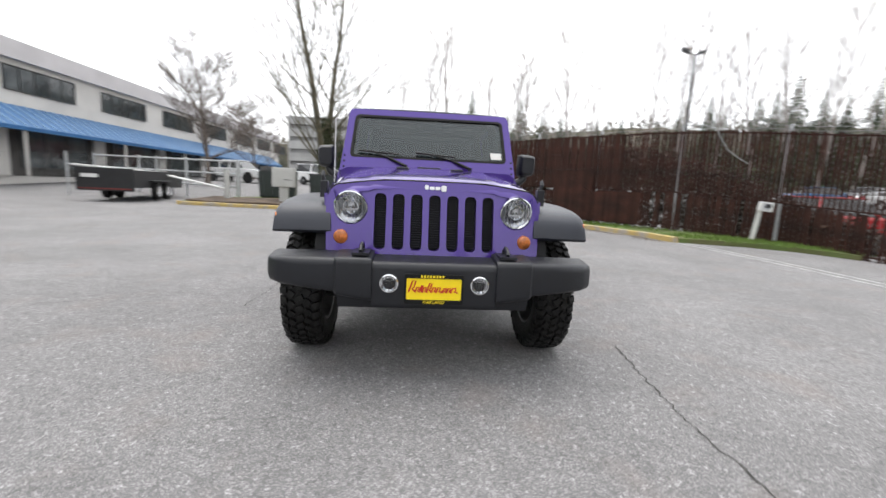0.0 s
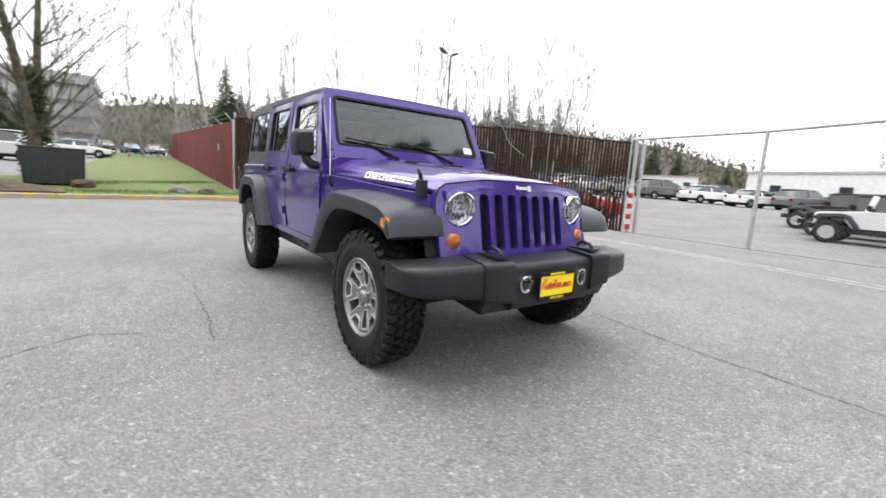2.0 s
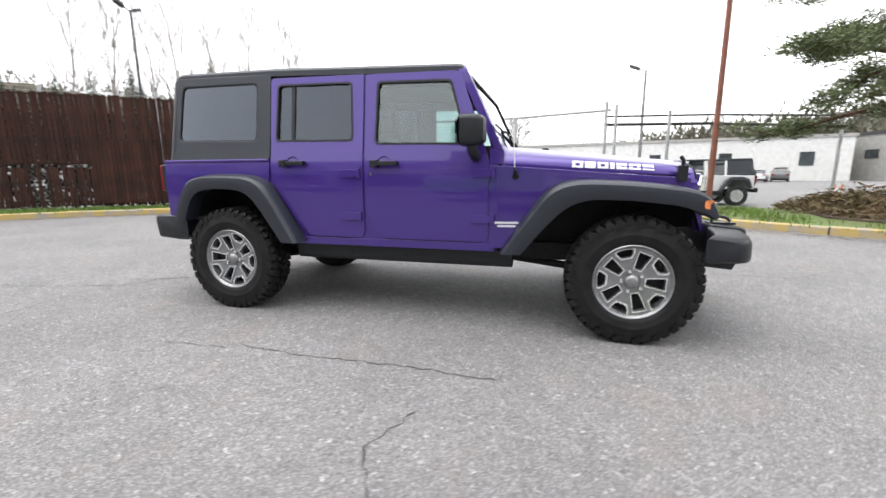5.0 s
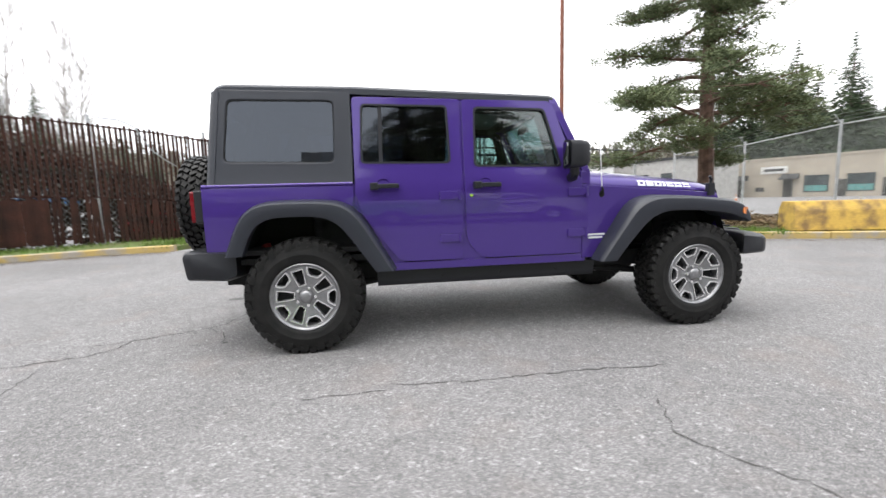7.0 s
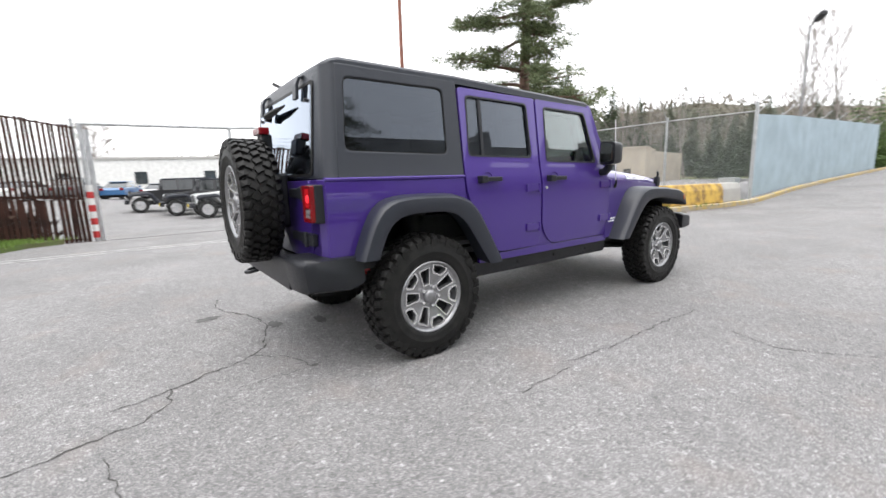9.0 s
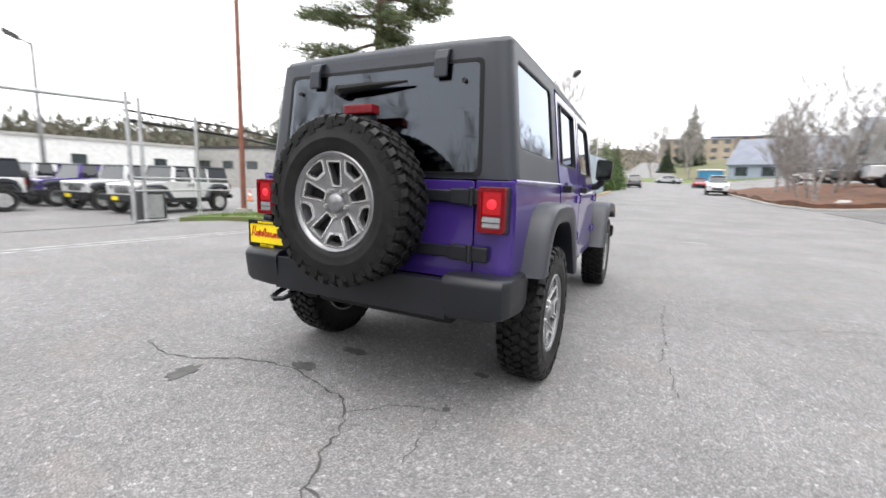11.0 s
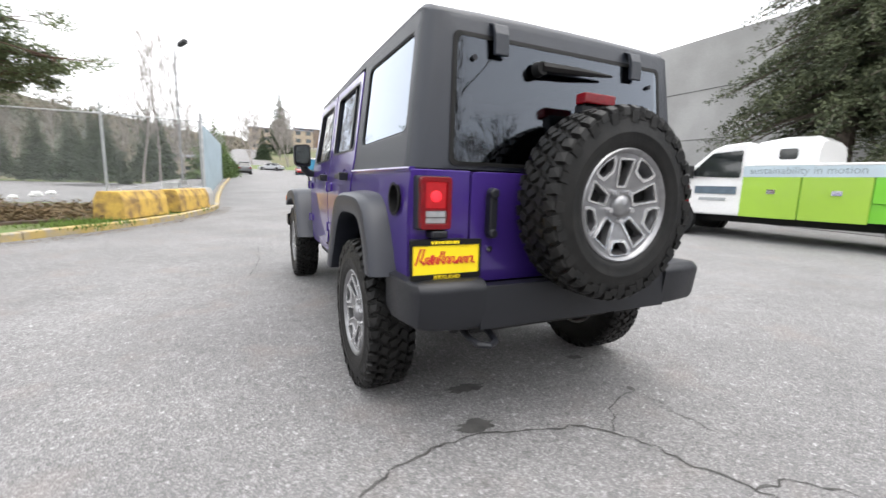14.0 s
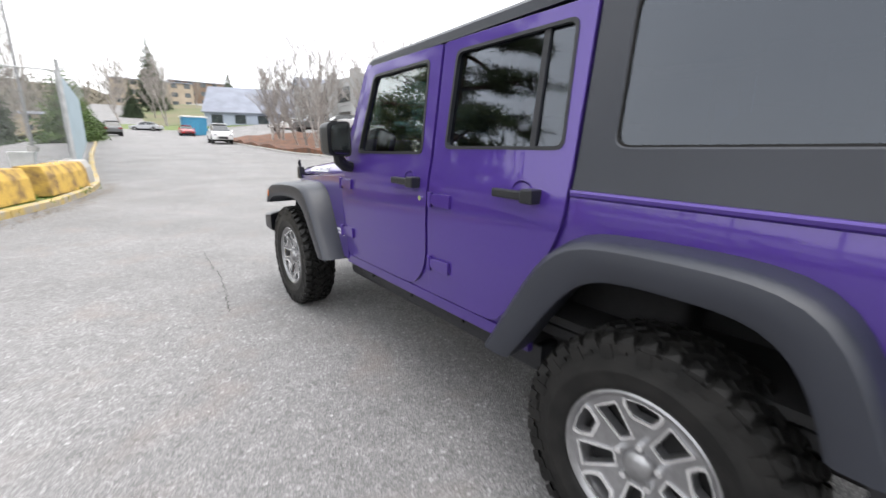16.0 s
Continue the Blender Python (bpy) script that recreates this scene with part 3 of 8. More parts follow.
        # rock rail
        rail = loft([[(s * x, y, z) for x, z in rounded([(0.600, 0.415), (0.690, 0.405), (0.704, 0.440), (0.708, 0.534), (0.600, 0.534)], 0.012, 2)] for y in (-0.72, -0.60, 0.80, 0.98)])
        part("rock_rail", rail, TRIM, car, "black steel rock rail", bevel=0.004)
        for y in (-0.4, 0.05, 0.5):
            part("rail_bolt", rod(bmesh.new(), (s * 0.700, y, 0.47), (s * 0.714, y, 0.47), 0.009, None, 8), DARK, car)

        # door mirror
        mz, my, mx = 1.330, -0.455, 0.905
        shell = loft([[(s * (mx + dx * k), my + dy, mz + dz * k) for dx, dz in rounded([(-0.072, -0.100), (0.072, -0.092), (0.076, 0.092), (-0.068, 0.104)], 0.032, 3)] for dy, k in ((0.055, 1.0), (-0.02, 1.0), (-0.07, 0.92), (-0.095, 0.72))])
        mirror = part("door_mirror", shell, TRIM, car, "black plastic door mirror", smooth=True)
        part("mirror_glass", plate([rounded([(-0.060, -0.086), (0.061, -0.078), (0.064, 0.078), (-0.056, 0.090)], 0.028, 3)], lambda u, v, d, s=s: (s * (mx + u), my + 0.058 + 0.22 * (u + 0.06) - d, mz + v), 0.012), MIRROR, mirror, "mirror glass")
        arm = bmesh.new()
        tube(arm, [(s * 0.79, -0.475, 1.165), (s * 0.845, -0.475, 1.175), (s * 0.880, -0.470, 1.205), (s * 0.89, -0.465, 1.25)], [0.030, 0.036, 0.036, 0.034], 10)
        part("mirror_arm", arm, TRIM, mirror, smooth=True)

        # hood latch and lettering as bars
        lt = a_box(-0.022, 0.022, -0.030, 0.028, -0.055, 0.045)
        tube(lt, [(0, 0.0, 0.03), (s * 0.01, 0.0, 0.075), (s * 0.012, 0.02, 0.10)], 0.013, 8)
        part("hood_latch", lt, TRIM, car, "black rubber hood latch", bevel=0.006, place=pose(s * 0.668, -1.745, 1.060))

    # hood
    ys = [-0.640, -0.80, -1.05, -1.30, -1.55, -1.72, -1.81, -1.850, -1.868]
    secs = []

    def hood_edge(y):
        """Half width, lower edge, top and the two shoulder heights of the hood at y."""
        k = (y + 0.64) / -1.228
        w = (0.745 - 0.135 * k) * (0.965 if y < -1.84 else 1.0)
        low = 1.108 - 0.068 * k
        high = 1.252 - 0.118 * k - (0.010 if y < -1.80 else 0) - (0.022 if y < -1.84 else 0) - (0.03 if y < -1.86 else 0)
        shoulder = min(low + 0.075, high - 0.048) - (0.012 if y < -1.84 else 0.0)
        return w, low, high, min(low + 0.045, shoulder - 0.026), shoulder

    for y in ys:
        w, zs, zt, z2, z3 = hood_edge(y)
        prof = [(-1.0, zs - 0.006), (-1.0, zs + 0.012), (-0.985, z2), (-0.93, z3), (-0.80, zt - 0.026), (-0.66, zt - 0.016), (-0.60, zt - 0.003), (-0.35, zt + 0.004), (0, zt + 0.008)]
        row = [(x * w, y, min(z, zt + 0.008)) for x, z in prof]
        row += [(-x, yy, z) for x, yy, z in row[-2::-1]]
        secs.append(row)
    hood = part("hood", loft(secs, closed=False, caps=False), PAINT, car, "purple painted hood", smooth=True)
    for s in (-1, 1):
        widths = [0.068, 0.066, 0.066, 0.026, 0.064, 0.072, 0.068]
        y = -1.090

        def lay(u, v, d, s=s):
            q = (u + 1.09) / -0.53
            w, low, _, z2, z3 = hood_edge(u)
            dz = (0.014 + 0.006 * q) + v * (0.044 - 0.010 * q)
            return (s * (w * float(np.interp(dz, [0.012, z2 - low, z3 - low], [1.0, 0.985, 0.93])) + 0.0035 - d), u, low + dz)

        for i, w in enumerate(widths):
            y1 = y - w
            loops = [rounded([(y, 0.0), (y1, 0.0), (y1, 1.0), (y, 1.0)], [0.004] * 4, 2)]
            if i in (0, 2, 5):
                loops.append([(y - w * 0.30, 0.30), (y1 + w * 0.30, 0.30), (y1 + w * 0.30, 0.70), (y - w * 0.30, 0.70)])
            part("hood_decal", plate(loops, lay, 0.006, (), (0.7,)), DECAL, hood, "silver graphic bars on the hood side" if i == 0 else "")
            y = y1 - 0.012
        for row, (zz, y0, y1) in enumerate(((0.735, -0.600, -0.765), (0.712, -0.625, -0.745))):
            part("side_badge", plate([rounded([(y0, zz - 0.007), (y1, zz - 0.007), (y1, zz + 0.007), (y0, zz + 0.007)], 0.003, 1)], lambda u, v, d, s=s: (s * (fender_x(u) + 0.003 - d), u, v), 0.008), DECAL, car, "small silver badge bars")
    for x in (-0.22, 0.22):
        part("hood_bumper", a_box(x - 0.05, x + 0.05, -0.93, -0.88, 1.226, 1.245), TRIM, hood, bevel=0.006)

    # grille
    def face(u, v, d):
        return (u, -1.945 + (v - 0.70) * 0.20 + 0.10 * u * u + d, v)

    out = rounded([(-0.640, 1.000), (-0.600, 1.082), (-0.30, 1.122), (0.30, 1.122), (0.600, 1.082), (0.640, 1.000), (0.628, 0.690), (-0.628, 0.690)], [0.05, 0.05, 0.1, 0.1, 0.05, 0.05, 0.02, 0.02], 4)
    slots = [rounded([(-0.319 + i * 0.1063 - 0.034, 0.722), (-0.319 + i * 0.1063 + 0.034, 0.722), (-0.319 + i * 0.1063 + 0.034, 1.045), (-0.319 + i * 0.1063 - 0.034, 1.045)], 0.03, 4) for i in range(7)]
    lamps = [circle(s * 0.492, 0.958, 0.100, 32) for s in (-1, 1)] + [circle(s * 0.545, 0.785, 0.042, 20) for s in (-1, 1)]
    grille = part("grille", plate([out] + slots + lamps, face, 0.05, tuple(x * 0.1 for x in range(-6, 7))), PAINT, car, "purple seven-slot grille", bevel=0.006)
    for i in range(7):
        x = -0.319 + i * 0.1063
        sl = bmesh.new()
        z = 0.735
        while z < 1.035:
            box(sl, x - 0.032, x + 0.032, -0.004, 0.004, z, z + 0.006, Matrix.Translation((0, face(x, z, 0)[1] + 0.035, 0)))
            z += 0.014
        part("grille_insert", sl, TRIM, grille, "black slatted grille insert")
    part("radiator", plate([[(-0.40, 0.68), (0.40, 0.68), (0.40, 1.08), (-0.40, 1.08)]], lambda u, v, d: (u, -1.78 + d, v), 0.04), DARK, car)
    for s in (-1, 1):
        x, z = s * 0.492, 0.958
        y = face(x, z, 0)[1]
        tilt = pose(x, y, z, 11, 0, s * 5)
        lamp = part("headlight", lathe([(0.03, 0.099), (-0.010, 0.099), (-0.014, 0.094), (-0.004, 0.087)], 36, "y"), CHROME, car, "round headlight with chrome reflector", smooth=True, place=tilt)
        part("reflector", lathe([(0.006, 0.089), (0.012, 0.075), (0.045, 0.045), (0.060, 0.001)], 36, "y"), REFLECTOR, lamp, smooth=True)
        ring = lathe([(0.030, 0.050), (-0.004, 0.048), (-0.006, 0.040), (0.004, 0.036), (0.02, 0.02), (0.022, 0.001)], 28, "y")
        box(ring, -0.042, 0.042, -0.006, 0.006, -0.016, -0.006)
        part("bulb_shield", ring, CHROME, lamp, smooth=True)
        ribs = bmesh.new()
        for k in range(-3, 4):
            if k:
                box(ribs, k * 0.022 - 0.0012, k * 0.022 + 0.0012, 0.004, 0.02, -0.075 + abs(k) * 0.007, 0.075 - abs(k) * 0.007)
        part("reflector_ribs", ribs, WHITE_LENS, lamp)
        part("lens", lathe([(-0.004, 0.090), (-0.018, 0.075), (-0.027, 0.045), (-0.030, 0.001)], 36, "y"), LENS, lamp, smooth=True)
        x, z = s * 0.545, 0.785
        y = face(x, z, 0)[1]
        part("turn_signal", lathe([(0.02, 0.041), (-0.006, 0.041), (-0.014, 0.030), (-0.017, 0.001)], 24, "y"), AMBER, car, "round amber turn signal", smooth=True, place=pose(x, y, z, 11, 0, s * 6))
    top_line = [(x, face(x, z, 0)[1] + 0.004, z + 0.003) for x, z in ((-0.632, 1.020), (-0.610, 1.062), (-0.575, 1.086), (-0.45, 1.103), (-0.30, 1.121), (0, 1.123), (0.30, 1.121), (0.45, 1.103), (0.575, 1.086), (0.610, 1.062), (0.632, 1.020))]
    part("hood_gap_seal", tube(bmesh.new(), top_line, 0.005, 6), PLATE_BLACK, grille)
    # badge over the grille, a row of plain strokes
    x = -0.062
    for w, h in ((0.022, 0.030), (0.030, 0.022), (0.030, 0.022), (0.030, 0.030)):
        part("grille_badge", plate([rounded([(x, 1.078 - (0.008 if h > 0.025 and x > 0 else 0)), (x + w, 1.078 - (0.008 if h > 0.025 and x > 0 else 0)), (x + w, 1.078 + h - 0.004), (x, 1.078 + h - 0.004)], 0.007, 3)], lambda u, v, d: (u, face(u, v, 0)[1] - 0.005 + d, v), 0.012), DECAL, grille)
        x += w + 0.005

    # front bumper
    def bar(stations, mat, name, label, n=4):
        rows = []
        for x, y0, y1, z0, z1, r in stations:
            rows.append([(x, y, z) for y, z in rounded([(y0, z0 + 0.01), (y0 + 0.006, z1 - 0.02), (y1, z1), (y1, z0)], [r, r, r * 0.5, r * 0.5], n)])
        return part(name, loft(rows), mat, car, label, smooth=True)

    bar([(-0.335, -2.175, -1.98, 0.425, 0.705, 0.035), (0.335, -2.175, -1.98, 0.425, 0.705, 0.035)], TRIM, "front_bumper", "black textured plastic front bumper")
    part("bumper_valance", loft([[(x, y, z) for y, z in ((-2.13, 0.43), (-2.16, 0.50), (-1.95, 0.52), (-1.90, 0.45))] for x in (-0.52, -0.40, 0.40, 0.52)]), TRIM, car)
    for s in (-1, 1):
        bar([(s * 0.335, -2.192, -1.98, 0.470, 0.722, 0.03), (s * 0.345, -2.196, -1.98, 0.470, 0.727, 0.03), (s * 0.52, -2.190, -1.98, 0.495, 0.727, 0.03), (s * 0.535, -2.176, -1.98, 0.500, 0.722, 0.03)], TRIM, "bumper_step", "")
        bar([(s * 0.53, -2.168, -1.96, 0.505, 0.716, 0.035), (s * 0.72, -2.140, -1.93, 0.520, 0.712, 0.04), (s * 0.84, -2.105, -1.90, 0.530, 0.706, 0.04), (s * 0.902, -2.06, -1.86, 0.540, 0.700, 0.04), (s * 0.926, -2.01, -1.84, 0.555, 0.690, 0.035)], TRIM, "bumper_end", "")
        hook = bmesh.new()
        tube(hook, [(s * 0.40, -2.02, 0.715), (s * 0.40, -2.02, 0.750), (s * 0.40, -2.06, 0.770), (s * 0.40, -2.11, 0.758), (s * 0.40, -2.13, 0.738)], 0.011, 8)
        box(hook, s * 0.40 - 0.045, s * 0.40 + 0.045, -2.15, -1.99, 0.718, 0.732)
        part("tow_hook", hook, TRIM, car, "black steel tow hook", smooth=True)
        fog = part("fog_light", lathe([(0.03, 0.050), (-0.008, 0.050), (-0.010, 0.044), (0.004, 0.043), (0.012, 0.001)], 26, "y"), CHROME, car, "round fog light", smooth=True, place=pose(s * 0.243, -2.178, 0.578))
        fl = bmesh.new()
        for k in (-2, -1, 0, 1, 2):
            box(fl, k * 0.015 - 0.002, k * 0.015 + 0.002, -0.006, 0.004, -0.036 + abs(k) * 0.005, 0.036 - abs(k) * 0.005)
        part("fog_bars", fl, TRIM, fog)
        part("fog_lens", lathe([(-0.004, 0.046), (-0.014, 0.030), (-0.017, 0.001)], 26, "y"), LENS, fog, smooth=True)

    # dealer plates, their script as plain strokes
    def licence(place, label):
        p = part("plate", a_box(-0.150, 0.150, -0.003, 0.003, -0.070, 0.070), YELLOW, car, label, place=place)
        part("plate_frame", plate([rounded([(-0.156, -0.080), (0.156, -0.080), (0.156, 0.080), (-0.156, 0.080)], 0.008), rounded([(-0.146, -0.058), (0.146, -0.058), (0.146, 0.058), (-0.146, 0.058)], 0.006)], lambda u, v, d: (u, -0.007 + d, v), 0.010), PLATE_BLACK, p, "black plate frame")
        x = -0.130
        for w, h in ((0.030, 0.050), (0.020, 0.022), (0.012, 0.030), (0.020, 0.022), (0.022, 0.040), (0.022, 0.022), (0.022, 0.022), (0.007, 0.007), (0.018, 0.020), (0.020, 0.020), (0.030, 0.020)):
            st = bmesh.new()
            lean = 0.010 * h / 0.03
            tube(st, [(x - 0.004, -0.0035, -0.018), (x + lean, -0.0035, -0.018 + h * 1.25), (x + w * 0.55 + lean, -0.0035, -0.014 + h * 1.15), (x + w * 0.8, -0.0035, -0.014 + h * 0.45), (x + w * 0.45, -0.0035, -0.016 + h * 0.35), (x + w + 0.004, -0.0035, -0.018)], 0.0042, 5)
            part("plate_stroke", st, PLATE_RED, p)
            x += w + 0.003
        words = bpy.data.curves.new("town", "FONT")
        words.body, words.size, words.extrude, words.align_x = "KIRKLAND", 0.024, 0.001, "CENTER"
        carrier = bpy.data.objects.new("town_carrier", words)
        town = bpy.data.meshes.new_from_object(carrier)
        bpy.data.objects.remove(carrier)
        part_of("frame_lettering", town, YELLOW, p, "yellow lettering on the frame", place=pose(0, -0.0085, -0.0775, 90, 0, 0))
        for zz in (0.069,):
            x = -0.07
            for w in (0.012, 0.014, 0.010, 0.014, 0.016, 0.012, 0.014, 0.012):
                part("frame_letter_bar", a_box(x, x + w - 0.003, -0.0095, -0.006, zz - 0.006, zz + 0.006), YELLOW, p)
                x += w + 0.003
        return p

    licence(pose(-0.004, -2.197, 0.556, 0, 0, 0), "yellow dealer plate in a black frame")
    licence(pose(0.678, 2.205, 0.812, 0, 0, 180), "yellow dealer plate in a black frame")
    part("plate_bracket", a_box(0.56, 0.80, 2.10, 2.20, 0.745, 0.885), TRIM, car, bevel=0.006)
    part("plate_lamp", a_box(0.665, 0.735, 2.12, 2.19, 0.892, 0.925), TRIM, car, bevel=0.008)

    # windshield frame, glass, cowl, wipers
    def screen(u, v, d):
        return (u, -0.640 + (v - 1.235) * 0.485 + d, v)

    out = rounded([(-0.765, 1.205), (0.765, 1.205), (0.722, 1.772), (-0.722, 1.772)], [0.02, 0.02, 0.05, 0.05], 4)
    hole = rounded([(-0.690, 1.335), (0.690, 1.335), (0.662, 1.715), (-0.662, 1.715)], 0.04, 4)
    frame_part = part("windshield_frame", plate([out, hole], screen, 0.06), PAINT, car, "purple windshield frame", bevel=0.008)
    part("windshield", plate([rounded([(-0.705, 1.32), (0.705, 1.32), (0.676, 1.73), (-0.676, 1.73)], 0.03)], lambda u, v, d: screen(u, v, d + 0.012), 0.006), CLEAR, car, "clear windshield glass").visible_shadow = False
    part("windshield_seal", plate([rounded([(-0.694, 1.329), (0.694, 1.329), (0.666, 1.720), (-0.666, 1.720)], 0.045, 4), rounded([(-0.668, 1.350), (0.668, 1.350), (0.642, 1.700), (-0.642, 1.700)], 0.03, 4)], lambda u, v, d: screen(u, v, d - 0.002), 0.02), PLATE_BLACK, frame_part)
    part("window_sticker", plate([rounded([(0.555, 1.365), (0.652, 1.365), (0.648, 1.422), (0.553, 1.422)], 0.004, 1)], lambda u, v, d: screen(u, v, d + 0.006), 0.003), node_mat("paper", (0.8, 0.8, 0.76), 0.7), car, "white paper sticker")
    part("rear_view_mirror", loft([[(x * k, -0.37 + dy, 1.635 + z * k) for x, z in rounded([(-0.12, -0.03), (0.12, -0.03), (0.12, 0.03), (-0.12, 0.03)], 0.02, 2)] for dy, k in ((0, 1.0), (-0.03, 0.8))]), TRIM, car)
    part("cowl", loft([[(x, y, z) for x, z in ((-w, z0 - 0.12), (-w, z0 - 0.03), (-w * 0.93, z0), (0, z0 + 0.012), (w * 0.93, z0), (w, z0 - 0.03), (w, z0 - 0.12))] for y, w, z0 in ((-0.655, 0.755, 1.238), (-0.60, 0.768, 1.245), (-0.565, 0.785, 1.24))], closed=True), PAINT, car, "purple cowl panel", smooth=True)
    part("cowl_vent", a_box(-0.10, 0.10, -0.70, -0.64, 1.245, 1.262), TRIM, car, bevel=0.006)
    for x0, x1 in ((-0.20, -0.62), (0.36, -0.12)):
        w = bmesh.new()
        tube(w, [(x0, -0.655, 1.265), (x0 - 0.16, -0.60, 1.335), (x1 + 0.14, -0.592, 1.375)], [0.014, 0.010, 0.006], 6)
        tube(w, [(x1 + 0.36, -0.592, 1.365), (x1 + 0.2, -0.588, 1.375), (x1, -0.580, 1.388)], 0.008, 5)
        rod(w, (x0, -0.66, 1.24), (x0, -0.66, 1.275), 0.02, 0.014, 10)
        part("wiper", w, PLATE_BLACK, car, "black wiper arm and blade", smooth=True)
    ant = rod(bmesh.new(), (-0.772, -0.735, 1.04), (-0.792, -0.735, 1.04), 0.028, 0.020, 16)
    tube(ant, [(-0.79, -0.735, 1.04), (-0.80, -0.735, 1.075), (-0.795, -0.730, 1.10)], [0.012, 0.010, 0.004], 6)
    mast = part("antenna", ant, PLATE_BLACK, car, "thin radio antenna on a black foot")
    part("mast", tube(bmesh.new(), [(-0.795, -0.730, 1.09), (-0.79, -0.70, 1.64)], [0.0042, 0.003], 6), DECAL, mast)
    for s in (-1, 1):
        for k, z in enumerate((1.24, 1.29, 1.34)):
            part("frame_bolt", rod(bmesh.new(), (s * 0.735, screen(0, z, -0.004)[1], z), (s * 0.735, screen(0, z, 0.004)[1], z), 0.009, None, 8), PLATE_BLACK, frame_part)

    # roof and hardtop
    ys = [-0.372, -0.335, 0.335, 0.345, 1.10, 1.11, 1.93, 1.960, 1.990, 2.015, 2.033, 2.044]
    ze = [1.760, 1.770, 1.797, 1.797, 1.828, 1.828, 1.838, 1.832, 1.823, 1.810, 1.796, 1.780]
    secs = []
    for y, z in zip(ys, ze):
        w = 0.722 - 0.014 * max(0.0, y + 0.3) / 2.2 if y < 1.95 else 0.628 + math.sqrt(max(0.0, 0.0064 - (y - 1.96) ** 2))
        row = [(-w, y, z - 0.045), (-w + 0.002, y, z - 0.006), (-w + 0.022, y, z + 0.012), (-0.45, y, z + 0.020), (-0.2, y, z + 0.024), (0.2, y, z + 0.024), (0.45, y, z + 0.020), (w - 0.022, y, z + 0.012), (w - 0.002, y, z - 0.006), (w, y, z - 0.045)]
        secs.append(row)
    part("roof", loft(secs), TOP, car, "black textured hardtop roof", smooth=True)
    for s in (-1, 1):
        out = rounded([(1.112, 1.170), (2.024, 1.170), (2.020, 1.22), (1.972, 1.812), (1.112, 1.800)], [0.0, 0.0, 0.0, 0.0, 0.0], 4)
        win = rounded([(1.235, 1.312), (1.962, 1.325), (1.925, 1.742), (1.228, 1.738)], 0.045, 5)
        side = part("hardtop_side", plate([out, win], on_side(s, 0.0), 0.035, (), BENDS), TOP, car, "black textured hardtop side", bevel=0.008, smooth=True)
        part("window_pane", plate([rounded([(1.21, 1.29), (1.99, 1.30), (1.95, 1.765), (1.20, 1.76)], 0.03)], on_side(s, -0.010), 0.005), TINTED, side, "dark tinted glass")
        part("window_seal", plate([rounded([(1.230, 1.307), (1.967, 1.320), (1.929, 1.747), (1.223, 1.743)], 0.05, 5), rounded([(1.240, 1.317), (1.957, 1.330), (1.920, 1.737), (1.233, 1.733)], 0.045, 5)], on_side(s, -0.004), 0.015), PLATE_BLACK, side)

    for s in (-1, 1):
        rail = [(0.0, 1.150), (0.011, 1.158), (0.013, 1.168), (0.009, 1.175), (-0.012, 1.177), (-0.02, 1.155)]
        part("belt_rail", loft([[(s * (side_x(1.16) + dx - (0.004 if y > 2.08 else 0)), y, z) for dx, z in rail] for y in (1.120, 1.5, 1.9, 2.085, 2.104)]), PAINT, car, "purple painted belt ledge", smooth=True)

    def tail(u, v, d):
        return (u, 2.128 - max(0.0, v - 1.17) * 0.105 - 0.03 * (abs(u) / 0.7) ** 4 - d, v)

    out = [(-side_x(1.172) + 0.07, 1.172), (side_x(1.172) - 0.07, 1.172), (side_x(1.80) - 0.07, 1.800), (-side_x(1.80) + 0.07, 1.800)]
    hole = rounded([(-0.632, 1.190), (0.632, 1.190), (0.600, 1.730), (-0.600, 1.730)], 0.03, 4)
    rear = part("hardtop_rear", plate([out, hole], tail, 0.05, (-0.68, -0.65, 0.65, 0.68)), TOP, car, "black hardtop rear frame", smooth=True)
    for s in (-1, 1):
        secs = []
        for z in (1.172, 1.24, 1.40, 1.60, 1.75, 1.800):
            u, y = side_x(z) - 0.07, tail(side_x(z) - 0.07, z, 0)[1]
            turns = [math.pi / 2 * k / 8 for k in range(9)]
            outer = [(s * (u + 0.07 * math.cos(a)), y - 0.07 + 0.07 * math.sin(a), z) for a in turns]
            secs.append(outer + [(s * (u + 0.03 * math.cos(a)), y - 0.07 + 0.03 * math.sin(a), z) for a in reversed(turns)])
        part("hardtop_corner", loft(secs), TOP, rear, "rounded black hardtop corner", smooth=True)
    part("rear_glass", plate([rounded([(-0.622, 1.200), (0.622, 1.200), (0.590, 1.720), (-0.590, 1.720)], 0.03)], lambda u, v, d: tail(u, v, d - 0.004), 0.006), TINTED, car, "dark tinted rear window")
    part("glass_gasket", plate([rounded([(-0.634, 1.188), (0.634, 1.188), (0.602, 1.732), (-0.602, 1.732)], 0.03, 4), rounded([(-0.615, 1.204), (0.615, 1.204), (0.584, 1.714), (-0.584, 1.714)], 0.03, 4)], lambda u, v, d: tail(u, v, d - 0.006), 0.02), PLATE_BLACK, rear)
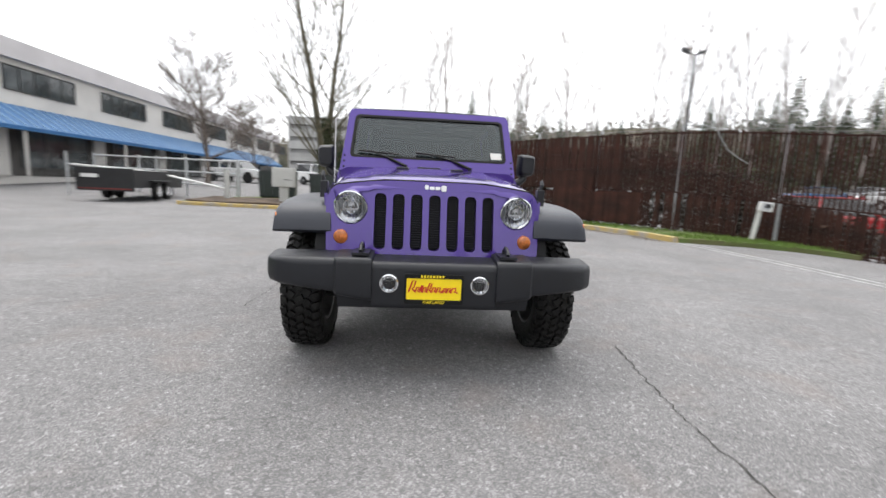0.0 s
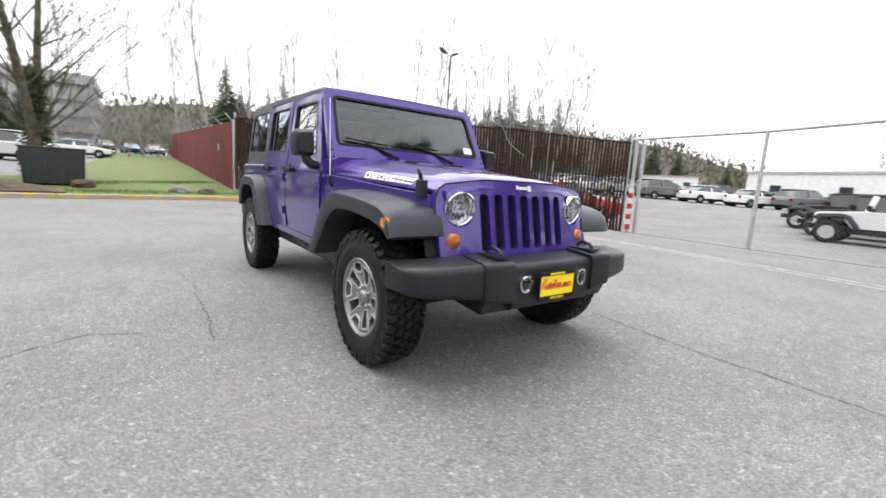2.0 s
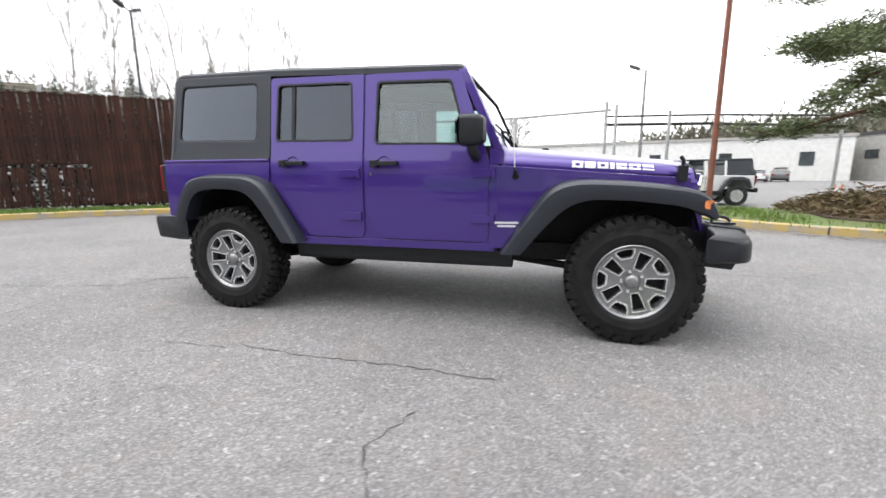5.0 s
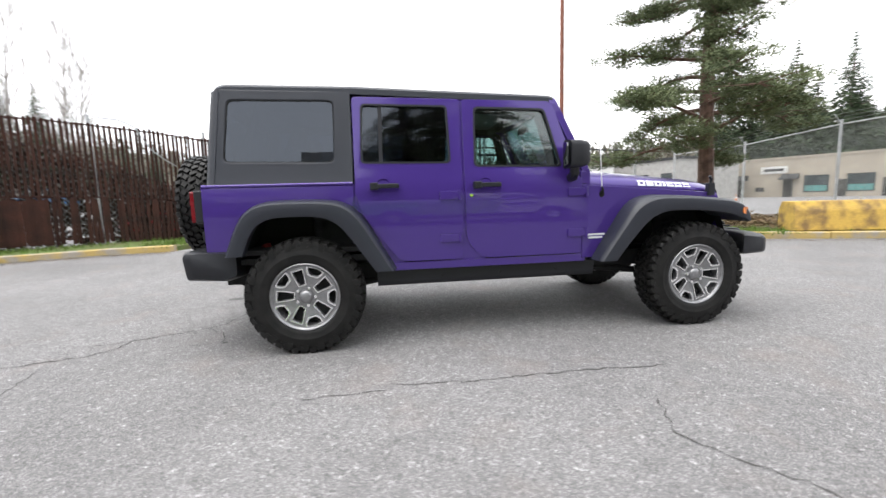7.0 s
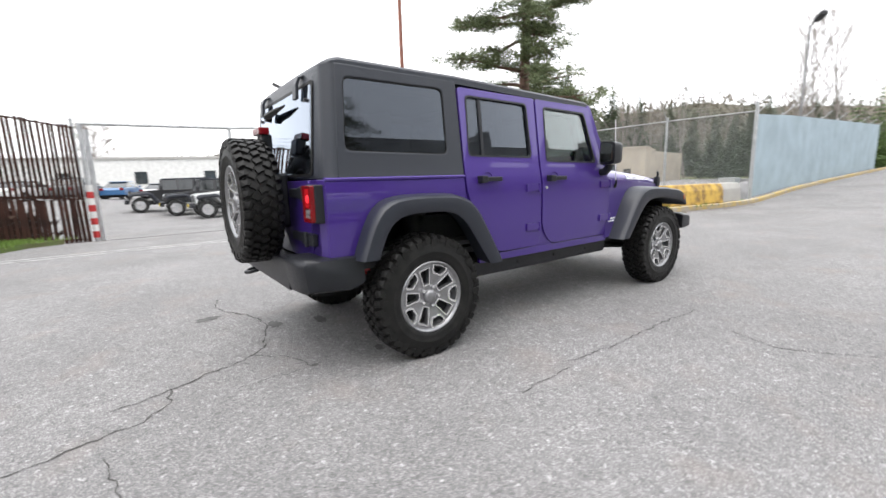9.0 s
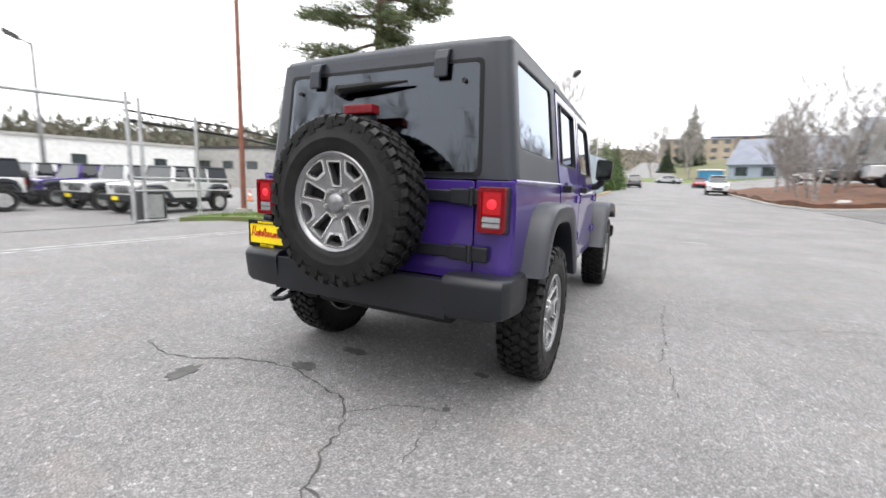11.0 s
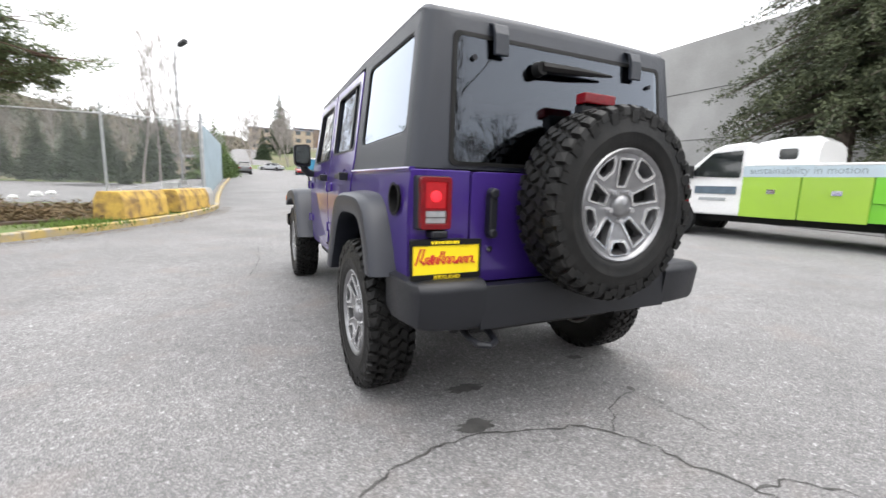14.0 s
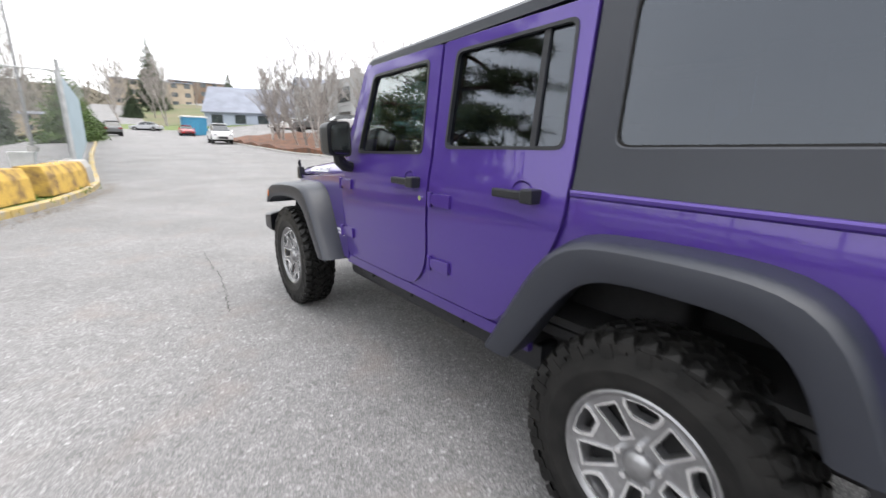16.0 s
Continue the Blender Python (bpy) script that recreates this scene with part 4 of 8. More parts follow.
    for s in (-1, 1):
        gh = loft([[(s * 0.395 + x, y, z) for x in (-0.034, 0.034)] + [(s * 0.395 + x, y - 0.02, z) for x in (0.034, -0.034)] for y, z in ((2.040, 1.792), (2.082, 1.776), (2.100, 1.735), (2.104, 1.650))])
        part("glass_hinge", gh, TOP, rear, "black glass hinge", bevel=0.008)
        part("gas_strut_knob", rod(bmesh.new(), (s * 0.515, 2.070, 1.63), (s * 0.515, 2.086, 1.63), 0.011, None, 14), TRIM, rear)
    wb = bmesh.new()
    tube(wb, [(0.20, 2.115, 1.625), (0.0, 2.118, 1.632), (-0.22, 2.112, 1.640)], [0.026, 0.020, 0.006], 8)
    rod(wb, (0.20, 2.09, 1.62), (0.20, 2.13, 1.62), 0.035, 0.028, 14)
    part("rear_wiper", wb, PLATE_BLACK, car, "black rear wiper", smooth=True)
    brake_post = a_box(-0.09, 0.05, 2.17, 2.235, 1.36, 1.475)
    part("brake_light_post", brake_post, TRIM, car, bevel=0.012)
    part("high_brake_light", a_box(-0.112, 0.062, 2.19, 2.255, 1.470, 1.515), RED_LENS, car, "red high brake light", bevel=0.006)

    # tailgate
    def gate(u, v, d):
        return (u, 2.130 - d, v)

    part("tailgate", plate([rounded([(-0.612, 0.690), (0.535, 0.690), (0.535, 1.164), (-0.612, 1.164)], 0.03, 4)], gate, 0.04), PAINT, car, "purple tailgate", bevel=0.006)
    for s, x0, x1 in ((1, 0.541, 0.800), (-1, 0.618, 0.800)):
        part("rear_corner", plate([rounded([(s * x0, 0.690), (s * x1, 0.690), (s * x1, 1.166), (s * x0, 1.166)], [0, 0.01, 0.01, 0], 2)], lambda u, v, d: (u, 2.128 - d - 0.02 * max(0, abs(u) - 0.74) / 0.06, v), 0.06, (-0.74, 0.74)), PAINT, car, bevel=0.012)
        c = s * 0.718
        tlm = part("tail_light", a_box(c - 0.070, c + 0.070, 2.10, 2.165, 0.925, 1.140), TRIM, car, "red tail light with white reverse lens", bevel=0.008)
        part("red_lens", plate([rounded([(c - 0.066, 0.930), (c + 0.066, 0.930), (c + 0.066, 1.136), (c - 0.066, 1.136)], 0.014, 3), rounded([(c - 0.046, 0.952), (c + 0.046, 0.952), (c + 0.046, 1.118), (c - 0.046, 1.118)], 0.010, 3)], lambda u, v, d: (u, 2.188 - d, v), 0.06), RED_LENS, tlm, "dark red lens rim", bevel=0.006)
        part("red_lens", a_box(c - 0.0455, c + 0.0455, 2.130, 2.181, 1.012, 1.1175), LIT_LENS, tlm, "lit red lens", bevel=0.004)
        part("bulb_glow", lathe([(0.0, 0.024), (0.004, 0.020), (0.006, 0.001)], 16, "y"), BULB, tlm, "bright red bulb spot", place=pose(c, 2.180, 1.060))
        part("lens_ribs", plate([[(c - 0.0455, 1.004), (c + 0.0455, 1.004), (c + 0.0455, 1.011), (c - 0.0455, 1.011)]], lambda u, v, d: (u, 2.183 - d, v), 0.04), RED_LENS, tlm)
        part("reverse_lens", a_box(c - 0.0455, c + 0.0455, 2.140, 2.180, 0.9525, 1.003), WHITE_LENS, tlm, "white reverse lens", bevel=0.004)
        part("reverse_rib", a_box(c - 0.0455, c + 0.0455, 2.150, 2.183, 0.975, 0.979), TRIM, tlm)
    for z in (1.090, 0.822):
        hb = a_box(-0.700, -0.50, 2.13, 2.165, z - 0.036, z + 0.036)
        box(hb, -0.52, -0.30, 2.13, 2.155, z - 0.028, z + 0.028)
        rod(hb, (-0.612, 2.168, z - 0.045), (-0.612, 2.168, z + 0.045), 0.014, None, 10)
        part("tailgate_hinge", hb, TRIM, car, "black tailgate hinge", bevel=0.006)
    hd = a_box(0.425, 0.465, 2.13, 2.175, 0.90, 1.07)
    rod(hd, (0.445, 2.14, 1.075), (0.445, 2.185, 1.075), 0.026, 0.022, 14)
    rod(hd, (0.445, 2.14, 0.905), (0.445, 2.185, 0.905), 0.024, 0.020, 14)
    part("tailgate_handle", hd, TRIM, car, "black tailgate handle", bevel=0.008)
    part("tailgate_lock", rod(bmesh.new(), (0.440, 2.13, 0.835), (0.440, 2.142, 0.835), 0.014, None, 16), CHROME, car)
    part("spare_carrier", a_box(-0.20, 0.16, 2.12, 2.26, 0.86, 1.22), TRIM, car, bevel=0.02)

    # rear bumper
    bar([(-0.545, 2.130, 2.272, 0.520, 0.705, 0.01), (0.545, 2.130, 2.272, 0.520, 0.705, 0.01)], TRIM, "rear_bumper", "black textured plastic rear bumper")
    for s in (-1, 1):
        rows = []
        for x, y1, z0, z1 in ((0.530, 2.286, 0.508, 0.732), (0.60, 2.288, 0.505, 0.734), (0.76, 2.284, 0.515, 0.734), (0.812, 2.262, 0.525, 0.730), (0.836, 2.215, 0.535, 0.722)):
            rows.append([(s * x, y, z) for y, z in rounded([(1.915, z0 + 0.03), (2.0, z0), (y1 - 0.02, z0 + 0.02), (y1, z1 - 0.03), (y1 - 0.03, z1), (1.915, z1 - 0.005)], 0.02, 3)])
        part("bumper_corner", loft(rows), TRIM, car, "", smooth=True)

    # underside
    und = a_box(-0.43, 0.43, -1.75, 2.05, 0.46, 0.60)
    box(und, -0.50, -0.40, -1.9, 2.1, 0.44, 0.56)
    box(und, 0.40, 0.50, -1.9, 2.1, 0.44, 0.56)
    box(und, -0.78, 0.78, -0.62, 0.95, 0.535, 0.60)
    box(und, -0.78, 0.78, 0.60, 2.10, 0.69, 0.72)
    part("chassis", und, DARK, car, "dark dirty underside")
    for y in (yf, yr):
        ax = rod(bmesh.new(), (-0.75, y, 0.398), (0.75, y, 0.398), 0.045, None, 14)
        bmesh.ops.create_uvsphere(ax, u_segments=14, v_segments=10, radius=0.14, matrix=pose(0.18 if y < 0 else 0.0, y, 0.40))
        part("axle", ax, DARK, car, smooth=True)
    sh = rod(bmesh.new(), (0, 0, 0), (0, 0, 0.001), 0.001)
    part("drive_shaft", tube(sh, [(0.05, 1.33, 0.42), (0.05, -0.3, 0.50)], 0.035, 10), DARK, car)
    for s in (-1, 1):
        part("shock_absorber", rod(bmesh.new(), (s * 0.58, 1.68, 0.36), (s * 0.52, 1.80, 0.74), 0.034, None, 12), RED_SHOCK, car, "red rear shock absorber")
        part("front_shock", rod(bmesh.new(), (s * 0.50, -1.40, 0.40), (s * 0.46, -1.42, 0.85), 0.030, None, 12), DARK, car)
        coil = [(s * 0.46 + 0.065 * math.cos(k * 0.7), -1.52 + 0.065 * math.sin(k * 0.7), 0.45 + k * 0.0085) for k in range(46)]
        part("coil_spring", tube(bmesh.new(), coil, 0.009, 5), DARK, car)
        part("control_arm", tube(bmesh.new(), [(s * 0.48, yf + 0.05, 0.36), (s * 0.42, -0.55, 0.45)], 0.028, 8), DARK, car)
        part("control_arm", tube(bmesh.new(), [(s * 0.50, yr - 0.05, 0.36), (s * 0.44, 0.75, 0.45)], 0.028, 8), DARK, car)
    part("muffler", rod(bmesh.new(), (-0.40, 1.98, 0.50), (0.42, 1.98, 0.50), 0.10, None, 18), DARK, car, smooth=True)
    part("tail_pipe", tube(bmesh.new(), [(0.42, 1.98, 0.48), (0.52, 2.0, 0.47), (0.56, 2.05, 0.455)], 0.028, 10), DARK, car, "dark steel tail pipe", smooth=True)
    hook = bmesh.new()
    tube(hook, [(0.465, 2.10, 0.515), (0.465, 2.23, 0.478), (0.480, 2.285, 0.466), (0.520, 2.305, 0.462), (0.560, 2.285, 0.466), (0.575, 2.23, 0.478), (0.575, 2.10, 0.515)], 0.015, 8)
    part("rear_tow_hook", hook, TRIM, car, "black steel tow hook", smooth=True)
    part("tie_rod", rod(bmesh.new(), (-0.68, -1.62, 0.37), (0.68, -1.62, 0.37), 0.018, None, 8), DARK, car)

    # cabin
    part("cabin_floor", a_box(-0.74, 0.74, -0.60, 2.09, 0.62, 0.66), CABIN, car)
    dash = loft([[(x, y, z) for y, z in rounded([(-0.58, 0.80), (-0.30, 0.85), (-0.26, 1.14), (-0.40, 1.25), (-0.60, 1.24)], 0.04, 3)] for x in (-0.72, 0.72)])
    part("dashboard", dash, CABIN, car, "dark dashboard", smooth=True)
    for x in (-0.58, -0.12, 0.14, 0.58):
        part("air_vent", lathe([(0.0, 0.052), (0.012, 0.050), (0.014, 0.042), (0.004, 0.040), (0.002, 0.001)], 20, "y"), BRIGHT, car, place=pose(x, -0.275, 1.135))
    wheel_ring = bmesh.new()
    ring = [(0.19 * math.cos(a), 0.19 * math.sin(a), 0) for a in np.linspace(0, 2 * math.pi, 25)]
    tube(wheel_ring, ring, 0.016, 8)
    box(wheel_ring, -0.18, 0.18, -0.03, 0.03, -0.02, 0.01)
    part("steering_wheel", wheel_ring, CABIN, car, place=pose(0.36, -0.10, 1.12, 62, 0, 0))
    for x, y in ((-0.36, 0.35), (0.36, 0.35), (-0.36, 1.22), (0.36, 1.22)):
        seat = part("seat", loft([[(x + dx, y + dy, z) for dx, dy in rounded([(-0.24, -0.30), (0.24, -0.30), (0.24, 0.22), (-0.24, 0.22)], 0.06, 3)] for z in (0.66, 0.84, 0.90)]), CABIN, car, "dark cloth seat", smooth=True)
        lean = [(y + 0.12, 0.86), (y + 0.22, 1.10), (y + 0.30, 1.40)]
        part("backrest", loft([[(x + dx * k, yy + dy, zz) for dx, dy in rounded([(-0.24, -0.07), (0.24, -0.07), (0.24, 0.07), (-0.24, 0.07)], 0.05, 3)] for (yy, zz), k in zip(lean, (1.0, 1.0, 0.85))]), CABIN, seat, smooth=True)
        part("headrest", loft([[(x + dx, y + 0.31 + dy, zz) for dx, dy in rounded([(-0.13, -0.05), (0.13, -0.05), (0.13, 0.05), (-0.13, 0.05)], 0.04, 3)] for zz in (1.44, 1.60)]), CABIN, seat, smooth=True)
    bar_mesh = bmesh.new()
    for s in (-1, 1):
        tube(bar_mesh, [(s * 0.62, -0.42, 1.25), (s * 0.60, -0.30, 1.66), (s * 0.58, -0.20, 1.71), (s * 0.58, 1.75, 1.73), (s * 0.60, 1.95, 1.20)], 0.04, 8)
        tube(bar_mesh, [(s * 0.58, 0.62, 1.72), (s * 0.66, 0.62, 1.20)], 0.04, 8)
    tube(bar_mesh, [(-0.58, 0.62, 1.72), (0.58, 0.62, 1.72)], 0.04, 8)
    tube(bar_mesh, [(-0.58, -0.22, 1.71), (0.58, -0.22, 1.71)], 0.035, 8)
    part("roll_bar", bar_mesh, CABIN, car, "padded black roll bar", smooth=True)
    return car


vehicle()

# ---- ground ----
ASPHALT = asphalt_mat("asphalt", 0.20)
ASPHALT_DARK = asphalt_mat("darker_asphalt", 0.15)
GRASS = node_mat("grass", (0.10, 0.17, 0.035), 0.9, 0, 0.3, 1.2, 0.6, 40, color2=(0.12, 0.12, 0.05))
BLADE = leaf_mat("grass_blades", (0.13, 0.22, 0.04), (0.09, 0.12, 0.03), 1.5)
SOIL = node_mat("bare_soil", (0.12, 0.085, 0.06), 0.95, 0, 0.3, 2.0, 0.8, 30)
MULCH = node_mat("bark_mulch", (0.165, 0.072, 0.040), 0.95, 0, 0.45, 2.2, 1.0, 25, color2=(0.075, 0.048, 0.036))
CONCRETE = node_mat("concrete", (0.40, 0.39, 0.37), 0.85, 0, 0.1, 1.5, 0.3, 60)
KERB_YELLOW = node_mat("worn_yellow_paint", (0.45, 0.33, 0.12), 0.8, 0, 0.2, 3.5, 0.4, 50, color2=(0.33, 0.30, 0.25), low=0.38, high=0.56)
BLOCK_YELLOW = node_mat("yellow_concrete", (0.55, 0.36, 0.08), 0.85, 0, 0.3, 4.2, 0.5, 40, color2=(0.22, 0.14, 0.06), low=0.34, high=0.58)
LINE_WHITE = node_mat("worn_white_paint", (0.42, 0.42, 0.41), 0.8, 0, 0.2, 6, 0.3, 60, color2=(0.24, 0.24, 0.24))
RUST = node_mat("rusty_slat", (0.052, 0.020, 0.014), 0.8, 0.1, 0.25, 2.5, 0.5, 30, color2=(0.026, 0.013, 0.010), per_piece=0.25, spec=0.25)
RUST_RED = node_mat("red_slat", (0.19, 0.035, 0.03), 0.7, 0.1, 0.2, 0.5, 0.3, 20, color2=(0.12, 0.030, 0.028))
GALV = node_mat("galvanised_steel", (0.52, 0.53, 0.54), 0.5, 0.45, 0.12, 5, 0.2, 40)
WIRE = node_mat("fence_wire", (0.30, 0.31, 0.31), 0.55, 0.5, 0.1, 5)
POLE_RED = node_mat("rust_red_pole", (0.27, 0.105, 0.07), 0.7, 0.1, 0.15, 3)
WHITE = node_mat("white_paint", (0.72, 0.72, 0.70), 0.5, 0, 0.08, 2, 0.1, 30)
BLACK = node_mat("black_paint", (0.02, 0.02, 0.022), 0.5, 0, 0.1, 4)
CRACK = node_mat("crack_filler", (0.075, 0.073, 0.070), 0.95, 0, 0.2, 9)
OIL = node_mat("oil_stain", (0.085, 0.083, 0.08), 0.7, 0, 0.2, 14)


def ease(a):
    a = min(1.0, max(0.0, a))
    return a * a * (3 - 2 * a)


def gz(x, y):
    """The height of the ground: level round the vehicle, rising up the road, the drive and the north lot."""
    s = max(0.0, -y - 12)
    z = (0.033 * min(s, 68) * ease(s / 8) + 0.10 * max(0.0, min(s, 170) - 68)) * ease((14 - x) / 10)
    z += 0.12 * min(max(0.0, -x - 9), 20) * ease((3 - y) / 14)
    z += 0.045 * min(max(0.0, y - 14), 80)
    z -= 0.3 * ease((x - 8) / 5) * ease((16 - y) / 8)
    z += 0.7 * ease((x - 20) / 14) * ease((y + 6) / 14)
    return z


def spaced():
    fine = [i * 1.0 for i in range(-30, 31)]
    far = [34, 38, 44, 52, 62, 75, 90, 110, 140, 180, 240, 320, 450, 700, 1200]
    return [-v for v in reversed(far)] + fine + far


gx = spaced()
verts = [(x, y, gz(x, y)) for y in gx for x in gx]
n_side = len(gx)
faces = [(j * n_side + i, j * n_side + i + 1, (j + 1) * n_side + i + 1, (j + 1) * n_side + i) for j in range(n_side - 1) for i in range(n_side - 1)]
tagged(raw("ground", verts, faces, ASPHALT, smooth=True), "worn grey asphalt lot and road", "asphalt", kind="structure")


def patch(name, outline, material, lift, label, category, step=2.0, kind="structure", bump_up=0.0):
    us, vs = [p[0] for p in outline], [p[1] for p in outline]
    cu = [min(us) + step * k for k in range(1, int((max(us) - min(us)) / step) + 1)]
    cv = [min(vs) + step * k for k in range(1, int((max(vs) - min(vs)) / step) + 1)]
    bm = plate([outline], lambda u, v, d: (u, v, gz(u, v) + lift - d + bump_up * noise.noise((u * 0.8, v * 0.8, 3.0))), lift + 0.05 + bump_up, cu, cv)
    return tagged(part(name, bm, material, None, "", 0, True), label, category, kind=kind)


def kerb(name, line, material, label, width=0.16, high=0.14, piece=1.4):
    """A kerb of separate cast stones along a line."""
    top = tagged(new(name), label, "kerb", kind="structure")
    total = sum((Vector(b) - Vector(a)).length for a, b in zip(line, line[1:]))
    n = max(2, int(total / piece) + 1)
    pts = resample(line, n)
    rnd = random.Random(len(line))
    for a, b in zip(pts, pts[1:]):
        a, b = Vector(a), Vector(b)
        d = (b - a).normalized()
        side = Vector((-d.y, d.x))
        a2, b2 = a + d * 0.008, b - d * 0.008
        secs = []
        for p in (a2, b2):
            z = gz(p.x, p.y)
            h = high + rnd.uniform(-0.008, 0.008)
            prof = [(-width / 2, -0.1), (-width / 2, h - 0.02), (-width / 2 + 0.025, h), (width / 2 - 0.025, h), (width / 2, h - 0.02), (width / 2, -0.1)]
            secs.append([(p.x + side.x * u, p.y + side.y * u, z + v) for u, v in prof])
        part("kerb_stone", loft(secs), material, top)
    return top


NORTH_KERB = [(-9.5, 13.2), (-4.9, 12.5), (1.2, 13.0), (3.6, 11.4), (5.5, 9.0), (6.4, 7.2), (6.55, 5.7)]
kerb("kerb_north", NORTH_KERB, KERB_YELLOW, "worn yellow painted concrete kerb beside grass")
SOUTH_KERB = [(6.9, -3.7), (5.7, -4.2), (4.7, -5.6), (3.8, -7.1), (3.0, -9.2), (2.5, -11.5), (2.35, -14.0), (2.5, -17.0), (2.7, -26.0), (2.7, -42.0)]
kerb("kerb_south", SOUTH_KERB, KERB_YELLOW, "worn yellow painted concrete kerb of the island")
kerb("kerb_bank", [(-7.7, -52.0), (-7.7, -42.0), (-7.8, -28.0), (-9.0, -24.2), (-11.5, -22.6), (-15.0, -22.0), (-19.0, -23.0), (-21.5, -27.0)], CONCRETE, "pale concrete kerb round the mulch bank")
patch("grass_north", [(-9.4, 13.3), (-4.9, 12.62), (1.25, 13.12), (3.7, 11.5), (5.6, 9.1), (6.5, 7.2), (6.65, 5.7), (10.2, 4.4), (10.4, 5.2), (1.6, 16.4), (2.1, 60), (-3.5, 60), (-4.5, 30), (-5.5, 20), (-9.4, 16)], GRASS, 0.12, "short green grass with bare patches behind the kerb", "grass", 1.5, bump_up=0.05)
patch("north_soil", [(-9.3, 13.4), (-6.5, 12.95), (-4.9, 12.75), (-3.6, 12.9), (-3.9, 14.6), (-5.2, 15.9), (-9.3, 15.9)], SOIL, 0.19, "bare brown soil with thin grass behind the kerb", "soil", 1.0, bump_up=0.06)
patch("island_grass", [(6.9, -3.6), (5.8, -4.1), (4.8, -5.5), (3.9, -7.0), (3.1, -9.1), (2.6, -11.5), (2.45, -14.0), (3.0, -14.6), (14.0, -14.2), (13.0, -8.0), (11.8, -4.5), (10.8, -3.4)], GRASS, 0.12, "patchy grass island round the pine", "grass", 1.2, bump_up=0.05)
patch("island_soil", [(6.4, -6.2), (5.0, -7.0), (4.2, -8.6), (3.4, -10.4), (2.9, -13.8), (12.0, -13.6), (11.0, -9.5), (9.0, -6.8)], SOIL, 0.16, "bare brown soil under the pine", "soil", 1.2, bump_up=0.06)
patch("mulch_bank", [(-7.8, -52.0), (-7.8, -42.0), (-7.95, -28.0), (-9.1, -24.4), (-11.5, -22.8), (-15.0, -22.2), (-19.0, -23.2), (-21.3, -27.0), (-19.0, -36.0), (-15.0, -52.0)], MULCH, 0.35, "reddish brown bark mulch bank", "mulch", 1.5, bump_up=0.35)
patch("far_grass_hill", [(-60, -86), (60, -86), (80, -96), (-80, -96)], GRASS, 0.1, "green verge below the far houses", "grass", 12)
patch("hillside", [(-80, -96), (80, -96), (120, -185), (-120, -185)], node_mat("brown_hillside", (0.15, 0.12, 0.075), 0.95, 0, 0.3, 0.08, 0.6, 3.0, color2=(0.10, 0.12, 0.05)), 0.14, "brown and green overgrown slope below the apartments", "slope", 14)
patch("drive", [(-9.0, -23.2), (-9.5, -16.5), (-10.6, -12.0), (-11.6, -8.5), (-12.2, -5.0), (-13.5, 2.0), (-24.0, 2.0), (-24.2, -21.0), (-15.0, -21.8), (-11.5, -22.4)], ASPHALT_DARK, 0.02, "newer darker asphalt of the drive up to the office", "asphalt", 1.0)
patch("lot_drain", [(10.55, -2.4), (10.75, -2.4), (10.75, 3.9), (10.55, 3.9)], CRACK, 0.008, "dark drain strip under the gate", "drain", 1.0)
for k, (x0, x1) in enumerate(((6.30, 6.37), (6.55, 6.62))):
    line = resample([(x0 + 0.2, 5.6), (x0 + 0.25, 2.6), (x0 + 0.1, 0.0), (x0 - 0.2, -3.0), (x0 - 0.3, -3.9)], 16)
    patch("gutter_line", [(x, y) for x, y in line] + [(x + 0.07, y) for x, y in reversed(line)], LINE_WHITE, 0.005, "pale gutter edge line on the asphalt", "line", 1.0)
patch("painted_mark", [(-2.55, -7.2), (-2.1, -7.35), (-2.08, -7.27), (-2.53, -7.12)], LINE_WHITE, 0.004, "faded white road mark", "mark", 0.5)


def crack(line, wide=0.012, seed=1):
    rnd = random.Random(seed)
    pts = resample(line, max(4, int(sum((Vector(b) - Vector(a)).length for a, b in zip(line, line[1:])) / 0.035)))
    l, r = [], []
    for i, (x, y) in enumerate(pts):
        a, b = Vector(pts[max(i - 1, 0)]), Vector(pts[min(i + 1, len(pts) - 1)])
        d = (b - a).normalized()
        jig = rnd.uniform(-0.014, 0.014)
        w = 0.62 * wide * rnd.uniform(0.2, 1.0) * (0.35 if i in (0, len(pts) - 1) else 1)
        l.append((x - d.y * (jig + w), y + d.x * (jig + w), 0.003))
        r.append((x - d.y * (jig - w), y + d.x * (jig - w), 0.003))
    n = len(pts)
    ob = raw("asphalt_crack", l + r, [(i, i + 1, n + i + 1, n + i) for i in range(n - 1)], CRACK)
    tagged(ob, "thin dark crack in the asphalt", "crack", "asphalt cracks", "structure")


crack([(1.67, 2.39), (1.38, 2.46), (1.09, 2.39), (0.90, 2.27), (0.67, 2.21), (0.44, 2.21), (0.21, 2.29), (0.01, 2.32), (-0.10, 2.42), (-0.18, 2.58), (-0.22, 2.74), (-0.29, 2.87), (-0.40, 3.2)], 0.013, 2)
crack([(-0.10, 2.42), (-0.24, 2.28), (-0.39, 2.20), (-0.54, 2.18)], 0.008, 3)
crack([(-0.54, 2.20), (-0.53, 2.40), (-0.54, 2.62)], 0.006, 4)
crack([(-0.30, 2.92), (-0.49, 2.94), (-0.61, 3.05), (-0.66, 3.27), (-0.74, 3.5), (-0.9, 4.2)], 0.012, 5)
crack([(1.40, -1.49), (1.33, -1.9), (1.30, -2.13), (1.26, -2.55), (1.26, -2.81), (1.25, -3.3), (1.22, -3.7)], 0.011, 6)
